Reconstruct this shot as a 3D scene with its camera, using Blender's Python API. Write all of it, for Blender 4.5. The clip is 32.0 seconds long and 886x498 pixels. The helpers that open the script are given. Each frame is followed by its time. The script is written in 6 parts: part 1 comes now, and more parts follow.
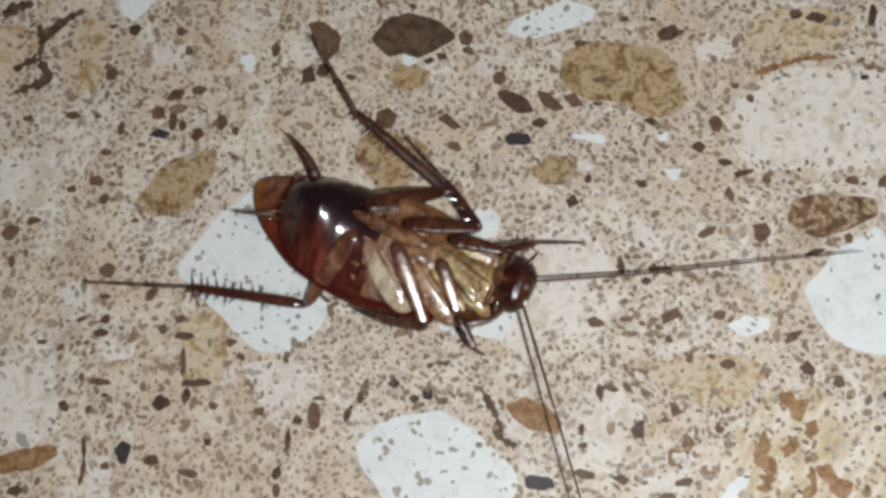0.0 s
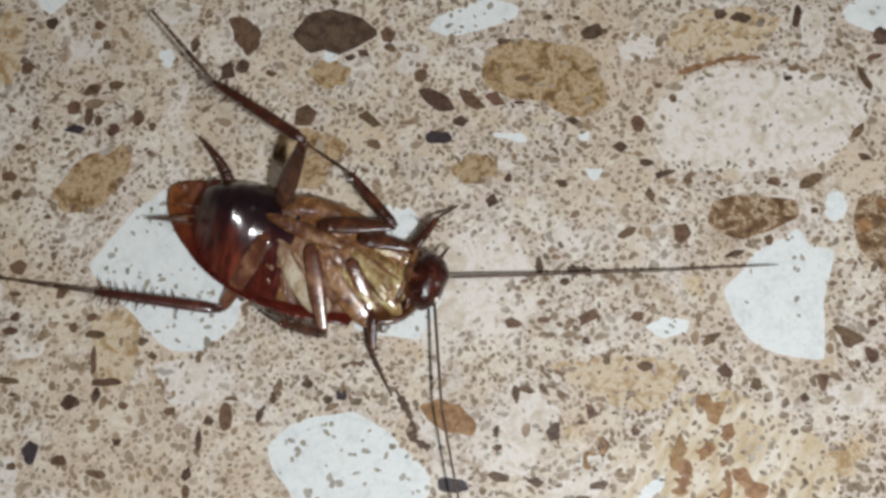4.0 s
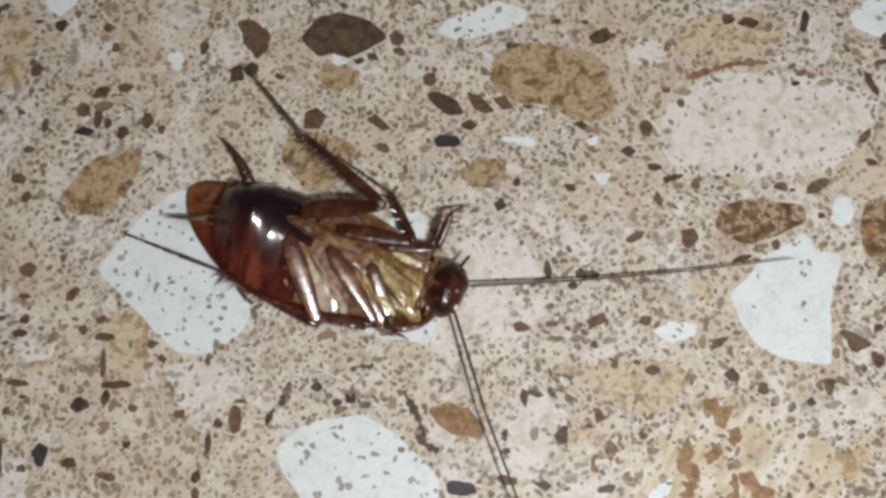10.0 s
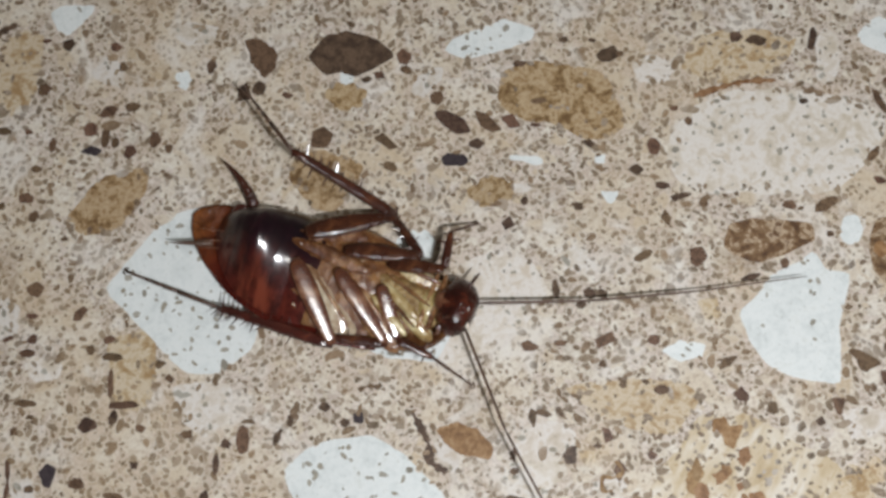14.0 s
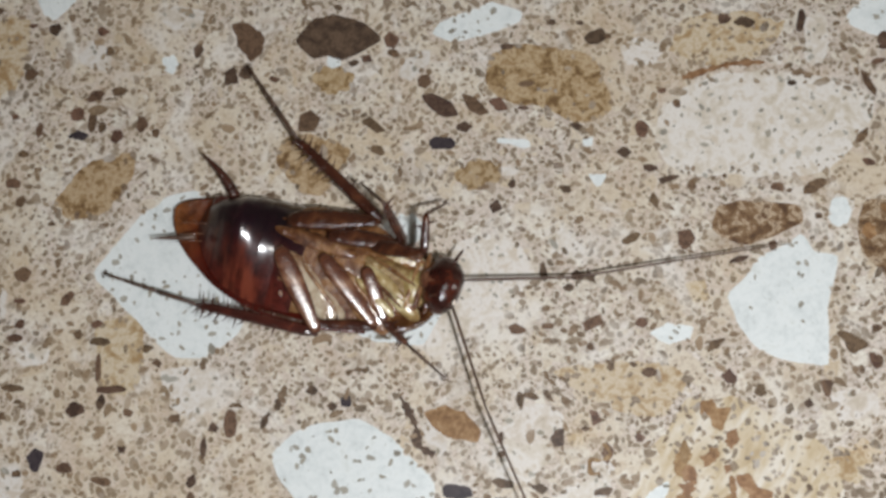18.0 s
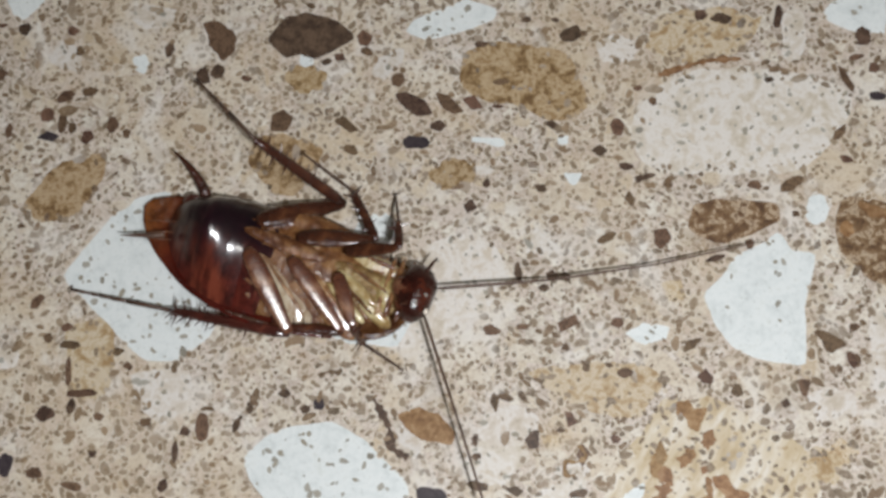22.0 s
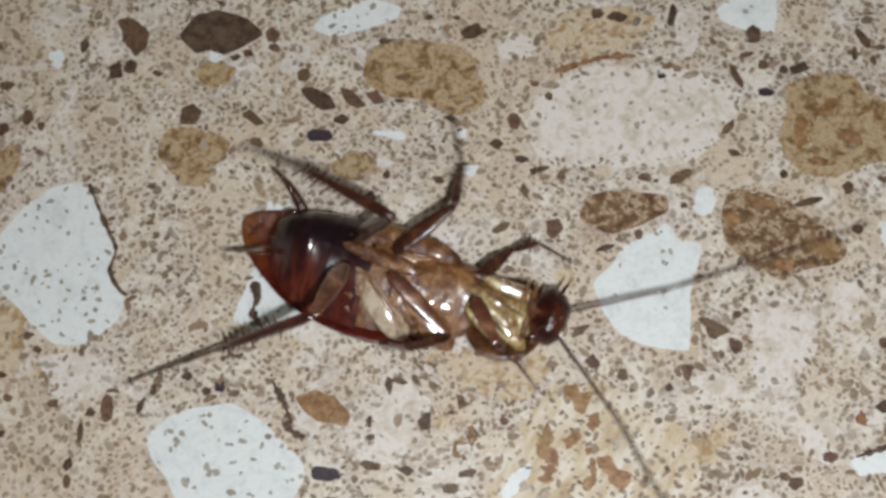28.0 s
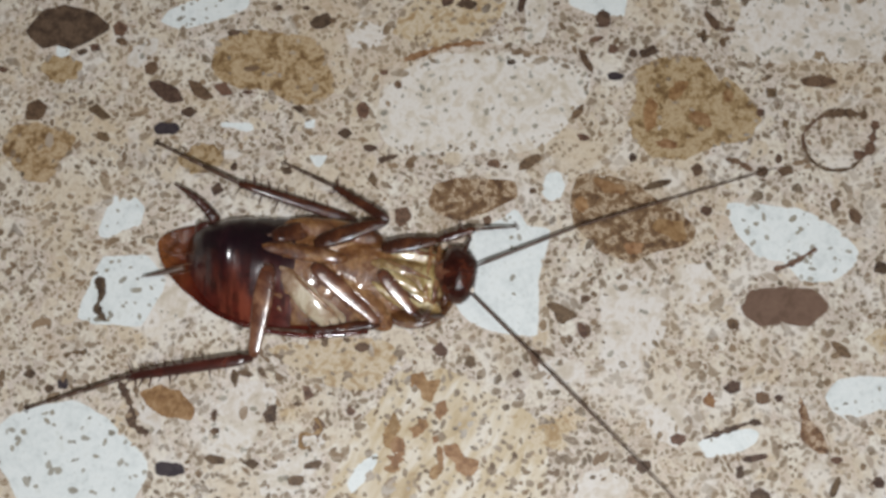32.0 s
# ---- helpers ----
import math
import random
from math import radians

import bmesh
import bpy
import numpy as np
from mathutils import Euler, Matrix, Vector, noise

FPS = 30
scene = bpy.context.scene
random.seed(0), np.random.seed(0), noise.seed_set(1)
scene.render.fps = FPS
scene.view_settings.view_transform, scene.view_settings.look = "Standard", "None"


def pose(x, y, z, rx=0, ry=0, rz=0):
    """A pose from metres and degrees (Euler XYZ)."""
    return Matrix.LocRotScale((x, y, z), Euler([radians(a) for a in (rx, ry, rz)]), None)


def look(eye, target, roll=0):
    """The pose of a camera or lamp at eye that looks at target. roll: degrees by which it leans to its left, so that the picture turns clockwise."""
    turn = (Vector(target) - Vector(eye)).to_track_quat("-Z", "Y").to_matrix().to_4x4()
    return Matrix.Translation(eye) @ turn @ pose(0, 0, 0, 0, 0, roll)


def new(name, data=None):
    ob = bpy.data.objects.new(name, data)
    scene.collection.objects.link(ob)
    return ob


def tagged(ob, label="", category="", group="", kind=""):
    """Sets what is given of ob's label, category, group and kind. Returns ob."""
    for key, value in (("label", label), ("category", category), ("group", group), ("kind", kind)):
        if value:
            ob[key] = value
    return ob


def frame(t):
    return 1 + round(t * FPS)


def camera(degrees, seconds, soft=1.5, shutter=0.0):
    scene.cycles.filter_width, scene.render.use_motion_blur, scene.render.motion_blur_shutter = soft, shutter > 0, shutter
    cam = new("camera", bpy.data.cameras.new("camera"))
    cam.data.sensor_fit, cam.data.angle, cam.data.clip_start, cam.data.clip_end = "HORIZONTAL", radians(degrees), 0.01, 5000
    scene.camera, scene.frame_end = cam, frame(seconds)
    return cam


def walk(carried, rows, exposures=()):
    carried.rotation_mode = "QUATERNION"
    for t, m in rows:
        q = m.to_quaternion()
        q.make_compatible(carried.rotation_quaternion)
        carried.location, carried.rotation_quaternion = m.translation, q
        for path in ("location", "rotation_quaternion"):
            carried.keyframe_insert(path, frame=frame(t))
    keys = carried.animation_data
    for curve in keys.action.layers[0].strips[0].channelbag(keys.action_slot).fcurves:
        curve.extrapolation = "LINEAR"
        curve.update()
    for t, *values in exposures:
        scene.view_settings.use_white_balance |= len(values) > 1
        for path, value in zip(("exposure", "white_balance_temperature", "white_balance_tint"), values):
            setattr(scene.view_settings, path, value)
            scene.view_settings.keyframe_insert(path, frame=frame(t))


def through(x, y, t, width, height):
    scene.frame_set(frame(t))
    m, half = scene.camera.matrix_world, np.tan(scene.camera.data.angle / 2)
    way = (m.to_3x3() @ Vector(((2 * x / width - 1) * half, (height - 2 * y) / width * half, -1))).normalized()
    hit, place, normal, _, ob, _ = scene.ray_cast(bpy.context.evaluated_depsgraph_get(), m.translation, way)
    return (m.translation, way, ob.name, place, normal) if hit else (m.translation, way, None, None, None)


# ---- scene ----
import colorsys
from collections import defaultdict

MM = 0.001

# ---------------------------------------------------------------- camera
cam = camera(42.0, 32.0, soft=3.15, shutter=0.7)
# seconds, then the eye in millimetres and its turn in degrees
CAMERA_ROWS = [
    (0, 0.00, -0.00, 141.90, 14.57, 1.60, 0.00),
    (0.1, -0.24, 0.05, 141.73, 14.72, 1.51, -0.02),
    (0.2, 1.55, 0.29, 141.55, 14.86, 1.42, -0.03),
    (0.3, 3.41, 1.47, 141.38, 15.01, 1.33, -0.05),
    (0.4, 5.12, 1.64, 141.21, 15.16, 1.24, -0.07),
    (0.5, 6.08, 0.14, 141.03, 15.31, 1.15, -0.08),
    (1, 3.86, 0.17, 139.94, 15.12, 0.83, 0.18),
    (1.5, 2.06, 0.54, 140.41, 14.76, 1.19, 0.43),
    (2, 4.05, 1.71, 140.35, 14.54, 0.75, 0.39),
    (2.5, 6.05, 1.67, 139.97, 14.47, 1.06, 0.40),
    (3, 5.10, 1.19, 140.50, 14.51, 1.03, 0.40),
    (3.5, 6.80, 0.87, 140.75, 14.77, 0.28, 0.26),
    (4, 8.06, -0.04, 139.87, 14.74, 0.63, 0.15),
    (4.5, 8.56, 0.33, 140.37, 14.77, 0.28, 0.08),
    (6.5, 8.03, -0.07, 141.18, 14.69, 0.46, 0.13),
    (7, 7.28, -1.15, 140.69, 15.05, 0.07, -0.01),
    (7.5, 7.91, -0.54, 140.58, 14.43, 0.41, 0.16),
    (8, 6.57, -0.42, 140.33, 14.39, 0.36, 0.19),
    (8.5, 5.73, 0.32, 140.94, 14.46, 0.36, 0.24),
    (9, 6.38, -0.80, 140.43, 14.43, 0.36, 0.18),
    (9.5, 6.62, 1.14, 141.65, 14.59, 0.42, 0.15),
    (10, 6.31, 1.01, 140.69, 14.44, 0.33, 0.27),
    (10.5, 5.61, 0.22, 140.20, 14.77, 0.25, 0.31),
    (11, 4.83, 0.87, 140.24, 14.41, 0.17, 0.30),
    (11.5, 4.53, -0.24, 139.28, 14.37, 0.55, 0.35),
    (12, 2.55, 1.03, 140.66, 14.54, 0.90, 0.63),
    (12.5, 4.74, 1.77, 140.75, 14.10, 0.78, 0.65),
    (13, 5.86, 1.14, 139.93, 14.67, 0.53, 0.29),
    (13.5, 5.80, 2.43, 140.57, 14.82, 0.55, 0.21),
    (15.5, 6.60, 2.49, 140.97, 14.87, 0.70, 0.17),
    (16, 6.56, 1.93, 140.93, 15.19, 0.66, 0.11),
    (16.5, 6.56, 1.48, 140.97, 14.94, 0.68, 0.14),
    (17, 8.07, 1.38, 140.39, 14.97, 0.67, 0.07),
    (17.5, 6.48, -0.15, 138.88, 14.40, 0.73, 0.02),
    (18, 7.79, 1.61, 140.31, 14.37, 0.75, 0.04),
    (18.5, 7.94, 2.10, 141.07, 14.67, 0.61, -0.11),
    (19, 7.01, -0.27, 140.02, 15.32, 0.35, 0.05),
    (19.5, 7.33, 1.31, 140.60, 14.58, 0.77, -0.21),
    (20, 6.48, -0.68, 137.99, 14.28, 0.92, -0.04),
    (20.5, 8.36, 1.37, 137.94, 14.00, 1.13, 0.03),
    (21, 8.83, 2.28, 139.52, 14.29, 0.51, -0.03),
    (21.5, 9.53, 1.74, 139.56, 14.58, 0.62, -0.14),
    (22, 10.61, 2.67, 139.07, 14.09, 0.66, -0.28),
    (22.5, 10.21, 2.71, 139.64, 14.55, 0.71, -0.06),
    (23, 8.42, 1.30, 139.34, 14.97, 0.59, 0.16),
    (23.5, 9.13, 1.48, 139.82, 14.67, 0.61, 0.08),
    (24, 9.23, 0.94, 139.77, 14.26, 0.51, 0.09),
    (24.5, 9.41, 1.27, 140.30, 14.73, 0.60, 0.03),
    (26.5, 15.44, -2.34, 141.05, 14.23, 1.16, 0.41),
    (27, 18.51, -3.62, 142.20, 14.89, 1.10, 0.26),
    (27.5, 21.99, -1.61, 143.24, 15.03, 0.86, 0.23),
    (28, 23.83, -0.17, 143.74, 14.15, 0.72, -0.06),
    (28.5, 27.50, -2.13, 143.57, 15.07, 0.63, -0.37),
    (29, 29.49, -3.98, 142.11, 15.28, 0.27, -0.72),
    (29.5, 30.54, -2.71, 142.73, 14.32, 0.69, -0.76),
    (30, 34.79, -5.10, 141.49, 14.42, 0.34, -1.16),
    (30.5, 35.68, -3.97, 141.63, 14.52, 0.33, -1.24),
    (31, 37.78, -3.77, 141.24, 14.57, -0.06, -1.36),
    (31.5, 39.94, -1.43, 142.67, 14.55, -0.02, -1.37),
    (32, 40.72, -2.86, 141.83, 14.70, 0.10, -1.52),
]
walk(cam, [(t, pose(x * MM, y * MM, z * MM, rx, ry, rz)) for t, x, y, z, rx, ry, rz in CAMERA_ROWS], [(0.0, 0.0), (24.5, 0.0), (27.5, -0.11), (32.0, -0.12)])

# ---------------------------------------------------------------- light
world = bpy.data.worlds.new("world")
world.use_nodes = True
world.node_tree.nodes["Background"].inputs[0].default_value = (0.9, 0.95, 1.0, 1)
world.node_tree.nodes["Background"].inputs[1].default_value = 0.05
scene.world = world

# the torch held over the floor, and a weak fill light added overhead
TORCH_PLACE = (0.046, -0.034, 0.190)
torch_data = bpy.data.lights.new("torch", "AREA")
torch_data.shape, torch_data.size, torch_data.energy, torch_data.color = "DISK", 0.010, 0.370, (0.94, 0.965, 1.0)
torch = new("torch", torch_data)
torch.matrix_world = look(TORCH_PLACE, (TORCH_PLACE[0], TORCH_PLACE[1], 0))

FILL_PLACE = (0.5, -0.3, 2.30)
fill_data = bpy.data.lights.new("fill_light", "AREA")
fill_data.shape, fill_data.size, fill_data.energy, fill_data.color = "DISK", 0.3, 8.0, (0.98, 0.965, 0.92)
lamp = new("fill_light", fill_data)
lamp.matrix_world = look(FILL_PLACE, (FILL_PLACE[0], FILL_PLACE[1], 0))

# ---------------------------------------------------------------- materials


def srgb(r, g, b):
    """Linear colour from 0..255 screen values."""
    return tuple(((c / 255 + 0.055) / 1.055) ** 2.4 if c > 10 else c / 255 / 12.92 for c in (r, g, b)) + (1,)


def nodes_of(name, rough, spec=0.5, coat=0.0):
    m = bpy.data.materials.new(name)
    m.use_nodes = True
    nt = m.node_tree
    b = nt.nodes["Principled BSDF"]
    b.inputs["Roughness"].default_value = rough
    b.inputs["Specular IOR Level"].default_value = spec
    b.inputs["Coat Weight"].default_value = coat
    b.inputs["Coat Roughness"].default_value = 0.12
    return m, nt, b


def node(nt, kind, **values):
    n = nt.nodes.new(kind)
    for k, v in values.items():
        n.inputs[k.replace("_", " ")].default_value = v
    return n


def ramp(nt, source, stops):
    r = nt.nodes.new("ShaderNodeValToRGB")
    el = r.color_ramp.elements
    while len(el) < len(stops):
        el.new(0.5)
    for e, (p, c) in zip(el, stops):
        e.position, e.color = p, c
    nt.links.new(source, r.inputs[0])
    return r.outputs[0]


def mixed(nt, a, b, factor):
    m = nt.nodes.new("ShaderNodeMix")
    m.data_type = "RGBA"
    for s, v in ((m.inputs[0], factor), (m.inputs[6], a), (m.inputs[7], b)):
        if hasattr(v, "links"):
            nt.links.new(v, s)
        else:
            s.default_value = v
    return m.outputs[2]


def place_mm(nt):
    """World place in millimetres."""
    g = nt.nodes.new("ShaderNodeNewGeometry")
    v = nt.nodes.new("ShaderNodeVectorMath")
    v.operation = "SCALE"
    v.inputs[3].default_value = 1000.0
    nt.links.new(g.outputs["Position"], v.inputs[0])
    return v.outputs[0]


def noise_at(nt, where, scale, detail=3.0, rough=0.6, warp=0.0):
    n = node(nt, "ShaderNodeTexNoise", Scale=scale, Detail=detail, Roughness=rough, Distortion=warp)
    nt.links.new(where, n.inputs["Vector"])
    return n.outputs[0]


def bumped(nt, bsdf, height, strength, distance):
    b = nt.nodes.new("ShaderNodeBump")
    b.inputs["Strength"].default_value = strength
    b.inputs["Distance"].default_value = distance
    nt.links.new(height, b.inputs["Height"])
    nt.links.new(b.outputs[0], bsdf.inputs["Normal"])


def stone_material(name, tones, coarse=0.25, fine=1.6, rough=0.42, speck=None, vary=0.12):
    """Polished stone: cloudy tones at two sizes, dark flecks, each piece a little lighter or darker."""
    m, nt, b = nodes_of(name, rough, 0.22)
    w = place_mm(nt)
    big, small = noise_at(nt, w, coarse, 3, 0.65, 0.6), noise_at(nt, w, fine, 4, 0.7)
    blend = nt.nodes.new("ShaderNodeMath")
    blend.operation = "ADD"
    half = nt.nodes.new("ShaderNodeMath")
    half.operation = "MULTIPLY_ADD"
    nt.links.new(small, half.inputs[0])
    half.inputs[1].default_value, half.inputs[2].default_value = 0.7, -0.35
    nt.links.new(big, blend.inputs[0])
    nt.links.new(half.outputs[0], blend.inputs[1])
    col = ramp(nt, blend.outputs[0], tones)
    if speck:
        fleck = noise_at(nt, w, 2.3, 2, 0.5)
        col = mixed(nt, col, speck, ramp(nt, fleck, [(0.66, (0, 0, 0, 1)), (0.72, (0.75, 0.75, 0.75, 1))]))
    info = nt.nodes.new("ShaderNodeObjectInfo")
    h = nt.nodes.new("ShaderNodeHueSaturation")
    v = nt.nodes.new("ShaderNodeMapRange")
    nt.links.new(info.outputs["Random"], v.inputs[0])
    v.inputs[3].default_value, v.inputs[4].default_value = 1 - vary, 1 + vary
    nt.links.new(v.outputs[0], h.inputs["Value"])
    shift = nt.nodes.new("ShaderNodeMath")
    shift.operation = "PINGPONG"
    shift.inputs[1].default_value = 0.13
    nt.links.new(info.outputs["Random"], shift.inputs[0])
    hue = nt.nodes.new("ShaderNodeMapRange")
    nt.links.new(shift.outputs[0], hue.inputs[0])
    hue.inputs[2].default_value = 0.13
    hue.inputs[3].default_value, hue.inputs[4].default_value = 0.5 - 0.09 * vary, 0.5 + 0.05 * vary
    nt.links.new(hue.outputs[0], h.inputs["Hue"])
    nt.links.new(col, h.inputs["Color"])
    nt.links.new(h.outputs[0], b.inputs["Base Color"])
    bumped(nt, b, small, 0.15, 0.0001)
    return m


def stained(nt, col, w, much=1.0):
    """Wide clouds over the cement: yellowish stains, brown dirt and pale patches."""
    def cloud(where, scale, low, high, most):
        most *= much
        return ramp(nt, noise_at(nt, where, scale, 4, 0.68, 0.6), [(low, (0, 0, 0, 1)), (high, (most, most, most, 1))])

    col = mixed(nt, col, srgb(190, 167, 134), cloud(w, 0.05, 0.45, 0.64, 0.5))
    col = mixed(nt, col, srgb(132, 114, 94), cloud(w, 0.17, 0.54, 0.7, 0.42))
    back = nt.nodes.new("ShaderNodeVectorMath")
    back.inputs[1].default_value = (37.0, 91.0, 5.0)
    nt.links.new(w, back.inputs[0])
    return mixed(nt, col, srgb(222, 217, 210), cloud(back.outputs[0], 0.13, 0.52, 0.64, 0.68))


def matrix_material():
    """Beige cement full of crushed grains."""
    m, nt, b = nodes_of("terrazzo_cement", 0.5, 0.25)
    w = place_mm(nt)
    vor = node(nt, "ShaderNodeTexVoronoi", Scale=0.95, Randomness=1.0)
    warp = nt.nodes.new("ShaderNodeVectorMath")
    warp.operation = "MULTIPLY_ADD"
    wob = node(nt, "ShaderNodeTexNoise", Scale=0.9, Detail=2.0)
    nt.links.new(w, wob.inputs["Vector"])
    nt.links.new(wob.outputs["Color"], warp.inputs[0])
    warp.inputs[1].default_value = (1.6, 1.6, 1.6)
    nt.links.new(w, warp.inputs[2])
    nt.links.new(warp.outputs[0], vor.inputs["Vector"])
    sep = nt.nodes.new("ShaderNodeSeparateColor")
    nt.links.new(vor.outputs["Color"], sep.inputs[0])
    grain = ramp(nt, sep.outputs[0], [(0.0, srgb(188, 174, 162)), (0.3, srgb(206, 195, 184)), (0.6, srgb(198, 184, 172)), (0.8, srgb(219, 212, 204)), (1.0, srgb(180, 164, 150))])
    # soft grey-brown grains between pale seams
    cells = node(nt, "ShaderNodeTexVoronoi", Scale=1.5, Randomness=1.0)
    nt.links.new(warp.outputs[0], cells.inputs["Vector"])
    tone = nt.nodes.new("ShaderNodeSeparateColor")
    nt.links.new(cells.outputs["Color"], tone.inputs[0])
    grain = mixed(nt, grain, srgb(154, 139, 123), ramp(nt, tone.outputs[1], [(0.58, (0, 0, 0, 1)), (0.72, (0.8, 0.8, 0.8, 1))]))
    seams = node(nt, "ShaderNodeTexVoronoi", Scale=1.5, Randomness=1.0)
    seams.feature = "DISTANCE_TO_EDGE"
    nt.links.new(warp.outputs[0], seams.inputs["Vector"])
    grain = mixed(nt, grain, srgb(216, 205, 195), ramp(nt, seams.outputs[0], [(0.03, (0.75, 0.75, 0.75, 1)), (0.16, (0, 0, 0, 1))]))
    fine = noise_at(nt, w, 2.4, 4, 0.7)
    col = mixed(nt, grain, srgb(172, 156, 138), ramp(nt, fine, [(0.5, (0, 0, 0, 1)), (0.62, (0.75, 0.75, 0.75, 1))]))
    pits = noise_at(nt, w, 1.7, 2, 0.5)
    col = mixed(nt, col, srgb(132, 118, 102), ramp(nt, pits, [(0.64, (0, 0, 0, 1)), (0.7, (0.8, 0.8, 0.8, 1))]))
    col = stained(nt, col, w)
    nt.links.new(col, b.inputs["Base Color"])
    bumped(nt, b, fine, 0.12, 0.0001)
    return m


def fan_material():
    """Yellowish stone with long streaks that run one way."""
    m, nt, b = nodes_of("streaked_limestone", 0.45, 0.22)
    w = place_mm(nt)
    turn = nt.nodes.new("ShaderNodeVectorRotate")
    turn.inputs["Angle"].default_value = radians(-58)
    turn.rotation_type = "Z_AXIS"
    nt.links.new(w, turn.inputs["Vector"])
    squeeze = nt.nodes.new("ShaderNodeVectorMath")
    squeeze.operation = "MULTIPLY"
    squeeze.inputs[1].default_value = (0.22, 0.6, 1.0)
    nt.links.new(turn.outputs[0], squeeze.inputs[0])
    streaks = noise_at(nt, squeeze.outputs[0], 0.9, 3, 0.6, 0.5)
    col = ramp(nt, streaks, [(0.28, srgb(170, 148, 114)), (0.43, srgb(194, 177, 148)), (0.54, srgb(206, 194, 173)), (0.66, srgb(218, 211, 199)), (0.8, srgb(200, 183, 155))])
    spots = noise_at(nt, w, 0.9, 3, 0.6)
    col = mixed(nt, col, srgb(160, 130, 90), ramp(nt, spots, [(0.6, (0, 0, 0, 1)), (0.7, (0.7, 0.7, 0.7, 1))]))
    nt.links.new(col, b.inputs["Base Color"])
    bumped(nt, b, spots, 0.15, 0.0001)
    return m


STONE = {
    "white": stone_material("white_marble", [(0.25, srgb(202, 207, 206)), (0.42, srgb(216, 221, 220)), (0.58, srgb(225, 229, 228)), (0.8, srgb(208, 212, 208))], 0.3, 1.4, 0.4, srgb(180, 183, 177), 0.03),
    "pale": stone_material("pale_limestone", [(0.3, srgb(190, 179, 162)), (0.44, srgb(206, 197, 185)), (0.55, srgb(217, 212, 206)), (0.7, srgb(198, 186, 170))], 0.22, 0.9, 0.45, srgb(160, 149, 134), 0.05),
    "tan": stone_material("tan_limestone", [(0.33, srgb(108, 84, 57)), (0.42, srgb(140, 115, 81)), (0.5, srgb(164, 140, 106)), (0.58, srgb(184, 164, 134)), (0.68, srgb(150, 124, 90))], 0.5, 1.3, 0.42, srgb(104, 80, 56), 0.05),
    "fan": fan_material(),
    "buff": stone_material("buff_limestone", [(0.32, srgb(160, 132, 96)), (0.45, srgb(186, 165, 134)), (0.55, srgb(206, 192, 170)), (0.7, srgb(184, 162, 130))], 0.4, 1.0, 0.45, srgb(150, 122, 88), 0.05),
    "rust": stone_material("rust_marble", [(0.3, srgb(82, 60, 45)), (0.44, srgb(112, 86, 63)), (0.53, srgb(136, 110, 84)), (0.59, srgb(188, 168, 144)), (0.7, srgb(100, 74, 54))], 0.6, 0.9, 0.4, srgb(92, 64, 44), 0.08),
    "brown": stone_material("brown_marble", [(0.3, srgb(74, 58, 46)), (0.45, srgb(94, 74, 58)), (0.55, srgb(112, 90, 71)), (0.7, srgb(84, 66, 52))], 0.8, 2.2, 0.45, srgb(132, 110, 88), 0.22),
    "ochre": stone_material("ochre_marble", [(0.3, srgb(114, 83, 54)), (0.5, srgb(142, 110, 74)), (0.7, srgb(166, 137, 102))], 0.7, 1.5, 0.45, None, 0.12),
    "umber": stone_material("umber_marble", [(0.25, srgb(96, 76, 62)), (0.5, srgb(110, 88, 74)), (0.8, srgb(118, 96, 80))], 0.4, 1.6, 0.38, None, 0.05),
    "dark": stone_material("dark_marble", [(0.25, srgb(60, 47, 40)), (0.5, srgb(82, 66, 54)), (0.65, srgb(104, 85, 70)), (0.8, srgb(72, 56, 46))], 0.7, 2.0, 0.4, srgb(112, 94, 78), 0.15),
    "black": stone_material("black_marble", [(0.25, srgb(48, 42, 46)), (0.6, srgb(66, 58, 61))], 0.8, 2.0, 0.4, None, 0.1),
}


def speck_material(name, tones, worn):
    """Crumbs of stone, each of its own tone, cloudy with cement."""
    m, nt, b = nodes_of(name, 0.5, 0.22)
    g = nt.nodes.new("ShaderNodeNewGeometry")
    col = ramp(nt, g.outputs["Random Per Island"], tones)
    cloud = noise_at(nt, place_mm(nt), 2.5, 3, 0.6)
    nt.links.new(stained(nt, mixed(nt, col, worn, ramp(nt, cloud, [(0.45, (0, 0, 0, 1)), (0.7, (0.5, 0.5, 0.5, 1))])), place_mm(nt), 0.6), b.inputs["Base Color"])
    return m


def fleck_material():
    m, nt, b = nodes_of("grey_flecks", 0.5, 0.22)
    g = nt.nodes.new("ShaderNodeNewGeometry")
    nt.links.new(ramp(nt, g.outputs["Random Per Island"], [(0.0, srgb(128, 122, 110)), (0.5, srgb(166, 162, 152)), (1.0, srgb(146, 138, 122))]), b.inputs["Base Color"])
    return m


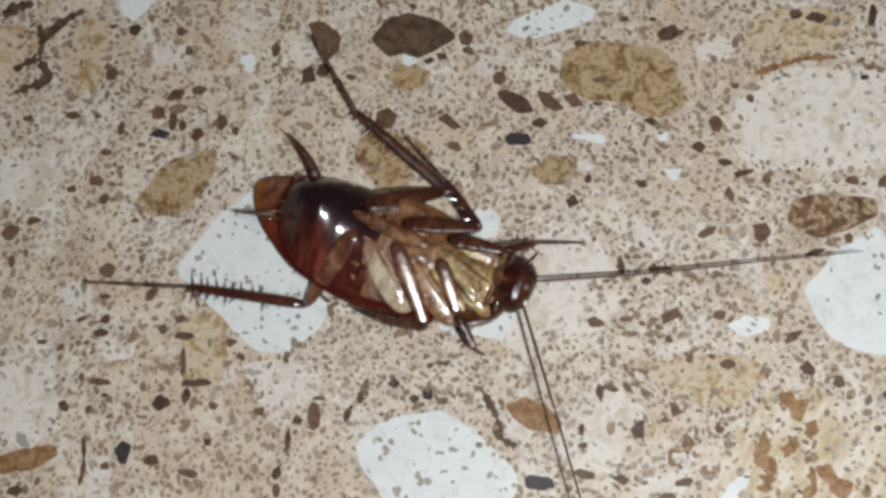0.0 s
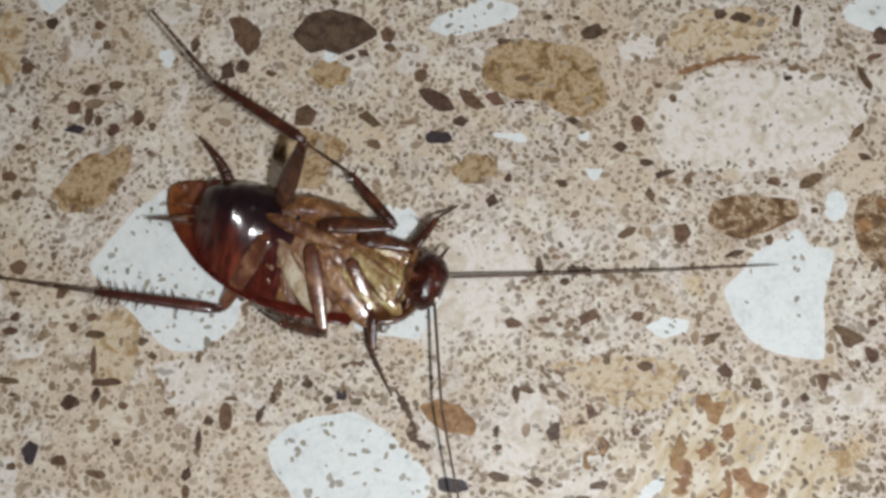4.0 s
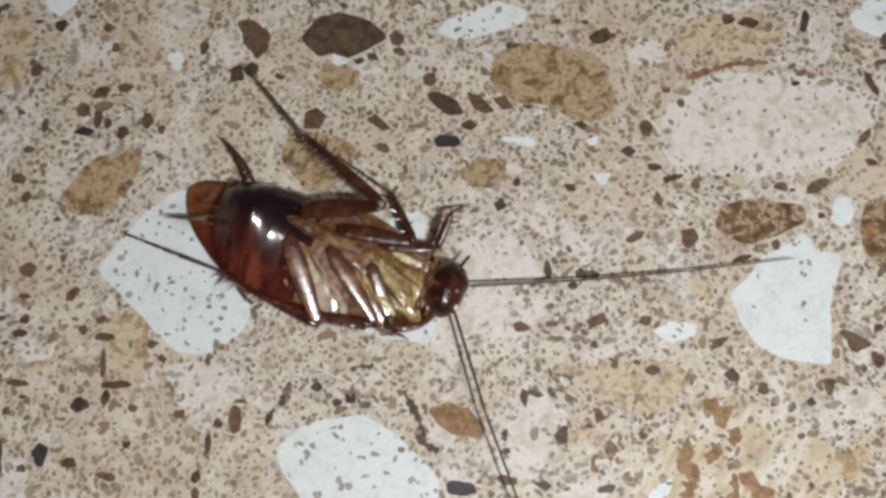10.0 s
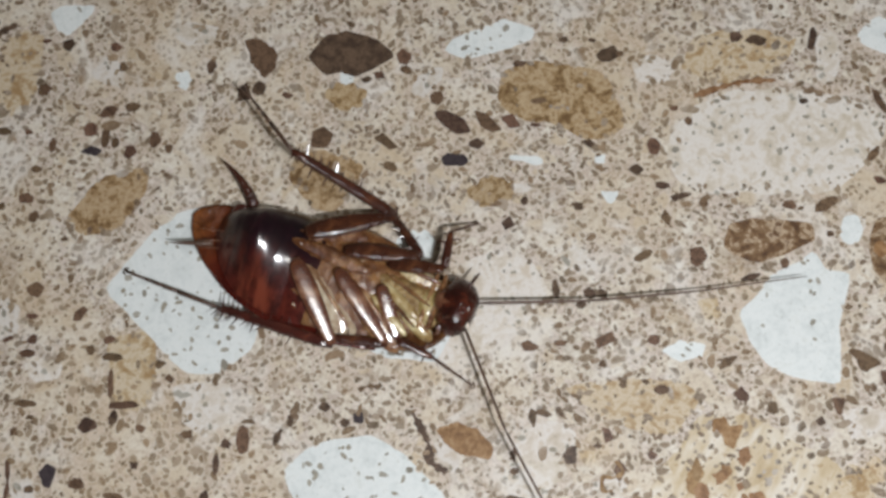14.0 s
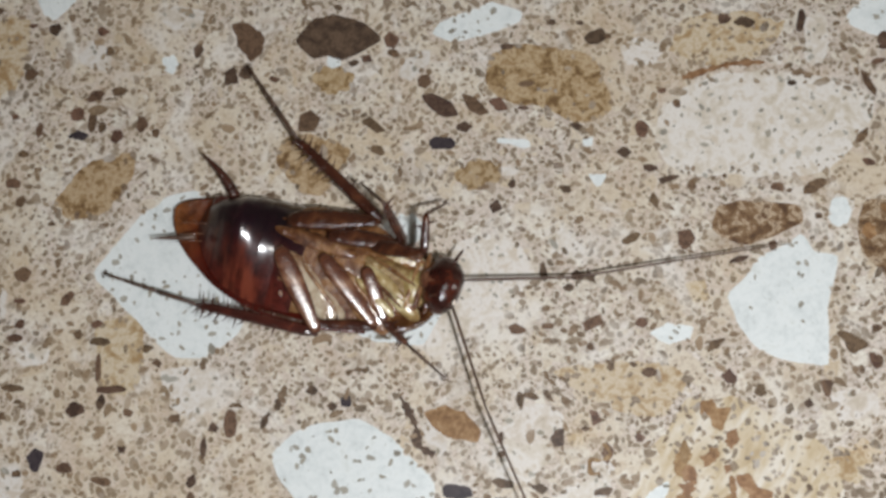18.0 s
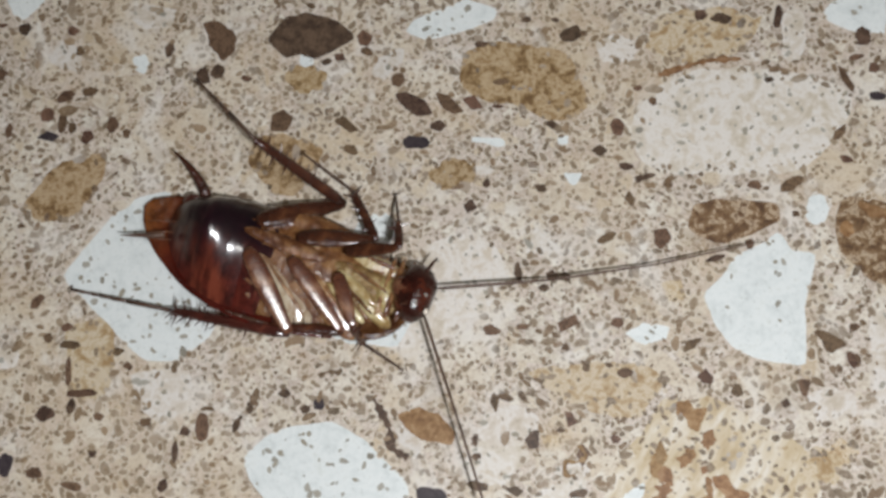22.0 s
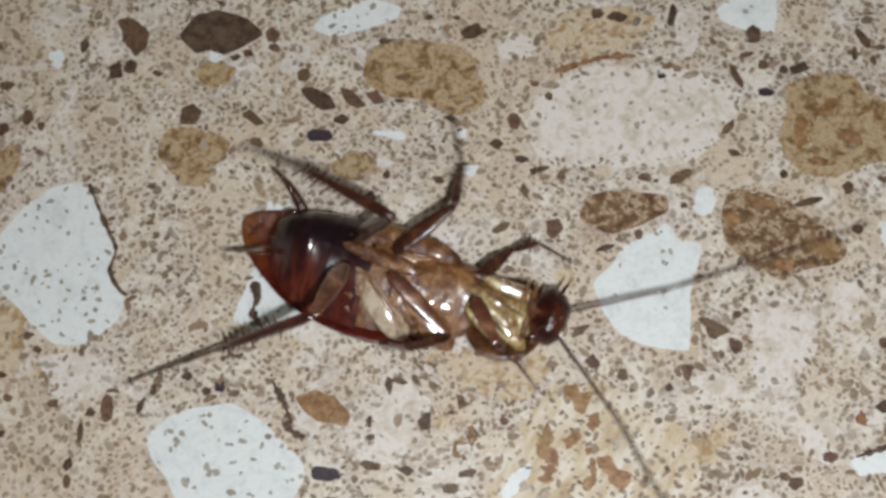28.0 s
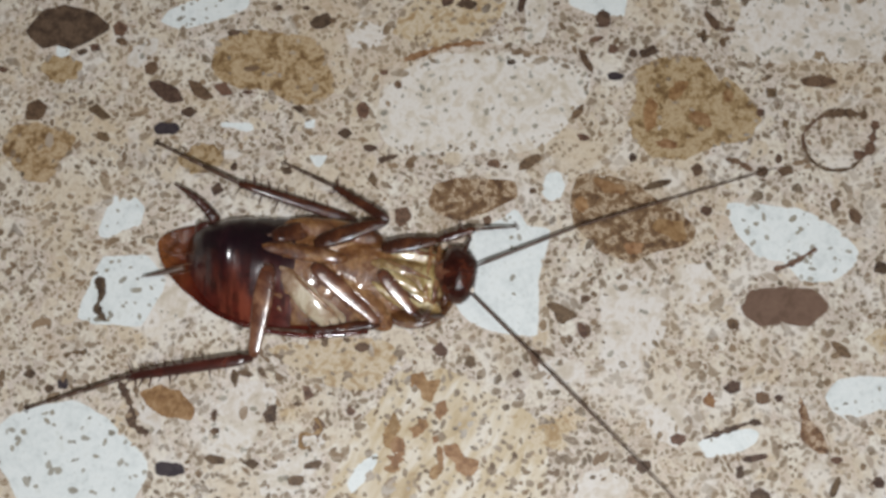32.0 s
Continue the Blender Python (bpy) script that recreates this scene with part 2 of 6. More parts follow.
def pale_speck_material():
    m, nt, b = nodes_of("pale_crumbs", 0.5, 0.22)
    g = nt.nodes.new("ShaderNodeNewGeometry")
    col = ramp(nt, g.outputs["Random Per Island"], [(0.0, srgb(223, 218, 207)), (0.4, srgb(209, 199, 182)), (0.7, srgb(219, 212, 200)), (1.0, srgb(200, 185, 162))])
    cloud = noise_at(nt, place_mm(nt), 1.5, 4, 0.7)
    col = mixed(nt, col, srgb(172, 154, 136), ramp(nt, cloud, [(0.48, (0, 0, 0, 1)), (0.64, (0.75, 0.75, 0.75, 1))]))
    pits = noise_at(nt, place_mm(nt), 2.8, 3, 0.6)
    nt.links.new(stained(nt, mixed(nt, col, srgb(146, 128, 110), ramp(nt, pits, [(0.6, (0, 0, 0, 1)), (0.68, (0.7, 0.7, 0.7, 1))])), place_mm(nt)), b.inputs["Base Color"])
    return m


def chitin(name, tones, rough=0.2, scale=0.5, coat=0.3, through=0.0, across=None, streak=None, wrinkle=0.45, tail=None, spec=0.5, sheen=None):
    """Shiny insect shell, cloudy, with fine wrinkles."""
    m, nt, b = nodes_of(name, rough, spec, coat)
    c = nt.nodes.new("ShaderNodeTexCoord")
    v = nt.nodes.new("ShaderNodeVectorMath")
    v.operation = "SCALE"
    v.inputs[3].default_value = 1000.0
    nt.links.new(c.outputs["Object"], v.inputs[0])
    n, fine = noise_at(nt, v.outputs[0], scale, 4, 0.65, 0.4), noise_at(nt, v.outputs[0], 3.5, 3, 0.6)
    col = ramp(nt, n, tones)
    if across:
        # the tone changes along one axis of the body
        axis, y0, y1, c0 = across
        sep = nt.nodes.new("ShaderNodeSeparateXYZ")
        nt.links.new(v.outputs[0], sep.inputs[0])
        wave = nt.nodes.new("ShaderNodeMath")
        wave.operation = "MULTIPLY_ADD"
        nt.links.new(n, wave.inputs[0])
        wave.inputs[1].default_value = 5.0
        nt.links.new(sep.outputs[axis], wave.inputs[2])
        span = nt.nodes.new("ShaderNodeMapRange")
        nt.links.new(wave.outputs[0], span.inputs[0])
        span.inputs[1].default_value, span.inputs[2].default_value = y0 + 2.5, y1 + 2.5
        span.inputs[3].default_value, span.inputs[4].default_value = 1.0, 0.0
        dim = tuple(0.45 * q for q in c0[:3]) + (1,)
        patches = ramp(nt, noise_at(nt, v.outputs[0], 0.7, 4, 0.7), [(0.4, dim), (0.56, c0), (0.72, tuple(min(1.0, 1.3 * q) for q in c0[:3]) + (1,))])
        col = mixed(nt, col, patches, span.outputs[0])
        if streak:
            # translucent bands across the body, on the pale side only
            squeeze = nt.nodes.new("ShaderNodeVectorMath")
            squeeze.operation = "MULTIPLY"
            squeeze.inputs[1].default_value = (0.75, 0.16, 0.16)
            nt.links.new(v.outputs[0], squeeze.inputs[0])
            band = ramp(nt, noise_at(nt, squeeze.outputs[0], 1.0, 2, 0.5), [(0.5, (0, 0, 0, 1)), (0.7, (1, 1, 1, 1))])
            both = nt.nodes.new("ShaderNodeMath")
            both.operation = "MULTIPLY"
            nt.links.new(band, both.inputs[0])
            nt.links.new(span.outputs[0], both.inputs[1])
            col = mixed(nt, col, streak, both.outputs[0])
    if tail:
        # paler towards the end of the body
        end = nt.nodes.new("ShaderNodeSeparateXYZ")
        nt.links.new(v.outputs[0], end.inputs[0])
        wobble = nt.nodes.new("ShaderNodeMath")
        wobble.operation = "MULTIPLY_ADD"
        nt.links.new(n, wobble.inputs[0])
        wobble.inputs[1].default_value = 4.0
        nt.links.new(end.outputs[0], wobble.inputs[2])
        fade = nt.nodes.new("ShaderNodeMapRange")
        nt.links.new(wobble.outputs[0], fade.inputs[0])
        fade.inputs[1].default_value, fade.inputs[2].default_value = tail[0] + 2.0, tail[1] + 2.0
        fade.inputs[3].default_value, fade.inputs[4].default_value = 1.0, 0.0
        col = mixed(nt, col, tail[2], fade.outputs[0])
    nt.links.new(col, b.inputs["Base Color"])
    if sheen:
        b.inputs["Coat Roughness"].default_value, b.inputs["Coat IOR"].default_value = sheen, 1.65
    b.inputs["Subsurface Weight"].default_value = through
    b.inputs["Subsurface Radius"].default_value = (0.001, 0.0004, 0.0002)
    # wrinkles: fine grain on wider folds that run across the body
    folds = nt.nodes.new("ShaderNodeVectorMath")
    folds.operation = "MULTIPLY"
    folds.inputs[1].default_value = (1.0, 0.45, 0.45)
    nt.links.new(v.outputs[0], folds.inputs[0])
    height = nt.nodes.new("ShaderNodeMath")
    height.operation = "MULTIPLY_ADD"
    nt.links.new(noise_at(nt, folds.outputs[0], 1.1, 2, 0.5), height.inputs[0])
    height.inputs[1].default_value = 3.0
    nt.links.new(fine, height.inputs[2])
    bumped(nt, b, height.outputs[0], wrinkle, 0.00018)
    return m


BELLY = chitin("belly_shell", [(0.3, srgb(18, 9, 15)), (0.55, srgb(29, 13, 20)), (0.75, srgb(47, 21, 28))], 0.3, 0.4, 0.7, 0.0, (1, -5.4, 0.6, srgb(80, 29, 22)), srgb(116, 56, 40), 0.12, (-14.4, -12.6, srgb(70, 32, 20)), 0.14, 0.17)
SHELL_AMBER = chitin("amber_shell", [(0.3, srgb(76, 40, 22)), (0.55, srgb(114, 70, 38)), (0.8, srgb(156, 112, 66))], 0.18, 0.5, 0.6, wrinkle=0.8)
WING = chitin("wing_shell", [(0.3, srgb(58, 16, 13)), (0.55, srgb(80, 26, 18)), (0.8, srgb(104, 44, 27))], 0.18, 0.3, 0.5, 0.0, (0, -17.8, -12.2, srgb(116, 68, 35)))
YELLOW = chitin("yellow_skin", [(0.3, srgb(84, 56, 32)), (0.44, srgb(154, 127, 80)), (0.62, srgb(208, 194, 150))], 0.2, 0.35, 0.8, wrinkle=0.35, sheen=0.16)
SHIELD = chitin("neck_shield_shell", [(0.3, srgb(54, 26, 15)), (0.5, srgb(88, 56, 32)), (0.7, srgb(132, 98, 60))], 0.18, 0.45, 0.5, wrinkle=0.6)
THROAT = chitin("throat_skin", [(0.3, srgb(112, 86, 48)), (0.5, srgb(156, 134, 84)), (0.7, srgb(196, 180, 132))], 0.2, 0.6, 0.5, wrinkle=0.9)
OLIVE = chitin("olive_neck_skin", [(0.3, srgb(86, 58, 32)), (0.48, srgb(138, 110, 68)), (0.68, srgb(190, 172, 124))], 0.18, 0.5, 0.6, wrinkle=0.9)
COXA = chitin("coxa_shell", [(0.3, srgb(80, 46, 28)), (0.44, srgb(122, 82, 52)), (0.56, srgb(162, 124, 86)), (0.7, srgb(204, 180, 144))], 0.18, 0.5, 0.8, wrinkle=0.5, sheen=0.16)
COXA_PALE = chitin("pale_coxa_shell", [(0.34, srgb(112, 78, 52)), (0.46, srgb(150, 124, 96)), (0.6, srgb(184, 170, 145))], 0.2, 0.28, 0.5, wrinkle=0.8)
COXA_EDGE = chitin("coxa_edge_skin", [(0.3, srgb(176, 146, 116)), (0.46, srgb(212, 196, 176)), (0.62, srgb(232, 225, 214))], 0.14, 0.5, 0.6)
COXA_BROWN = chitin("brown_coxa_shell", [(0.3, srgb(60, 31, 19)), (0.48, srgb(102, 64, 38)), (0.68, srgb(152, 113, 74))], 0.16, 0.5, 0.7, wrinkle=0.9)
THORAX = chitin("thorax_shell", [(0.3, srgb(64, 34, 20)), (0.48, srgb(112, 73, 43)), (0.68, srgb(156, 116, 74))], 0.2, 0.45, 0.6, 0.0, (1, -8.6, -5.4, srgb(56, 17, 13)), wrinkle=0.7)
LEG = chitin("leg_shell", [(0.3, srgb(42, 20, 14)), (0.55, srgb(68, 37, 24)), (0.8, srgb(104, 64, 40))], 0.17, 0.5, 0.6)
LEG_DARK = chitin("dark_leg_shell", [(0.3, srgb(42, 18, 16)), (0.6, srgb(76, 33, 26)), (0.8, srgb(110, 60, 46))], 0.2, 0.5, 1.0, wrinkle=0.2, spec=0.8, sheen=0.2)
FEELER = chitin("feeler_shell", [(0.3, srgb(62, 44, 36)), (0.6, srgb(92, 68, 54))], 0.4, 0.5, 0.0)
LEG_TAN = chitin("tan_leg_shell", [(0.3, srgb(62, 31, 23)), (0.5, srgb(96, 56, 39)), (0.75, srgb(150, 110, 84))], 0.2, 0.35, 1.0, wrinkle=0.15, spec=0.8, sheen=0.2)
LEG_BROWN = chitin("brown_leg_shell", [(0.3, srgb(44, 22, 17)), (0.55, srgb(68, 36, 25)), (0.8, srgb(98, 58, 38))], 0.2, 0.4)
HEAD = chitin("head_shell", [(0.3, srgb(28, 11, 10)), (0.5, srgb(52, 20, 15)), (0.66, srgb(88, 42, 27)), (0.8, srgb(136, 90, 58))], 0.14, 0.45, 0.6, wrinkle=0.5)
EYE = chitin("eye_shell", [(0.3, srgb(16, 10, 10)), (0.7, srgb(30, 18, 16))], 0.12)

# ---------------------------------------------------------------- helpers for building


def mesh_of(name, verts, faces, material, smooth=True):
    me = bpy.data.meshes.new(name)
    me.from_pydata([(x * MM, y * MM, z * MM) for x, y, z in verts], [], faces)
    me.materials.append(material)
    me.polygons.foreach_set("use_smooth", [smooth] * len(me.polygons))
    me.update()
    return me


def part(name, bm, material, parent, label=""):
    """One mesh object from a bmesh in millimetres, or from a ready mesh, under a thing."""
    if isinstance(bm, bmesh.types.BMesh):
        me = bpy.data.meshes.new(name)
        bmesh.ops.scale(bm, vec=(MM, MM, MM), verts=bm.verts)
        bmesh.ops.recalc_face_normals(bm, faces=bm.faces)
        bm.to_mesh(me)
        bm.free()
        me.materials.append(material)
        me.polygons.foreach_set("use_smooth", [True] * len(me.polygons))
    else:
        me = bm
    ob = new(name, me)
    ob.parent = parent
    return tagged(ob, label)


# ---------------------------------------------------------------- the room
def plaster():
    m, nt, b = nodes_of("wall_plaster", 0.8, 0.3)
    w = place_mm(nt)
    nt.links.new(ramp(nt, noise_at(nt, w, 0.004, 4, 0.6), [(0.3, srgb(196, 190, 180)), (0.7, srgb(208, 203, 194))]), b.inputs["Base Color"])
    bumped(nt, b, noise_at(nt, w, 0.15, 3, 0.6), 0.2, 0.002)
    return m


def slab(name, x0, x1, y0, y1, z0, z1, material):
    v = [(x, y, z) for z in (z0, z1) for y in (y0, y1) for x in (x0, x1)]
    f = [(0, 2, 3, 1), (4, 5, 7, 6), (0, 1, 5, 4), (2, 6, 7, 3), (0, 4, 6, 2), (1, 3, 7, 5)]
    return new(name, mesh_of(name, v, f, material, False))


CEMENT, PLASTER = matrix_material(), plaster()
floor = tagged(slab("floor", -1600, 1600, -1600, 1600, -60, 0, CEMENT), "beige terrazzo floor with white, tan and brown chips", "floor", kind="structure")
# walls and ceiling are unseen, added to close the room and bounce light
for nm, box in (("wall_north", (-1700, 1700, 1600, 1700)), ("wall_south", (-1700, 1700, -1700, -1600)), ("wall_east", (1600, 1700, -1600, 1600)), ("wall_west", (-1700, -1600, -1600, 1600))):
    tagged(slab(nm, *box, -60, 2500, PLASTER), "plain off-white plastered wall, unseen, added to close the room", "wall", kind="structure")
tagged(slab("ceiling", -1700, 1700, -1700, 1700, 2500, 2600, PLASTER), "plain off-white ceiling, unseen, added to close the room", "ceiling", kind="structure")

# ---------------------------------------------------------------- terrazzo chips
rnd = random.Random(7)
STONES = []          # x, y, radii by even angles, kind
LIFT = {"white": 0.03, "pale": 0.02, "tan": 0.02, "buff": 0.015, "fan": 0.012, "rust": 0.04, "ochre": 0.045, "brown": 0.05, "umber": 0.04, "dark": 0.05, "black": 0.05}


def chip_mesh(kind, radii, top):
    """A flat polished piece, its rim rounded down into the cement."""
    n = len(radii)
    v, f = [], []
    for scale, z in ((1.0, -0.05), (1.0, top * 0.5), (0.985, top)):
        for i, r in enumerate(radii):
            a = 2 * math.pi * i / n
            v.append((r * scale * math.cos(a), r * scale * math.sin(a), z))
    v.append((0, 0, top))
    for k in range(2):
        for i in range(n):
            j = (i + 1) % n
            f.append((k * n + i, k * n + j, (k + 1) * n + j, (k + 1) * n + i))
    f += [(2 * n + i, 2 * n + (i + 1) % n, 3 * n) for i in range(n)]
    return mesh_of("stone_chip", v, f, STONE[kind], False)


def refine(radii, times, rough):
    """More corners between the given ones, with an uneven broken edge."""
    r = list(radii)
    for _ in range(times):
        n = len(r)
        r = [q for i in range(n) for q in (r[i], (r[i] + r[(i + 1) % n]) * 0.5)]
    a, b, c = rnd.uniform(0, 9), rnd.uniform(0, 9), rnd.uniform(0, 9)
    out = []
    for i, q in enumerate(r):
        t = 2 * math.pi * i / len(r)
        k = noise.noise((math.cos(t) * 2.4 + a, math.sin(t) * 2.4 + b, c)) + 0.4 * noise.noise((math.cos(t) * 6 + a, math.sin(t) * 6 + b, c))
        out.append(max(0.05, q + rough * k))
    return out


def stone(kind, x, y, radii):
    r = refine(radii, 1, 0.06 + (0.11 if kind in ("pale", "buff", "tan") else 0.02) * sorted(radii)[len(radii) // 3])
    ob = part("stone_chip", chip_mesh(kind, r, LIFT[kind] + 0.00012 * len(STONES)), None, floor)
    ob.location = (x * MM, y * MM, 0)
    STONES.append((x, y, r, kind))


def chip(kind, x, y, length, width, angle):
    """A small broken stone with a few straight sides."""
    n, sides = 32, rnd.choice((4, 5, 5, 6, 7))
    off = rnd.uniform(0, 6.28)
    ca, sa = math.cos(math.radians(angle)), math.sin(math.radians(angle))
    corners = []
    for i in range(sides):
        t = off + 2 * math.pi * (i + rnd.uniform(-0.22, 0.22)) / sides
        g = rnd.uniform(0.92, 1.36)
        u, w = g * length / 2 * math.cos(t), g * width / 2 * math.sin(t)
        corners.append((u * ca - w * sa, u * sa + w * ca))
    r = []
    for i in range(n):
        t = 2 * math.pi * i / n
        dx, dy = math.cos(t), math.sin(t)
        best = 0.05
        for (ax, ay), (bx, by) in zip(corners, corners[1:] + corners[:1]):
            ex, ey = bx - ax, by - ay
            det = ex * dy - ey * dx
            if abs(det) > 1e-9:
                s = (ay * ex - ax * ey) / det
                q = (dx * ay - dy * ax) / det
                if s > 0 and -0.001 <= q <= 1.001:
                    best = max(best, s)
        r.append(best)
    r = [0.84 * q + 0.08 * (r[i - 1] + r[(i + 1) % n]) for i, q in enumerate(r)]
    r = refine(r, 0, 0.3 if kind == "ochre" else 0.04 + 0.06 * min(length, width))
    ob = part("stone_chip", chip_mesh(kind, r, LIFT[kind] + 0.00012 * len(STONES)), None, floor)
    ob.location = (x * MM, y * MM, 0)
    STONES.append((x, y, r, kind))


def flag(kind, x, y, *corners):
    """A larger broken stone, by its corners round the middle."""
    n = 72
    r = []
    for i in range(n):
        t = 2 * math.pi * i / n
        dx, dy = math.cos(t), math.sin(t)
        best = 0.05
        for (ax, ay), (bx, by) in zip(corners, corners[1:] + corners[:1]):
            ex, ey = bx - ax, by - ay
            det = ex * dy - ey * dx
            if abs(det) > 1e-9:
                s, q = (ay * ex - ax * ey) / det, (dx * ay - dy * ax) / det
                if s > 0 and -0.001 <= q <= 1.001:
                    best = max(best, s)
        r.append(best)
    r = [0.7 * q + 0.15 * (r[i - 1] + r[(i + 1) % n]) for i, q in enumerate(r)]
    r = refine(r, 0, {"white": 0.22, "dark": 0.2, "umber": 0.2, "pale": 0.6, "buff": 0.6, "fan": 0.8, "tan": 0.45}.get(kind, 0.3))
    ob = part("stone_chip", chip_mesh(kind, r, LIFT[kind] + 0.00012 * len(STONES)), None, floor)
    ob.location = (x * MM, y * MM, 0)
    STONES.append((x, y, r, kind))


VEINS = []


def vein(kind, width, *points):
    """A thin wandering seam of dark stone."""
    pts = [Vector((*p, 0)) for p in points]
    fine = []
    for i in range(len(pts) - 1):
        a, b, c, d = pts[max(i - 1, 0)], pts[i], pts[i + 1], pts[min(i + 2, len(pts) - 1)]
        for k in range(9):
            t = k / 9
            fine.append(0.5 * ((2 * b) + (c - a) * t + (2 * a - 5 * b + 4 * c - d) * t * t + (3 * b - a - 3 * c + d) * t ** 3))
    fine.append(pts[-1])
    o = fine[0].copy()
    VEINS.append(kind)
    high = 0.055 + 0.004 * len(VEINS)
    v, f = [], []
    for i, p in enumerate(fine):
        d = (fine[min(i + 1, len(fine) - 1)] - fine[max(i - 1, 0)]).normalized()
        s = Vector((-d.y, d.x, 0))
        w = width * 0.5 * max(0.3, 0.8 + 1.1 * noise.noise((p.x * 1.3, p.y * 1.3, 3.0))) * (0.45 if i in (0, len(fine) - 1) else 1)
        v += [tuple(p - o + s * w * 1.08 - Vector((0, 0, 0.05))), tuple(p - o + s * w + Vector((0, 0, high))), tuple(p - o - s * w + Vector((0, 0, high))), tuple(p - o - s * w * 1.08 - Vector((0, 0, 0.05)))]
        if i:
            k = 4 * i
            f += [(k - 4 + j, k - 3 + j, k + 1 + j, k + j) for j in range(3)]
    ob = part("stone_vein", mesh_of("stone_vein", v, f, STONE[kind], False), None, floor)
    ob.location = o * MM


flag("white", -27.0, 34.6, (-11.2, -0.3), (-9.0, 2.8), (-5.3, 7.7), (-2.1, 9.4), (-2.9, 9.8), (2.2, 10.9), (3.6, 8.2), (5.1, 4.9), (6.7, 1.7), (6.0, -1.1), (8.6, -4.4), (8.0, -7.5), (3.8, -10.8), (-0.1, -10.8), (-1.2, -10.1), (-3.8, -7.5), (-8.4, -2.9))
flag("white", -4.9, 9.6, (-9.9, 2.5), (-7.1, 5.1), (-4.0, 6.3), (0.7, 6.7), (4.5, 4.6), (7.8, 1.4), (9.9, -0.3), (9.9, -2.7), (8.0, -6.1), (0.6, -8.4), (-4.7, -6.4), (-7.0, -2.7), (-8.9, -0.1))
flag("white", 48.7, 32.0, (-7.6, -0.4), (-5.2, 1.8), (-3.0, 4.6), (0.4, 6.1), (2.3, 7.9), (3.6, 5.2), (6.6, 4.7), (5.7, 1.0), (4.7, -1.9), (4.3, -9.3), (-0.7, -8.7), (-4.5, -7.1), (-6.5, -3.7))
flag("white", 10.4, 68.5, (-6.2, -1.6), (-4.9, 0.0), (-1.1, 1.6), (2.0, 3.0), (6.1, 1.5), (5.7, 0.0), (1.9, -1.7), (-3.4, -2.9))
flag("white", 85.6, 34.2, (-8.0, 5.4), (-3.0, 4.9), (2.0, 4.2), (6.1, 1.7), (8.8, -1.4), (8.0, -3.4), (4.6, -5.5), (1.0, -5.3), (-1.0, -2.8), (-4.4, -2.0), (-6.6, 1.0), (-7.5, 3.3))
flag("dark", -8.5, 65.9, (-5.2, 0.2), (-2.6, 3.3), (0.0, 3.9), (4.2, 2.5), (6.6, 0.2), (3.5, -1.7), (1.2, -2.8), (-0.7, -2.1), (-2.5, -2.5), (-4.5, -1.0))
flag("brown", -19.6, 65.9, (-2.6, 2.6), (-0.3, 2.6), (2.1, 0.7), (1.7, -2.0), (0.3, -2.9), (-1.3, -1.1))
flag("tan", 19.7, 59.8, (-8.5, 0.6), (-7.8, 4.2), (-4.7, 5.6), (-0.5, 5.4), (4.8, 4.6), (6.3, 2.9), (7.8, -1.1), (8.0, -3.9), (5.1, -5.5), (2.9, -5.5), (-0.5, -3.5), (-4.7, -2.7), (-8.1, -1.0))
flag("pale", 46.8, 53.9, (-13.9, -1.6), (-12.7, 3.0), (-9.6, 5.3), (-3.9, 7.5), (1.8, 7.7), (9.6, 6.4), (14.9, 4.6), (15.3, 1.8), (12.0, -2.6), (7.8, -6.1), (2.2, -7.2), (-2.9, -6.4), (-8.1, -7.1), (-12.5, -5.2))
flag("tan", 73.7, 52.5, (-7.8, -1.6), (-6.3, 2.0), (-6.6, 5.8), (-1.8, 7.5), (2.3, 7.5), (4.1, 4.9), (7.0, 3.6), (10.3, -1.3), (8.3, -4.7), (3.3, -5.2), (-0.7, -7.4), (-5.1, -6.7), (-7.0, -4.3))
flag("rust", 44.8, 40.9, (-5.4, -0.7), (-4.0, 2.3), (-0.7, 2.8), (6.3, 2.4), (6.4, -0.0), (2.4, -1.9), (-0.9, -2.9), (-4.1, -2.0))
flag("rust", 65.7, 37.6, (-7.8, 2.8), (-6.3, 6.6), (-3.6, 6.3), (0.7, 4.9), (4.1, 2.1), (8.3, -1.1), (8.0, -2.8), (5.8, -3.9), (2.9, -4.2), (-0.4, -5.9), (-4.3, -4.2), (-7.5, -0.7))
flag("umber", 83.7, 25.7, (-5.2, 0.1), (-3.9, 2.2), (-2.5, 2.4), (0.1, 2.6), (4.3, 2.2), (6.0, 0.0), (5.4, -1.0), (3.0, -2.8), (0.3, -2.2), (-2.9, -2.5), (-4.6, -1.2))
flag("tan", -38.2, 45.8, (-5.7, -2.1), (-2.3, 2.4), (-0.8, 3.9), (4.9, 4.7), (4.6, 1.8), (2.2, -2.3), (0.3, -3.9), (-3.2, -4.6))
flag("tan", -10.7, 48.9, (-5.1, 0.3), (-4.1, 3.2), (-1.2, 4.1), (2.2, 3.3), (4.7, 1.9), (4.1, -0.2), (2.5, -2.1), (1.4, -4.4), (-1.5, -3.9), (-3.1, -2.1))
flag("tan", -8.5, 60.3, (-2.7, 0.2), (-2.0, 1.8), (0.6, 2.1), (2.7, 1.0), (2.3, -1.2), (0.5, -2.1), (-1.5, -1.8))
flag("buff", 28.7, 20.4, (-9.7, 1.8), (-3.5, 2.9), (4.0, 2.9), (6.8, 1.7), (6.2, -0.7), (3.6, -4.2), (-1.7, -3.0), (-5.7, -1.4))
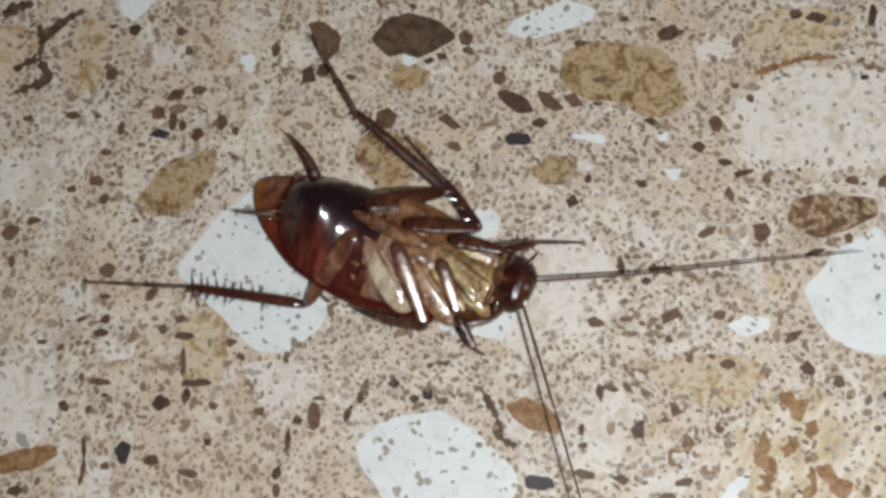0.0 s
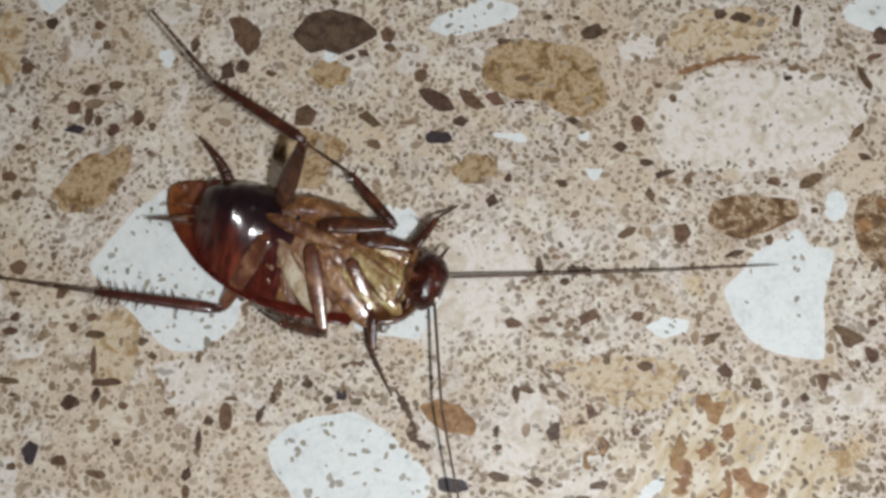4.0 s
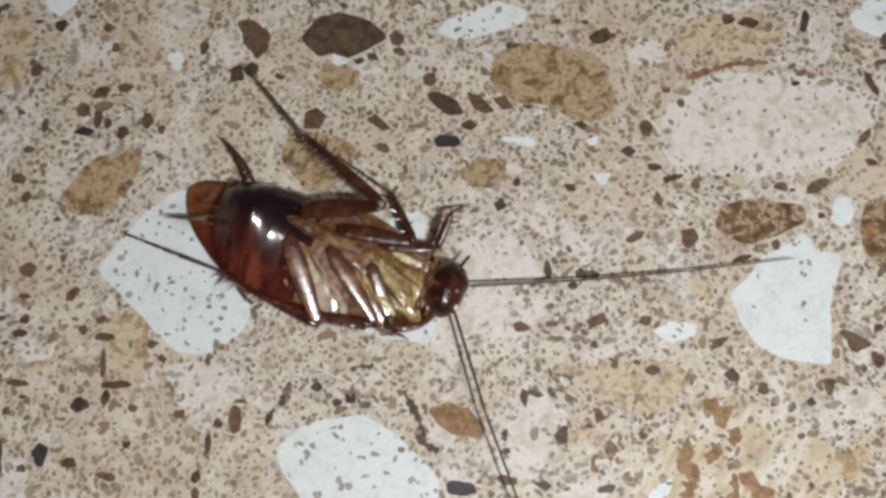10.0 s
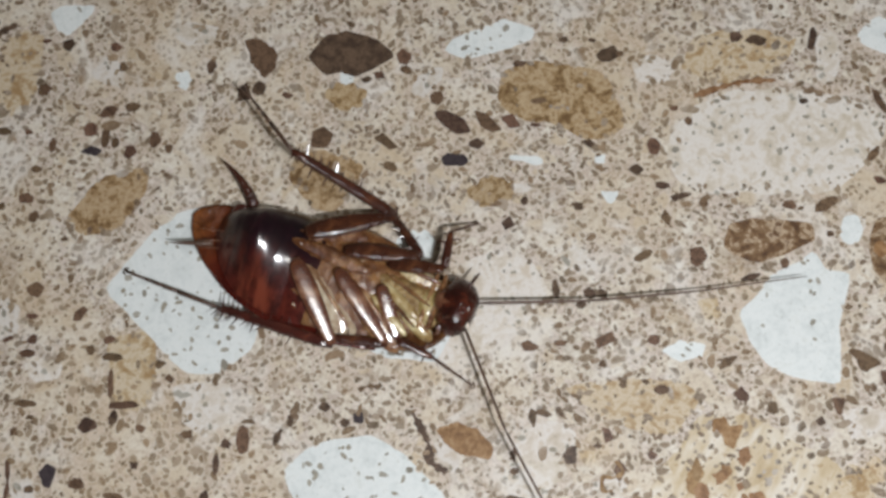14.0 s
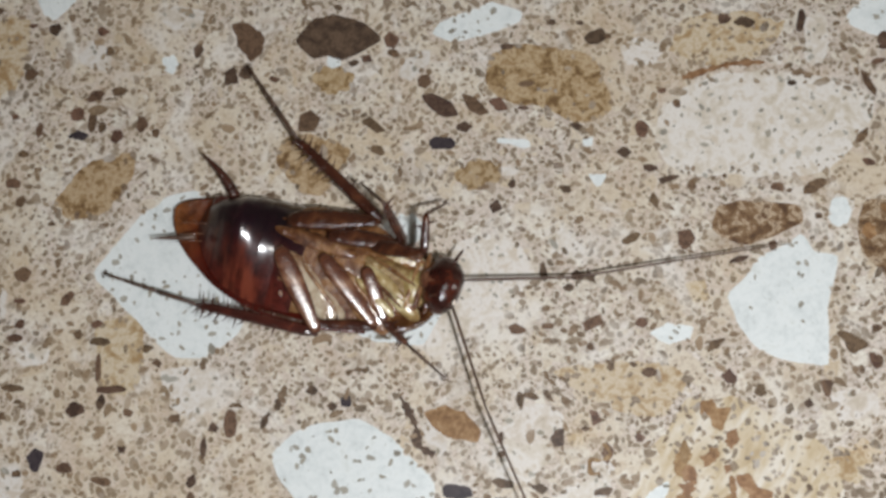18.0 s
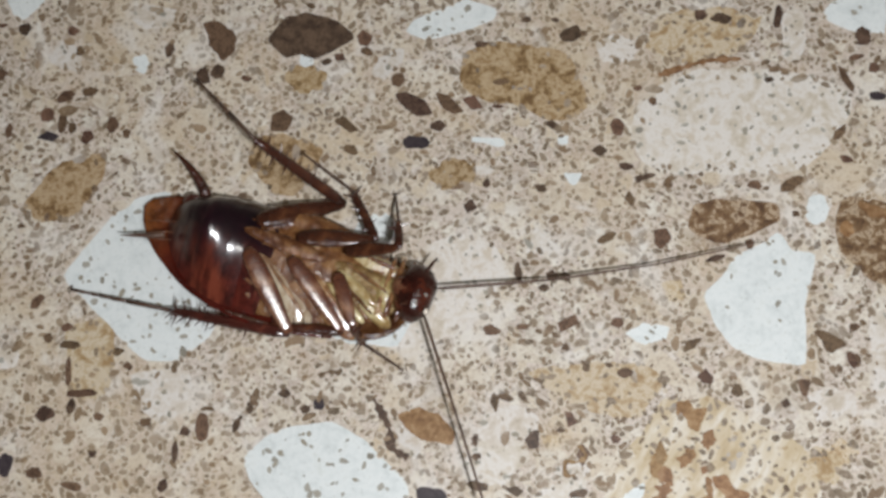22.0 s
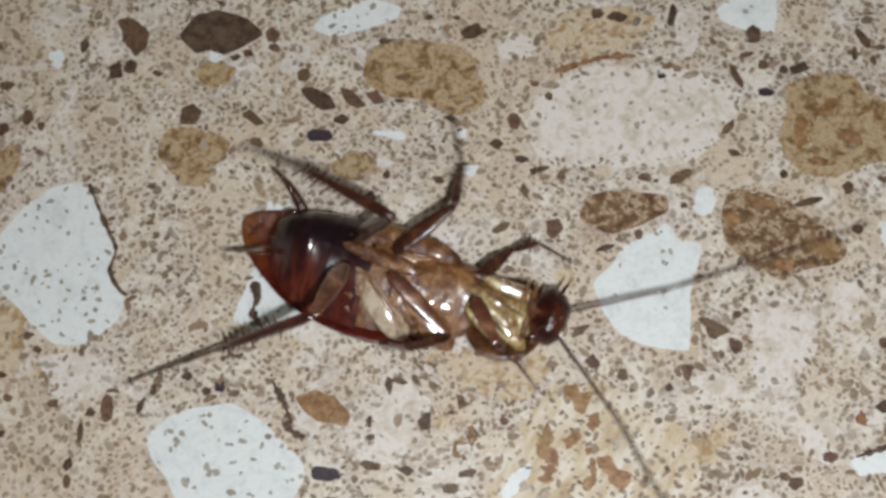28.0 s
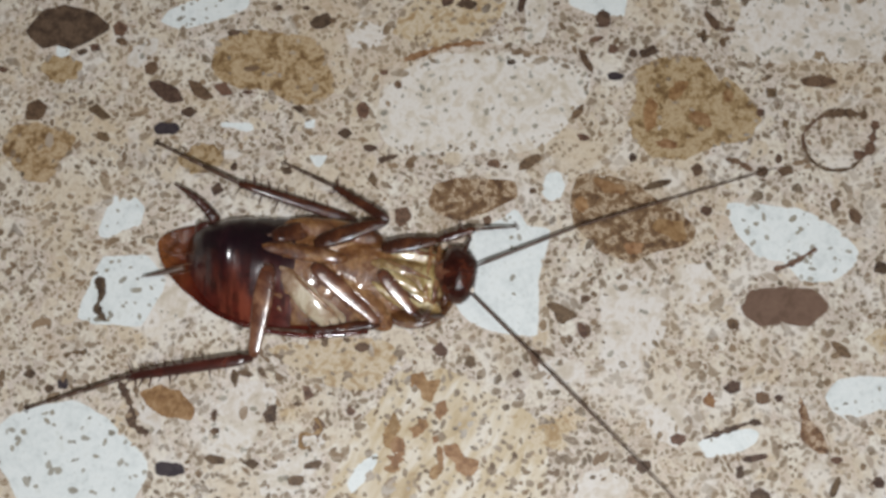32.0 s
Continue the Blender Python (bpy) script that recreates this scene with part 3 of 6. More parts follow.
flag("fan", 40.5, 10.0, (-14.5, -8.1), (-11.9, -0.6), (-8.3, 4.3), (-5.4, 8.7), (0.0, 9.4), (5.9, 6.3), (11.5, 2.3), (13.4, -2.3), (11.9, -8.7), (-2.6, -11.3))
flag("ochre", 7.2, 15.7, (-3.8, 1.4), (-1.1, 2.4), (1.6, 1.4), (3.4, -0.8), (2.9, -2.2), (-0.5, -1.7), (-2.5, -0.4))
flag("pale", 21.3, 38.2, (-2.0, 1.2), (0.3, 2.2), (2.5, -0.6), (0.9, -1.7), (-1.7, -1.0))
flag("white", 34.3, 26.8, (-3.1, -0.0), (-0.7, 1.3), (2.6, 0.8), (1.9, -0.7), (-0.7, -1.4))
flag("buff", -51.6, 63.7, (-3.5, -3.8), (-3.0, 3.6), (-0.1, 6.5), (2.7, 5.2), (2.7, -0.6), (1.9, -4.6), (-0.7, -6.2))
flag("buff", -61.9, 64.8, (-4.5, -2.3), (-3.6, 3.5), (1.0, 4.2), (3.7, 1.7), (3.1, -2.4), (0.3, -4.8))
flag("ochre", -55.1, 10.7, (-5.3, -0.2), (-0.5, 1.2), (3.6, 1.8), (4.1, 0.5), (1.1, -1.2), (-3.0, -2.0))
flag("ochre", 38.7, 17.0, (-1.7, 1.4), (-0.2, 1.8), (0.4, 0.6), (1.9, 0.7), (1.7, -0.4), (0.8, -2.1), (-0.4, -1.7), (-0.7, -0.4), (-1.8, -0.1))
flag("ochre", 40.6, 14.0, (-0.5, 0.9), (0.6, 1.1), (1.0, -0.2), (-0.2, -1.3), (-0.8, -0.5))
flag("ochre", 34.7, 11.0, (-1.0, 1.0), (0.4, 2.0), (1.2, 1.2), (0.3, -0.3), (0.7, -1.5), (-0.3, -1.7), (-1.3, -0.7))
flag("ochre", 38.0, 11.7, (-1.2, 0.1), (0.4, 1.1), (1.3, 0.5), (0.3, -0.6), (-0.8, -1.1))
flag("ochre", 42.9, 7.8, (-2.0, 1.8), (-0.4, 2.1), (0.4, 0.5), (2.2, -0.1), (2.2, -1.4), (1.0, -2.2), (-0.5, -1.4), (-1.1, 0.1), (-1.8, 0.6))
flag("ochre", 35.1, 8.1, (-1.1, 0.5), (0.9, 0.9), (0.8, -0.4), (-0.6, -1.0))
flag("ochre", 39.9, 6.5, (-0.8, 0.6), (0.9, 1.1), (0.8, -0.1), (-0.1, -1.0), (-0.9, -0.6))
flag("white", 31.0, 6.6, (-1.9, -1.2), (-0.5, 1.1), (1.9, 2.5), (1.8, 1.1), (0.1, -1.2), (-1.4, -2.5))
flag("pale", 15.2, 11.9, (-4.1, -0.2), (-1.1, 3.1), (3.0, 3.5), (4.2, -0.2), (0.8, -3.2), (-2.8, -3.0))
flag("pale", 22.1, 6.6, (-3.5, 0.4), (-0.2, 2.1), (3.9, 3.0), (3.0, -0.9), (0.4, -2.5), (-3.6, -2.2))
flag("pale", -24.8, 20.0, (-4.0, 2.0), (-1.0, 3.0), (2.9, 2.5), (3.7, 0.2), (2.2, -2.9), (-0.7, -3.7), (-3.2, -1.1))
stone("white", -45.5, 71.7, (2.3, 3.0, 3.4, 2.4, 2.0, 1.8, 1.8, 1.8, 2.0, 2.3, 2.4, 2.8, 2.6, 2.4, 2.3, 2.5, 2.5, 2.7, 2.5, 2.0, 1.8, 1.7, 1.8, 1.9))
stone("white", -8.4, 63.0, (0.9, 0.9, 0.9, 1.1, 1.1, 0.9, 0.9, 0.9, 1.0, 1.1, 1.0, 0.9, 0.9, 0.9, 1.0, 1.0, 1.0, 1.0, 1.0, 0.9, 0.9, 1.0, 1.1, 0.9))
stone("white", -29.9, 62.7, (1.1, 1.0, 1.0, 1.1, 1.2, 1.4, 1.2, 1.2, 1.2, 1.4, 1.3, 1.1, 1.0, 1.0, 1.0, 1.2, 1.1, 1.2, 1.3, 1.5, 1.3, 1.1, 1.1, 1.1))
stone("white", 93.0, 14.3, (5.0, 5.1, 5.2, 3.9, 3.2, 2.8, 2.6, 2.5, 2.5, 2.5, 2.5, 2.8, 3.1, 3.8, 4.2, 4.6, 5.1, 4.9, 4.7, 4.2, 4.0, 3.3, 2.7, 2.4, 2.2, 2.1, 2.1, 2.3, 2.6, 3.2, 4.2, 5.2))
stone("white", 75.6, 9.1, (3.4, 3.9, 3.2, 2.1, 1.7, 1.4, 1.4, 1.4, 1.5, 1.8, 2.1, 2.6, 3.8, 3.5, 3.5, 2.4, 1.8, 1.5, 1.4, 1.4, 1.5, 1.7, 2.0, 2.5))
stone("white", 0.2, 39.7, (2.7, 2.8, 3.1, 2.8, 2.5, 2.5, 2.6, 3.0, 2.6, 2.2, 2.0, 2.0, 2.1, 2.4, 3.1, 3.5, 3.2, 2.5, 2.1, 1.9, 1.9, 2.1, 2.4, 2.9))
stone("white", 1.0, 29.9, (5.2, 5.6, 5.2, 5.2, 5.5, 4.9, 4.6, 4.8, 5.3, 4.7, 4.3, 4.3, 4.6, 5.4, 6.4, 5.6, 4.8, 4.4, 4.4, 4.7, 5.2, 4.7, 4.5, 4.7))
stone("white", 2.0, 40.4, (1.3, 1.4, 1.4, 1.4, 1.5, 1.7, 1.9, 1.8, 1.8, 1.9, 1.7, 1.4, 1.2, 1.1, 1.1, 1.2, 1.4, 1.8, 1.9, 2.1, 1.9, 1.5, 1.3, 1.3))
stone("white", 55.9, 42.3, (1.5, 1.5, 1.5, 1.7, 2.1, 2.1, 1.9, 1.9, 1.8, 1.4, 1.3, 1.3, 1.3, 1.5, 1.7, 1.8, 2.2, 2.0, 1.9, 1.9, 1.7, 1.5, 1.4, 1.4))
stone("white", 63.6, 69.0, (3.5, 3.7, 4.3, 3.8, 3.1, 2.8, 2.7, 2.8, 3.1, 3.4, 3.6, 4.0, 4.5, 4.3, 3.6, 3.1, 2.9, 2.8, 2.7, 2.9, 3.3, 4.3, 3.8, 3.6))
stone("pale", 8.5, 32.3, (7.6, 9.1, 9.2, 9.2, 8.8, 8.9, 7.6, 6.7, 6.3, 5.9, 5.5, 5.2, 5.2, 5.4, 5.9, 6.7, 8.0, 8.3, 9.0, 10.3, 9.2, 8.3, 7.2, 6.6, 6.3, 5.8, 5.4, 5.3, 5.3, 5.6, 6.1, 6.7))
stone("pale", 64.6, 24.1, (4.5, 4.7, 5.1, 5.8, 5.9, 5.8, 5.9, 6.1, 5.8, 5.8, 6.0, 6.0, 5.0, 4.4, 4.1, 4.0, 3.9, 4.1, 4.4, 4.9, 5.9, 6.4, 6.9, 6.6, 6.0, 5.7, 5.1, 4.6, 4.4, 4.4, 4.5, 4.6))
stone("pale", 73.0, 29.0, (3.0, 2.7, 2.7, 2.9, 3.0, 2.6, 2.5, 2.6, 2.8, 3.4, 2.9, 2.5, 2.4, 2.4, 2.7, 3.2, 2.9, 2.7, 2.7, 2.9, 2.9, 2.6, 2.6, 2.6))
stone("pale", 93.5, 63.3, (12.9, 12.2, 12.0, 8.6, 6.7, 5.7, 5.1, 4.8, 4.7, 4.8, 5.0, 5.6, 6.5, 8.3, 11.3, 11.5, 12.2, 13.3, 10.9, 8.2, 6.6, 5.6, 5.1, 4.8, 4.8, 4.9, 5.2, 5.8, 6.9, 8.9, 9.9, 11.7))
stone("pale", -56.4, 17.4, (4.5, 4.8, 5.1, 5.5, 5.7, 5.0, 4.8, 4.9, 5.4, 5.0, 4.7, 4.8, 5.2, 4.9, 4.7, 4.8, 5.2, 5.6, 5.3, 5.3, 5.0, 5.0, 4.8, 4.5))
stone("pale", -59.1, 47.0, (4.9, 4.9, 5.2, 5.8, 4.6, 4.1, 3.9, 4.0, 4.4, 4.9, 5.1, 5.7, 5.4, 5.0, 5.0, 5.1, 4.4, 4.1, 4.1, 4.4, 4.8, 4.8, 5.2, 5.3))
stone("pale", -50.5, 30.6, (2.0, 2.1, 2.3, 2.5, 2.5, 2.6, 2.9, 2.5, 2.3, 2.3, 2.5, 2.7, 2.2, 2.1, 2.0, 2.1, 2.4, 2.9, 2.6, 2.5, 2.6, 2.8, 2.3, 2.0))
stone("pale", -44.8, 24.3, (2.2, 2.3, 2.1, 1.6, 1.5, 1.4, 1.4, 1.5, 1.5, 1.6, 1.9, 2.5, 2.3, 2.0, 1.8, 1.8, 1.8, 1.5, 1.4, 1.4, 1.5, 1.7, 2.1, 2.2))
stone("pale", -46.0, 8.4, (1.6, 1.6, 1.7, 2.0, 2.6, 2.7, 2.8, 3.1, 3.1, 2.2, 1.8, 1.6, 1.5, 1.5, 1.7, 2.1, 2.9, 2.9, 2.7, 2.6, 2.8, 2.7, 2.1, 1.8))
stone("pale", 4.9, 14.2, (1.4, 1.3, 1.2, 1.3, 1.5, 1.9, 2.2, 2.2, 2.3, 2.5, 1.7, 1.4, 1.3, 1.2, 1.3, 1.4, 1.7, 2.0, 2.0, 2.2, 2.6, 2.1, 1.8, 1.6))
stone("pale", 16.7, 15.7, (3.6, 3.9, 3.4, 2.9, 2.7, 2.7, 2.5, 2.4, 2.4, 2.7, 3.2, 3.8, 3.7, 3.8, 3.2, 2.9, 2.9, 2.8, 2.5, 2.4, 2.4, 2.7, 3.2, 3.6))
stone("pale", 24.3, 10.3, (2.1, 2.2, 1.8, 1.7, 1.6, 1.3, 1.1, 1.1, 1.1, 1.2, 1.4, 2.0, 2.2, 2.1, 2.0, 1.5, 1.3, 1.2, 1.2, 1.3, 1.5, 1.4, 1.5, 1.7))
stone("pale", -28.7, 69.3, (2.8, 3.1, 2.3, 1.9, 1.7, 1.6, 1.6, 1.8, 2.0, 2.1, 2.4, 3.1, 2.9, 2.4, 2.2, 2.2, 1.9, 1.7, 1.6, 1.7, 1.8, 2.2, 2.8, 2.7))
stone("pale", 2.2, 62.4, (1.5, 2.0, 2.4, 2.8, 2.5, 1.8, 1.5, 1.4, 1.3, 1.4, 1.5, 1.5, 1.6, 1.9, 2.5, 2.5, 2.3, 2.4, 1.8, 1.4, 1.2, 1.2, 1.2, 1.3))
stone("pale", 54.8, 66.0, (1.6, 1.7, 1.9, 2.4, 3.3, 3.7, 4.2, 3.2, 2.8, 2.1, 1.7, 1.6, 1.5, 1.6, 1.8, 2.3, 3.3, 3.9, 4.2, 3.0, 2.5, 2.2, 1.8, 1.7))
stone("pale", 31.8, 64.2, (2.8, 2.9, 2.4, 2.1, 2.0, 2.1, 2.1, 2.0, 2.0, 2.1, 2.5, 2.8, 2.5, 2.5, 2.6, 2.6, 2.1, 1.9, 1.8, 1.9, 2.1, 2.4, 2.3, 2.4))
stone("pale", 55.8, 18.1, (2.8, 3.1, 2.6, 2.2, 2.0, 1.9, 2.0, 2.1, 2.1, 2.3, 2.7, 3.1, 2.7, 2.6, 2.6, 2.8, 2.2, 1.9, 1.8, 1.9, 2.0, 2.4, 2.9, 2.7))
stone("pale", 68.3, 11.9, (2.9, 2.8, 2.6, 2.6, 2.8, 3.2, 2.8, 2.6, 2.6, 2.9, 3.1, 2.7, 2.5, 2.5, 2.7, 2.9, 2.7, 2.6, 2.8, 3.1, 2.9, 2.6, 2.5, 2.6))
stone("pale", 59.6, 3.8, (3.3, 3.5, 3.0, 2.6, 2.5, 2.6, 2.8, 2.6, 2.6, 2.8, 3.2, 3.5, 3.3, 3.3, 3.5, 3.0, 2.5, 2.2, 2.2, 2.2, 2.5, 3.1, 3.6, 3.3))
stone("pale", -39.7, 63.7, (1.9, 1.9, 1.9, 1.8, 1.8, 1.9, 2.2, 2.6, 2.3, 2.1, 2.1, 2.3, 2.6, 2.1, 1.9, 1.8, 1.8, 1.7, 1.8, 1.9, 2.3, 3.1, 2.5, 2.1))
stone("pale", 49.8, 63.0, (1.1, 1.1, 1.2, 1.3, 1.0, 0.8, 0.7, 0.7, 0.7, 0.8, 1.0, 1.3, 1.2, 1.1, 1.2, 1.2, 0.9, 0.8, 0.7, 0.7, 0.8, 0.9, 1.2, 1.1))
stone("pale", 14.5, 47.8, (1.3, 1.1, 1.0, 1.0, 0.8, 0.6, 0.6, 0.6, 0.6, 0.7, 1.0, 1.5, 1.2, 1.1, 1.0, 0.9, 0.7, 0.6, 0.6, 0.6, 0.6, 0.7, 0.9, 1.5))
stone("pale", 56.3, 43.0, (1.4, 1.5, 1.7, 1.5, 1.3, 1.3, 1.4, 1.6, 1.6, 1.4, 1.4, 1.4, 1.6, 1.6, 1.4, 1.3, 1.4, 1.5, 1.4, 1.5, 1.7, 1.6, 1.4, 1.4))
stone("tan", 10.5, 47.4, (2.8, 2.9, 3.3, 2.6, 2.2, 2.0, 2.0, 2.2, 2.1, 2.1, 2.2, 2.5, 3.1, 2.9, 2.7, 2.7, 2.8, 2.2, 1.9, 1.8, 1.8, 2.0, 2.4, 2.9))
stone("buff", 37.6, 32.1, (1.2, 1.2, 1.2, 1.4, 1.6, 1.4, 1.3, 1.3, 1.4, 1.6, 1.8, 1.4, 1.2, 1.1, 1.2, 1.3, 1.5, 1.5, 1.4, 1.3, 1.4, 1.6, 1.6, 1.3))
stone("buff", -33.8, 24.2, (3.1, 3.1, 3.2, 3.7, 4.7, 5.4, 4.8, 4.7, 4.9, 4.7, 3.6, 3.1, 2.8, 2.8, 3.0, 3.5, 4.5, 5.3, 5.2, 5.3, 4.7, 3.8, 3.3, 3.2))
stone("buff", 42.9, 66.3, (6.8, 8.5, 5.9, 4.8, 4.3, 3.8, 3.5, 3.6, 3.9, 4.5, 6.0, 6.2, 6.6, 7.5, 6.1, 5.4, 4.9, 4.0, 3.7, 3.6, 3.8, 4.3, 5.3, 5.7))
stone("buff", 56.4, 12.4, (2.1, 1.6, 1.4, 1.3, 1.3, 1.4, 1.6, 1.5, 1.4, 1.4, 1.5, 1.7, 2.2, 1.7, 1.4, 1.3, 1.2, 1.3, 1.5, 1.6, 1.5, 1.4, 1.5, 1.7))
stone("buff", 96.0, 21.3, (2.4, 2.0, 1.8, 1.8, 1.9, 2.1, 1.8, 1.5, 1.5, 1.5, 1.6, 1.9, 2.4, 2.0, 1.8, 1.8, 1.9, 2.2, 1.7, 1.5, 1.4, 1.5, 1.6, 1.9))
stone("buff", 53.9, 10.8, (2.3, 2.5, 2.4, 2.1, 2.0, 2.0, 2.1, 2.5, 2.3, 2.1, 2.1, 2.2, 2.5, 3.1, 2.4, 2.0, 1.8, 1.8, 1.8, 2.1, 2.6, 2.6, 2.3, 2.2))
stone("rust", 85.7, 10.2, (1.2, 1.0, 1.0, 0.9, 0.9, 0.9, 1.0, 1.1, 1.4, 4.4, 3.4, 2.0, 1.5, 1.4, 1.3, 1.3, 1.3, 1.4, 1.6, 1.6, 1.6, 1.6, 1.8, 2.0, 2.3, 2.8, 3.0, 3.5, 2.5, 1.9, 1.6, 1.4))
chip("black", -41.3, 52.9, 3.1, 1.4, 0)
chip("black", -43.2, 11.3, 1.8, 2.7, 0)
chip("black", -5.8, 18.4, 1.5, 1.5, 0)
chip("dark", 26.0, 66.3, 3.0, 1.9, 16)
chip("dark", 32.4, 48.2, 1.9, 0.9, -11)
chip("dark", 21.5, 45.4, 1.7, 1.2, 0)
chip("dark", 14.7, 46.0, 1.0, 1.1, 0)
chip("dark", 20.1, 68.5, 1.3, 1.0, 0)
chip("dark", 24.0, 68.3, 1.2, 0.7, -17)
chip("dark", 14.2, 65.0, 1.9, 1.0, 11)
chip("brown", 3.5, 60.2, 1.9, 1.5, 62)
chip("brown", -11.5, 54.8, 2.5, 3.1, 0)
chip("brown", -3.0, 54.0, 3.7, 1.8, -21)
chip("brown", -1.0, 66.1, 1.9, 2.4, 0)
chip("brown", -0.6, 64.1, 1.5, 1.1, 0)
chip("brown", 16.3, 56.4, 1.6, 0.5, 0)
chip("brown", 16.7, 59.7, 2.2, 0.8, 0)
chip("dark", -19.9, 61.5, 1.8, 1.8, 0)
chip("dark", -21.7, 60.9, 2.2, 2.4, 0)
chip("dark", -26.3, 64.6, 1.2, 1.9, 0)
chip("dark", -45.5, 67.7, 1.5, 1.6, 0)
chip("dark", -5.8, 62.7, 1.5, 0.8, 0)
chip("brown", -39.3, 58.2, 2.5, 1.6, 33)
chip("brown", -36.4, 58.8, 2.2, 1.4, 11)
chip("brown", -41.5, 55.8, 1.9, 1.9, 0)
chip("brown", -39.5, 54.7, 1.0, 2.7, 0)
chip("brown", -38.2, 53.9, 1.0, 1.4, 0)
chip("brown", -36.3, 52.7, 1.8, 1.7, 0)
chip("brown", -33.1, 54.3, 1.5, 2.3, 0)
chip("brown", -31.2, 53.1, 1.0, 1.4, 0)
chip("brown", -39.1, 67.4, 1.8, 1.2, -31)
chip("brown", -37.9, 64.6, 1.0, 1.5, 0)
chip("brown", -48.3, 61.2, 1.6, 1.8, 0)
chip("brown", -48.4, 68.3, 1.1, 0.8, 0)
chip("brown", -4.0, 63.3, 1.9, 1.1, 0)
chip("brown", -16.1, 60.5, 1.6, 1.0, 0)
chip("brown", -2.6, 50.7, 2.2, 1.2, -21)
chip("brown", 48.4, 45.6, 2.0, 1.2, 5)
chip("brown", 53.1, 45.7, 3.3, 1.6, 28)
chip("brown", 49.8, 45.1, 1.0, 0.6, 0)
chip("brown", 61.1, 59.6, 3.7, 1.1, -61)
chip("brown", 59.6, 52.3, 2.7, 1.0, 49)
chip("brown", 60.1, 48.9, 1.7, 0.9, -22)
chip("brown", 53.2, 41.8, 1.0, 1.0, 0)
chip("brown", 37.5, 45.9, 1.0, 1.4, 0)
chip("brown", 36.1, 56.9, 1.0, 1.1, 0)
chip("brown", 47.2, 37.9, 1.1, 1.3, 0)
chip("brown", 31.4, 53.5, 1.9, 2.2, 0)
chip("brown", 32.6, 43.8, 1.1, 2.2, 0)
chip("brown", 34.3, 58.7, 1.0, 0.8, 0)
chip("brown", 29.5, 38.9, 2.6, 1.0, 30)
chip("dark", 63.9, 65.9, 1.9, 1.9, 0)
chip("dark", 45.5, 68.4, 2.9, 1.5, -11)
chip("dark", 43.0, 68.8, 1.9, 1.6, 0)
chip("dark", 53.0, 68.4, 1.0, 4.1, -11)
chip("dark", 51.2, 59.7, 1.0, 0.8, 0)
chip("dark", 18.5, 34.6, 1.0, 2.5, 10)
chip("dark", 22.7, 34.1, 1.4, 1.4, 0)
chip("dark", 24.3, 33.9, 1.4, 1.3, 0)
chip("dark", 21.6, 32.6, 1.3, 1.0, 0)
chip("dark", 42.8, 36.1, 2.9, 1.0, 20)
chip("dark", 50.2, 18.2, 1.1, 1.0, 0)
chip("brown", 24.3, 28.2, 3.1, 1.7, 25)
chip("brown", 30.5, 28.2, 1.5, 1.3, 0)
chip("brown", 15.1, 27.3, 1.9, 1.3, 0)
chip("brown", 19.0, 27.7, 1.7, 0.8, 0)
chip("brown", 44.5, 19.8, 1.4, 1.5, 0)
chip("brown", 24.0, 25.1, 1.1, 1.0, 0)
chip("brown", 16.8, 19.1, 1.9, 1.0, -15)
chip("brown", 15.4, 18.4, 1.1, 2.7, 0)
chip("brown", 23.1, 15.2, 1.0, 0.8, 0)
chip("brown", 29.6, 14.0, 1.1, 1.1, 0)
chip("brown", 12.9, 14.0, 0.8, 1.6, 0)
chip("brown", 13.0, 12.1, 1.1, 0.8, 0)
chip("brown", 17.6, 8.1, 2.1, 1.3, 0)
chip("brown", 25.0, 7.7, 2.3, 0.9, 10)
chip("brown", 23.0, 6.0, 2.0, 1.3, 0)
chip("brown", 13.3, 8.6, 2.7, 1.2, -10)
chip("brown", 59.2, 27.5, 1.1, 0.8, 0)
chip("brown", 59.1, 23.3, 1.0, 1.7, 0)
chip("brown", 31.0, 22.0, 2.1, 1.1, 0)
chip("brown", 25.8, 12.3, 1.4, 2.7, 0)
chip("brown", 27.6, 66.4, 1.0, 0.8, 0)
chip("dark", -38.8, 17.5, 2.1, 1.9, 0)
chip("dark", -35.8, 18.4, 1.0, 1.8, 0)
chip("dark", -32.8, 12.7, 1.1, 1.1, 0)
chip("dark", -24.2, 8.9, 1.1, 1.5, 0)
chip("dark", -22.9, 12.9, 0.8, 3.0, 0)
chip("dark", -21.8, 15.3, 1.4, 1.4, 0)
chip("dark", -10.0, 19.8, 1.5, 1.2, 0)
chip("dark", -7.5, 17.8, 1.1, 1.1, 0)
chip("brown", -34.5, 19.9, 4.1, 1.0, 0)
chip("brown", -39.6, 10.5, 2.0, 1.1, 0)
chip("brown", -35.0, 8.9, 2.7, 0.9, -10)
chip("brown", -24.1, 6.9, 0.9, 1.7, 0)
chip("brown", -19.8, 16.0, 1.5, 3.4, 0)
chip("brown", -19.2, 18.0, 1.7, 0.7, 0)
chip("brown", -30.4, 25.0, 1.4, 1.0, 0)
chip("brown", -29.2, 23.2, 1.4, 1.0, -29)
chip("brown", -36.7, 26.0, 2.1, 1.0, 0)
chip("brown", -39.2, 26.7, 1.0, 1.3, 0)
chip("brown", -32.4, 17.1, 1.4, 1.0, 0)
chip("brown", -26.7, 16.4, 1.6, 1.0, 0)
chip("brown", -36.4, 22.5, 0.7, 4.2, 0)
chip("ochre", 38.3, 12.3, 2.0, 1.3, 0)
chip("ochre", 34.9, 12.3, 1.3, 2.7, 0)
chip("ochre", 35.5, 9.7, 1.7, 2.0, 0)
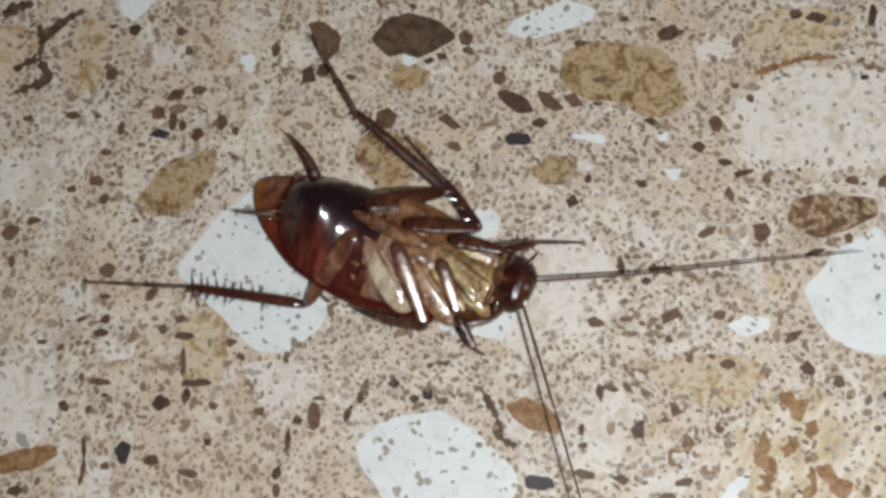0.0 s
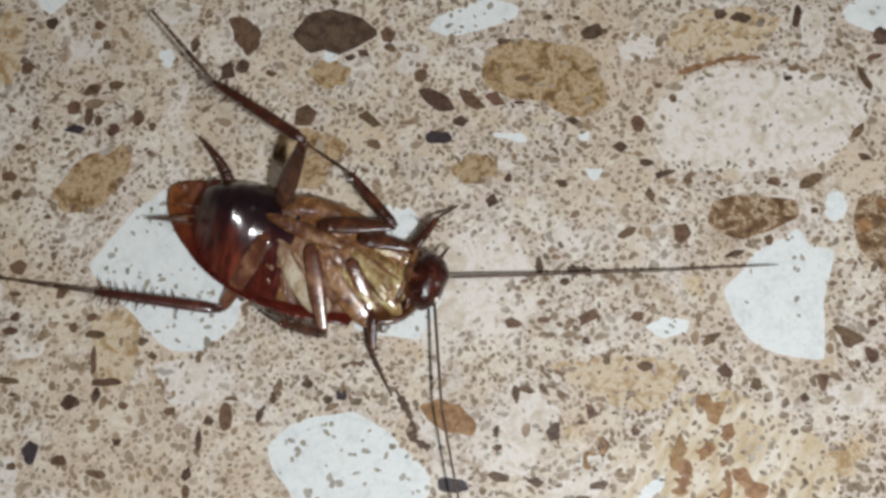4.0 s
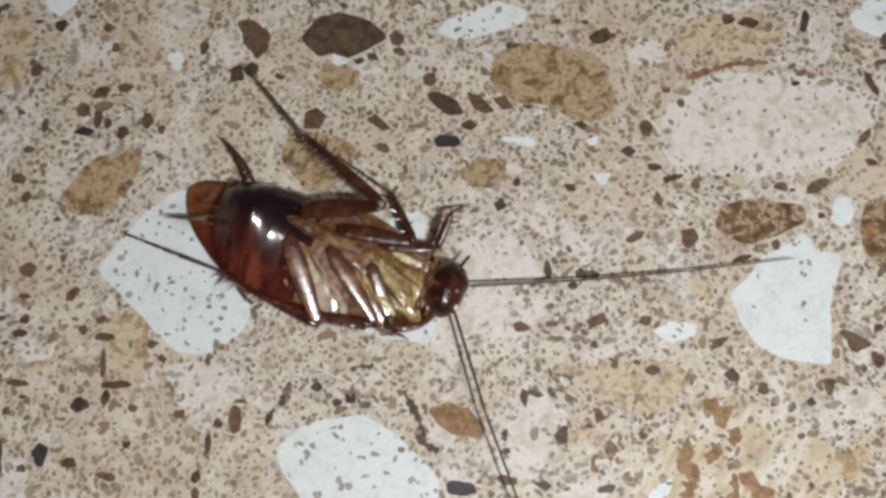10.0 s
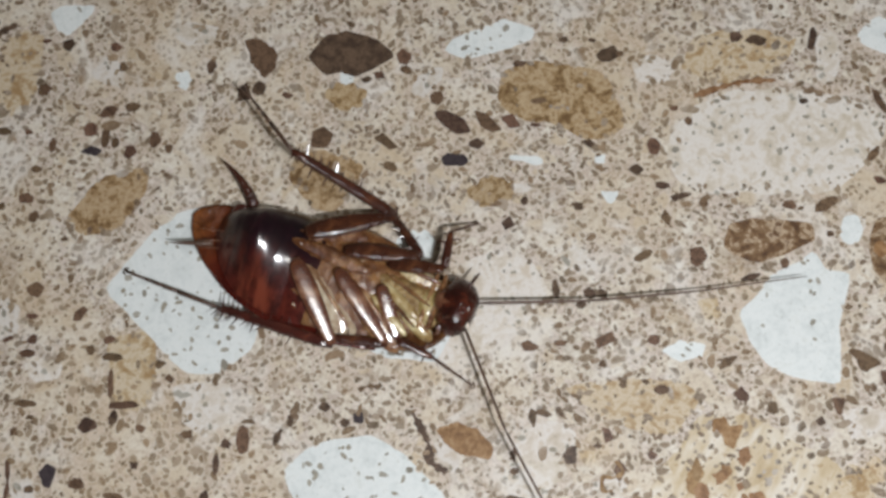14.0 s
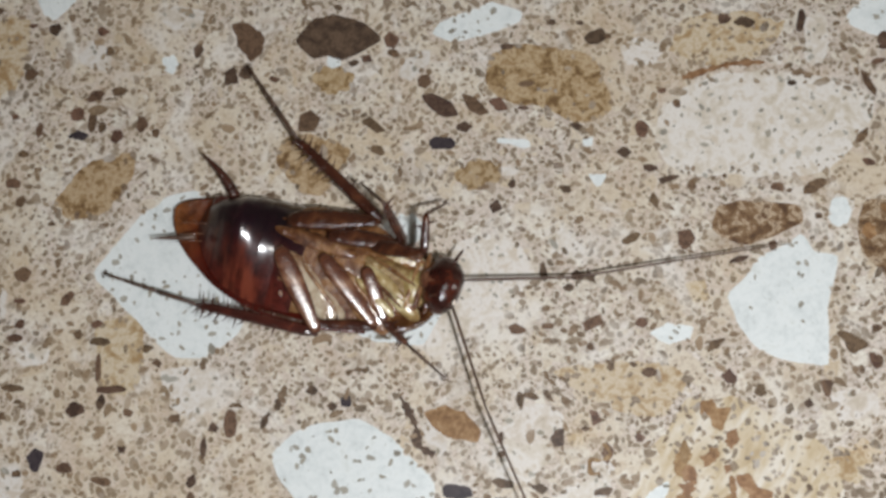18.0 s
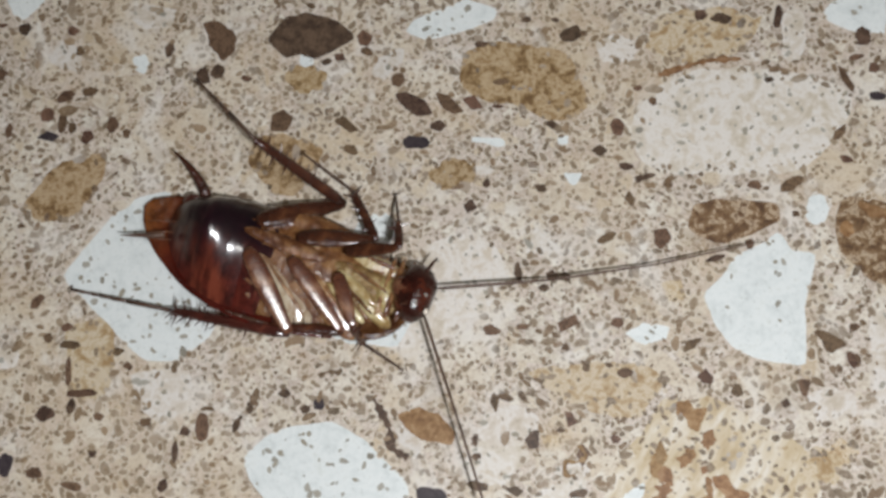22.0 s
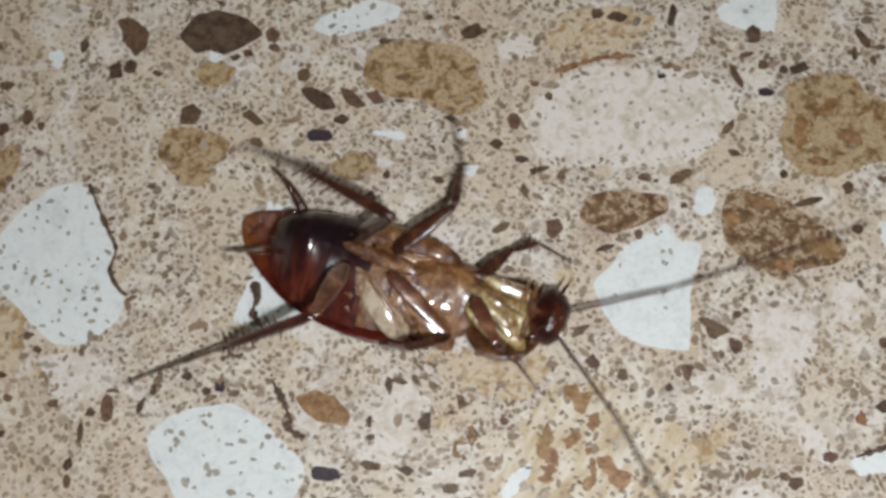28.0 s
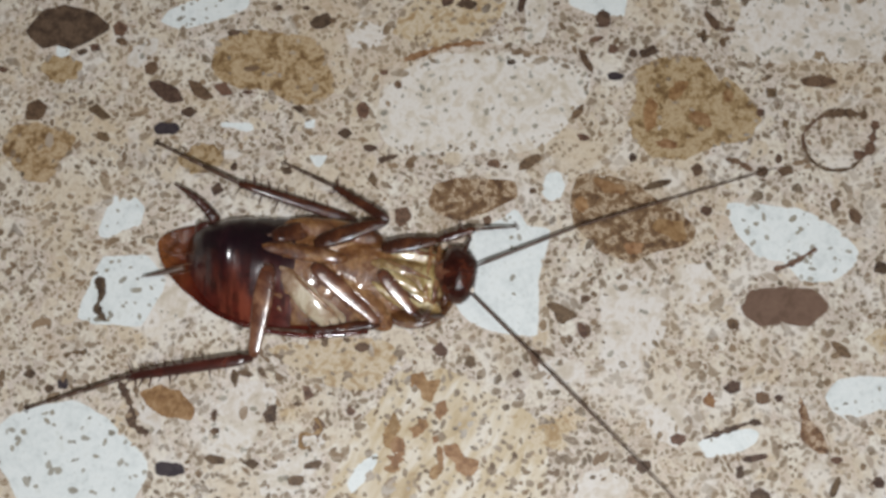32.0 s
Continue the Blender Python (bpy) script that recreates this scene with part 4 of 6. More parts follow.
chip("ochre", 40.4, 8.4, 0.9, 2.6, 0)
chip("ochre", 39.9, 10.4, 0.9, 1.5, 0)
chip("ochre", 34.7, 7.0, 2.0, 0.9, 0)
chip("black", 64.9, 57.3, 2.1, 1.4, -2)
chip("dark", 69.7, 60.7, 3.0, 2.0, -12)
chip("dark", 67.4, 60.5, 1.2, 1.1, -2)
chip("dark", 76.7, 15.8, 2.3, 1.4, 18)
chip("dark", 82.2, 14.3, 1.1, 1.1, -2)
chip("dark", 96.8, 30.3, 2.1, 1.5, -2)
chip("dark", 93.2, 3.8, 1.4, 1.3, -2)
chip("dark", 76.6, 5.6, 1.1, 1.7, -2)
chip("dark", 78.5, 7.1, 3.5, 0.9, 8)
chip("dark", 78.7, 2.0, 2.4, 3.1, -2)
chip("dark", 63.9, 65.1, 1.9, 1.3, 40)
chip("dark", 66.4, 45.9, 1.0, 1.1, -2)
chip("brown", 64.8, 61.2, 1.5, 1.3, -2)
chip("brown", 62.6, 62.7, 2.3, 0.8, 15)
chip("brown", 78.4, 64.9, 3.6, 1.1, -61)
chip("brown", 80.5, 63.7, 1.5, 0.8, -2)
chip("brown", 77.0, 62.7, 0.9, 2.0, -2)
chip("brown", 79.5, 61.8, 0.9, 1.6, -2)
chip("brown", 91.7, 55.8, 4.8, 1.8, 2)
chip("brown", 69.4, 42.2, 3.6, 0.9, 14)
chip("brown", 75.3, 38.4, 1.6, 1.5, -2)
chip("brown", 79.4, 45.1, 1.9, 0.8, -12)
chip("brown", 80.9, 44.3, 2.2, 0.9, -34)
chip("brown", 82.9, 43.5, 1.9, 1.5, -2)
chip("brown", 86.0, 43.6, 1.9, 1.4, -2)
chip("brown", 85.3, 45.2, 0.9, 1.2, -2)
chip("brown", 91.9, 39.0, 1.4, 2.3, -2)
chip("brown", 94.4, 37.2, 1.5, 2.3, 23)
chip("brown", 86.6, 50.1, 1.0, 1.4, -2)
chip("brown", 85.2, 54.4, 1.8, 1.6, -2)
chip("brown", 83.5, 51.7, 1.0, 1.1, -2)
chip("brown", 74.7, 44.1, 1.5, 1.8, -2)
chip("brown", 80.2, 14.3, 1.6, 1.8, 18)
chip("brown", 90.6, 20.0, 3.0, 1.3, -39)
chip("brown", 77.4, 23.7, 1.6, 1.4, -2)
chip("brown", 69.4, 9.6, 1.7, 1.5, -2)
chip("brown", 65.1, 6.5, 1.8, 1.6, -2)
chip("brown", 63.7, 7.2, 1.5, 1.1, -2)
chip("brown", 58.5, 23.4, 0.9, 2.0, 14)
chip("brown", 59.1, 27.3, 1.0, 0.7, -2)
chip("brown", 88.4, 6.6, 1.5, 0.9, -2)
chip("brown", 88.0, 3.6, 0.9, 2.8, -27)
chip("ochre", 73.7, 14.2, 1.7, 1.8, -2)
chip("ochre", 75.6, 51.1, 2.9, 1.8, -23)
chip("ochre", 69.0, 52.0, 1.9, 4.8, -12)
chip("ochre", 73.0, 55.1, 1.5, 3.2, -45)
chip("ochre", 70.9, 47.7, 2.9, 1.3, -12)
chip("ochre", 79.6, 54.1, 1.5, 1.6, -2)
chip("ochre", 63.2, 42.1, 5.1, 2.0, -28)
chip("ochre", 65.6, 33.8, 2.9, 1.8, -2)
chip("ochre", 70.8, 35.9, 4.3, 2.6, -23)
chip("ochre", 59.4, 39.9, 1.7, 2.3, -2)
chip("brown", -58.7, 55.1, 1.8, 1.1, -1)
chip("brown", -52.9, 55.5, 2.0, 1.0, -1)
chip("brown", -49.7, 55.4, 1.4, 1.0, -1)
chip("brown", -46.3, 53.6, 0.9, 1.9, -1)
chip("brown", -48.1, 50.3, 1.2, 0.9, -1)
chip("brown", -49.2, 46.4, 2.2, 1.4, -1)
chip("brown", -47.9, 43.9, 1.2, 1.5, 0)
chip("brown", -52.2, 45.3, 1.2, 0.9, -1)
chip("brown", -56.9, 41.1, 1.8, 1.2, 0)
chip("brown", -59.7, 39.6, 2.2, 1.8, 0)
chip("brown", -48.0, 61.4, 1.8, 1.6, -1)
chip("brown", -46.8, 34.4, 1.9, 1.8, 0)
chip("brown", -59.2, 35.7, 0.9, 1.6, 0)
chip("brown", -46.9, 31.0, 1.6, 0.7, 0)
chip("brown", -40.8, 31.3, 2.1, 1.2, 42)
chip("brown", -37.0, 28.0, 1.4, 1.0, 0)
chip("brown", -36.2, 25.8, 2.1, 1.0, 0)
chip("brown", -49.6, 28.1, 1.8, 0.7, 20)
chip("brown", -46.5, 28.1, 1.2, 1.3, 0)
chip("brown", -47.1, 26.3, 1.7, 1.0, 0)
chip("brown", -54.4, 25.2, 1.9, 0.7, 0)
chip("brown", -51.9, 24.5, 0.9, 0.9, 0)
chip("brown", -46.6, 20.1, 3.1, 0.8, -5)
chip("brown", -46.0, 18.4, 1.1, 0.6, 0)
chip("brown", -51.0, 17.1, 1.1, 1.7, 31)
chip("brown", -47.7, 16.7, 1.1, 1.1, 0)
chip("brown", -45.3, 9.8, 1.1, 0.8, 0)
chip("dark", -56.2, 6.8, 2.1, 1.4, 0)
vein("dark", 1.06, (0.7, 19.1), (1.7, 17.4), (2.7, 15.3), (2.9, 13.3), (4.9, 12.0))
vein("dark", 0.64, (-14.4, 18.7), (-14.0, 18.0), (-15.4, 16.7), (-16.0, 15.0))
vein("dark", 0.78, (72.5, 9.6), (75.4, 10.5), (78.5, 11.4), (79.9, 11.2))
vein("dark", 1.58, (-63.7, 70.0), (-61.9, 71.2), (-59.6, 71.7))
vein("dark", 1.36, (-58.6, 68.6), (-58.0, 66.1), (-58.0, 63.6), (-56.7, 60.7), (-59.3, 59.6), (-61.1, 58.8))
vein("dark", 1.14, (-58.0, 66.1), (-55.5, 68.9), (-52.6, 70.7))
vein("dark", 0.91, (-61.4, 62.0), (-59.6, 63.2), (-58.0, 63.6))
vein("brown", 0.50, (88.8, 46.4), (88.8, 48.4), (90.0, 49.9), (91.6, 51.0), (93.5, 52.2))
vein("brown", 1.36, (91.9, 51.0), (94.2, 51.4), (97.5, 50.9))
vein("brown", 0.50, (88.8, 46.4), (89.6, 44.8), (91.5, 43.6), (94.0, 43.6), (95.2, 44.3), (96.9, 45.8))
vein("brown", 1.36, (95.0, 45.5), (96.9, 45.8), (97.9, 48.1), (98.5, 50.1))
vein("dark", 0.62, (-24.2, 45.1), (-23.3, 43.0), (-21.7, 39.6), (-20.1, 36.3), (-20.7, 33.5), (-19.6, 31.3), (-18.3, 30.1))
vein("dark", 1.05, (-2.1, 31.9), (-1.6, 29.7), (-2.1, 27.9), (-0.9, 26.1))
vein("ochre", 0.9, (37.0, 60.4), (40.0, 61.4), (43.7, 62.4), (47.8, 62.6))
vein("brown", 0.57, (-48.2, 13.2), (-47.9, 10.1), (-48.3, 7.4))
vein("brown", 0.71, (83.2, 30.5), (85.4, 31.2), (88.9, 33.1))
stone("brown", 56.1, 25.7, (1.7, 1.2, 1.0, 0.9, 0.8, 0.9, 1.0, 1.2, 1.5, 2.0, 2.2, 1.3, 1.0, 1.0, 1.0, 1.1, 1.3, 1.4, 1.5, 1.4, 1.3, 1.4, 1.6, 2.1))
stone("brown", 39.3, 25.4, (0.7, 1.0, 1.5, 1.1, 0.8, 0.6, 0.6, 0.6, 0.6, 0.6, 0.8, 0.8, 0.8, 0.9, 1.2, 1.4, 0.9, 0.7, 0.6, 0.6, 0.6, 0.6, 0.6, 0.6))
stone("brown", 40.8, 21.4, (0.9, 0.8, 0.7, 0.7, 0.7, 0.9, 1.1, 0.9, 0.8, 0.8, 0.9, 1.0, 1.0, 0.8, 0.8, 0.8, 0.8, 0.8, 0.8, 0.8, 1.0, 1.0, 1.0, 0.9))
stone("brown", 52.5, 20.2, (0.6, 0.7, 0.9, 1.2, 1.0, 0.9, 0.9, 0.9, 1.0, 1.1, 0.8, 0.7, 0.6, 0.6, 0.7, 0.7, 0.8, 1.1, 1.3, 1.1, 0.8, 0.7, 0.6, 0.6))
stone("brown", 24.3, 16.5, (0.6, 0.6, 0.6, 0.6, 0.7, 0.8, 0.8, 0.9, 1.1, 0.9, 0.6, 0.5, 0.5, 0.5, 0.5, 0.6, 0.7, 1.1, 0.9, 0.8, 0.8, 0.8, 0.9, 0.7))
stone("dark", 19.8, 14.0, (0.7, 0.8, 0.8, 1.1, 1.4, 1.2, 1.1, 1.0, 0.9, 0.8, 0.8, 0.9, 1.0, 0.9, 0.9, 1.0, 1.1, 1.1, 1.0, 1.0, 1.1, 1.0, 0.8, 0.7))
stone("black", 7.6, 7.7, (1.8, 1.7, 1.3, 1.0, 0.8, 0.8, 0.8, 0.9, 1.0, 1.3, 1.7, 1.8, 1.7, 1.7, 1.4, 1.1, 0.9, 0.9, 0.9, 0.9, 1.1, 1.2, 1.4, 2.0))
stone("dark", 5.5, 56.8, (1.8, 1.6, 1.3, 1.2, 1.1, 1.1, 1.2, 1.4, 1.9, 2.2, 2.8, 2.1, 1.6, 1.3, 1.2, 1.1, 1.1, 1.2, 1.4, 1.7, 1.9, 2.2, 2.8, 2.1))
stone("brown", 10.0, 56.8, (1.0, 0.9, 0.8, 0.8, 0.8, 0.9, 1.1, 1.3, 1.6, 2.3, 1.7, 1.3, 1.1, 1.0, 1.0, 1.0, 0.9, 1.0, 1.1, 1.3, 1.6, 1.8, 2.2, 1.4))
stone("brown", 13.1, 56.9, (0.9, 0.8, 0.8, 0.8, 0.9, 1.1, 1.0, 0.9, 1.0, 1.1, 1.3, 1.3, 1.0, 0.8, 0.7, 0.7, 0.8, 0.9, 1.0, 1.0, 1.0, 1.2, 1.5, 1.1))
stone("black", 5.8, 51.6, (1.8, 1.6, 1.4, 1.1, 0.9, 0.8, 0.8, 0.9, 1.0, 1.3, 1.4, 1.7, 1.7, 1.6, 1.5, 1.1, 0.9, 0.8, 0.8, 0.8, 0.9, 1.2, 1.5, 1.7))
stone("dark", 8.6, 53.8, (1.2, 0.9, 0.8, 0.8, 0.8, 0.8, 0.7, 0.7, 0.7, 0.7, 0.9, 1.0, 1.0, 1.0, 0.9, 0.7, 0.7, 0.7, 0.7, 0.8, 0.8, 0.8, 0.8, 0.9))
stone("dark", 12.6, 43.1, (0.8, 0.7, 0.7, 0.7, 0.8, 1.0, 0.9, 0.7, 0.7, 0.6, 0.7, 0.8, 0.8, 0.8, 0.7, 0.8, 0.9, 0.9, 0.7, 0.7, 0.7, 0.7, 0.8, 0.9))
stone("dark", 29.1, 50.3, (1.0, 0.8, 0.7, 0.7, 0.7, 0.7, 0.8, 0.7, 0.7, 0.7, 0.7, 0.9, 1.0, 0.8, 0.7, 0.7, 0.7, 0.7, 0.8, 0.7, 0.7, 0.7, 0.7, 0.9))
stone("dark", 34.6, 46.7, (1.1, 1.5, 1.0, 0.8, 0.6, 0.5, 0.5, 0.4, 0.4, 0.5, 0.6, 0.8, 1.3, 1.2, 1.2, 1.1, 0.5, 0.4, 0.4, 0.3, 0.4, 0.4, 0.5, 0.6))
stone("dark", 23.1, 53.9, (0.7, 0.6, 0.5, 0.5, 0.5, 0.6, 0.6, 0.5, 0.5, 0.6, 0.7, 0.9, 0.7, 0.5, 0.5, 0.5, 0.5, 0.5, 0.6, 0.6, 0.6, 0.6, 0.7, 0.8))
stone("brown", 36.4, 38.8, (1.2, 1.1, 1.1, 1.2, 1.4, 1.3, 1.2, 1.2, 1.2, 1.4, 1.1, 1.0, 0.9, 1.0, 1.1, 1.3, 1.3, 1.5, 1.4, 1.1, 1.0, 1.0, 1.0, 1.1))
stone("buff", 21.9, 13.9, (0.9, 0.9, 1.0, 1.1, 0.9, 0.8, 0.7, 0.7, 0.8, 0.9, 1.2, 1.0, 0.9, 0.9, 0.9, 1.1, 1.0, 0.8, 0.7, 0.7, 0.8, 0.9, 1.1, 1.0))
stone("white", 25.6, 46.7, (0.9, 1.1, 1.3, 0.9, 0.7, 0.7, 0.6, 0.7, 0.7, 0.9, 1.3, 1.1, 0.9, 0.8, 0.8, 0.8, 0.9, 0.9, 1.0, 1.0, 0.9, 0.8, 0.8, 0.8))
stone("white", 14.9, 51.7, (2.2, 1.6, 0.8, 0.6, 0.5, 0.5, 0.4, 0.5, 0.5, 0.6, 0.9, 2.0, 2.1, 0.8, 0.5, 0.4, 0.4, 0.4, 0.4, 0.5, 0.6, 0.9, 1.7, 2.3))
stone("white", 24.5, 51.7, (0.6, 0.7, 0.8, 0.9, 0.7, 0.6, 0.5, 0.5, 0.5, 0.6, 0.8, 0.7, 0.7, 0.7, 0.7, 0.8, 0.6, 0.6, 0.6, 0.6, 0.6, 0.8, 0.7, 0.6))
vein("ochre", 0.57, (25.2, 13.4), (26.0, 12.1), (24.9, 11.4), (23.6, 11.4), (23.6, 9.9), (24.7, 9.9))
vein("brown", 0.57, (-5.9, 21.8), (-4.8, 22.3), (-3.3, 22.2))


def inside_stones(px, py, kinds, grow=0.0):
    """Which of many places lie on a chip of those kinds."""
    hit = np.zeros(len(px), bool)
    for x, y, radii, kind in STONES:
        if kind not in kinds:
            continue
        rad = np.array(radii)
        dx, dy = px - x, py - y
        d = np.hypot(dx, dy)
        near = d < rad.max() + grow
        if near.any():
            k = (np.arctan2(dy[near], dx[near]) / (2 * np.pi) * len(rad)).round().astype(int) % len(rad)
            hit[near] |= d[near] < rad[k] + grow
    return hit


SHARDS = []          # the larger pale grains


def on_shards(px, py):
    hit = np.zeros(len(px), bool)
    for x, y, rad in SHARDS:
        hit |= (px - x) ** 2 + (py - y) ** 2 < rad * rad
    return hit


def crumbs(name, count, median, spread, material, top, keep, label, longer=2.1, even=False, seam=None):
    """Many small broken grains, one joined mesh; round the larger ones a pale rim like a sharpening halo."""
    g = np.random.default_rng(len(name) * 31 + count)
    x, y = g.uniform(-66, 112, count), g.uniform(-5, 83, count)
    if even:
        step = math.sqrt(178 * 88 / count)
        nx = int(178 / step)
        k = np.arange(count)
        x, y = -66 + (k % nx + g.uniform(-0.1, 1.1, count)) * step, -5 + (k // nx + g.uniform(-0.1, 1.1, count)) * step
    ok = keep(x, y, g)
    v, f, sv, sf = [], [], [], []
    firm = inside_stones(x[ok], y[ok], ("tan", "buff", "fan", "pale", "rust"), 0.3)
    for px, py, on_stone in zip(x[ok], y[ok], firm):
        n = int(g.integers(6, 10))
        size, long, turn = median * math.exp(g.normal(0, spread)), g.uniform(1.0, longer), g.uniform(0, math.pi)
        ca, sa = math.cos(turn), math.sin(turn)
        base = len(v)
        if median > 1 and size > 1.9:
            SHARDS.append((px, py, size * 0.42))
        rad = g.uniform(0.68, 1.25, n) * size / 2
        z = top + g.uniform(0, 0.01)
        ring = []
        for i in range(n):
            a = 2 * math.pi * i / n
            u, w = rad[i] * long * math.cos(a), rad[i] * math.sin(a)
            ring.append((px + u * ca - w * sa, py + u * sa + w * ca))
        v += [(a, b, z) for a, b in ring] + [(px + (a - px) * 1.06, py + (b - py) * 1.06, -0.04) for a, b in ring]
        if seam and not on_stone and size > median * 0.95:
            rim = 1 + 0.2 / size
            k = len(sv)
            sv += [(px + (a - px) * rim, py + (b - py) * rim, z - 0.012) for a, b in ring] + [(px + (a - px) * rim * 1.1, py + (b - py) * rim * 1.1, -0.04) for a, b in ring]
            sf.append(tuple(range(k, k + n)))
            sf += [(k + i, k + n + i, k + n + (i + 1) % n, k + (i + 1) % n) for i in range(n)]
        f.append(tuple(range(base, base + n)))
        f += [(base + i, base + n + i, base + n + (i + 1) % n, base + (i + 1) % n) for i in range(n)]
    if seam:
        tagged(part("cement_seams", mesh_of("cement_seams", sv, sf, seam, False), None, floor, "pale rims round the grains, added like sharpening halos"), kind="stuff")
    ob = part(name, mesh_of(name, v, f, material, False), None, floor, label)
    return tagged(ob, kind="stuff")


CLEAR = ("white", "pale", "tan", "buff", "fan", "rust", "ochre", "brown", "umber", "dark", "black")
PALE_CRUMB = pale_speck_material()
crumbs("pale_shards", 420, 2.3, 0.4, PALE_CRUMB, 0.004, lambda x, y, g: ~inside_stones(x, y, CLEAR, 0.5), "larger pale stone shards set in the cement", 2.4)
crumbs("pale_crumbs", 4600, 1.01, 0.5, PALE_CRUMB, 0.012, lambda x, y, g: ~inside_stones(x, y, CLEAR, 0.0) & ~on_shards(x, y), "pale crushed stone grains set in the cement")
GREY_CRUMB = speck_material("grey_crumbs", [(0.0, srgb(92, 78, 62)), (0.2, srgb(119, 104, 87)), (0.6, srgb(141, 126, 108)), (0.8, srgb(132, 115, 94)), (1.0, srgb(166, 152, 137))], srgb(178, 163, 148))
BROWN_CRUMB = speck_material("brown_crumbs", [(0.0, srgb(84, 66, 51)), (0.3, srgb(110, 90, 70)), (0.6, srgb(132, 110, 88)), (0.8, srgb(98, 79, 63)), (1.0, srgb(148, 127, 104))], srgb(168, 148, 126))
CLEAN = ("white", "rust", "ochre", "brown", "umber", "dark", "black")


def bare(x, y, g):
    """Places in the cement, and some on the softer stones."""
    soft = inside_stones(x, y, ("tan",), -0.3) & (g.uniform(0, 1, len(x)) < 0.92)
    soft |= inside_stones(x, y, ("pale",), -1.5) | (inside_stones(x, y, ("pale",), 0.0) & (g.uniform(0, 1, len(x)) < 0.6))
    soft |= inside_stones(x, y, ("buff",), -0.5) & (g.uniform(0, 1, len(x)) < 0.75)
    soft |= inside_stones(x, y, ("fan",), -0.5) & (g.uniform(0, 1, len(x)) < 0.4)
    return ~(soft | (on_shards(x, y) & (g.uniform(0, 1, len(x)) < 0.5)) | inside_stones(x, y, CLEAN, 0.1))


# pale rims added round the grains stand in for sharpening halos
HALO_RIM = speck_material("halo_rim", [(0.0, srgb(187, 175, 159)), (0.4, srgb(204, 194, 179)), (1.0, srgb(217, 210, 199))], srgb(187, 174, 156))
crumbs("grey_crumbs", 19000, 0.43, 0.38, GREY_CRUMB, 0.045, bare, "grey-brown crushed stone grains set in the cement", 2.0, True, HALO_RIM)
crumbs("brown_crumbs", 3400, 0.5, 0.36, BROWN_CRUMB, 0.06, bare, "brown crushed stone grains set in the cement", 2.1, False, HALO_RIM)
crumbs("grey_flecks", 4300, 0.42, 0.35, fleck_material(), 0.05, lambda x, y, g: inside_stones(x, y, ("white", "pale"), -0.4) & ((x < 40) | (x > 80) | (y > 45) | (g.uniform(0, 1, len(x)) < 0.35)), "small grey flecks in the pale stones")

# ---------------------------------------------------------------- unseen fixture added for the fill light
fill_fixture = tagged(new("fill_fixture"), "unseen round white ceiling fixture with a frosted shade, added for the fill light", "lamp")
fill_fixture.location = (FILL_PLACE[0], FILL_PLACE[1], 2.5)
bm = bmesh.new()
bmesh.ops.create_cone(bm, cap_ends=True, segments=40, radius1=100, radius2=120, depth=40, matrix=Matrix.Translation((0, 0, -20)))
part("fixture_base", bm, PLASTER, fill_fixture, "white painted base of the added fixture")
bm = bmesh.new()
bmesh.ops.create_uvsphere(bm, u_segments=40, v_segments=20, radius=1.0, matrix=Matrix.Diagonal((150, 150, 60, 1)))
bmesh.ops.delete(bm, geom=[v for v in bm.verts if v.co.z > 1], context="VERTS")
bmesh.ops.translate(bm, verts=bm.verts, vec=(0, 0, -40))
part("fixture_shade", bm, PLASTER, fill_fixture, "frosted white shade of the added fixture")

# ---------------------------------------------------------------- the cockroach
roach = tagged(new("cockroach"), "reddish-brown cockroach lying on its back, legs kicking", "insect")


SKEW = 1.9           # the keel of the belly lies off the middle


def bend(x):
    return -1.5 * max(0.0, 1 - ((x - 3.0) / 16.0) ** 2) + 0.018 * max(0.0, -8.0 - x) ** 2


def belly_width(x):
    """Half the belly's width along the body."""
    if x < 0:
        n = max(0.0, (x + 14.2) / 14.2)
        return 6.9 * max(0.0, 1 - (1 - n) ** 2.7) ** 0.62
    return 6.9 - 2.4 * (x / 13.5) ** 2.4


def belly_top(x):
    """Height of the keel: plump behind, sunk where the legs begin."""
    if x < -8.6:
        n = max(0.0, (x + 14.2) / 5.6)
        return 1.9 + 4.7 * (1.45 * n - 0.45 * n * n)
    if x < -3.0:
        return 6.6 - 0.85 * (1 - math.cos(math.pi * (x + 8.6) / 5.6))
    return 4.9 - 1.2 * (max(0.0, x) / 13.5) ** 1.4


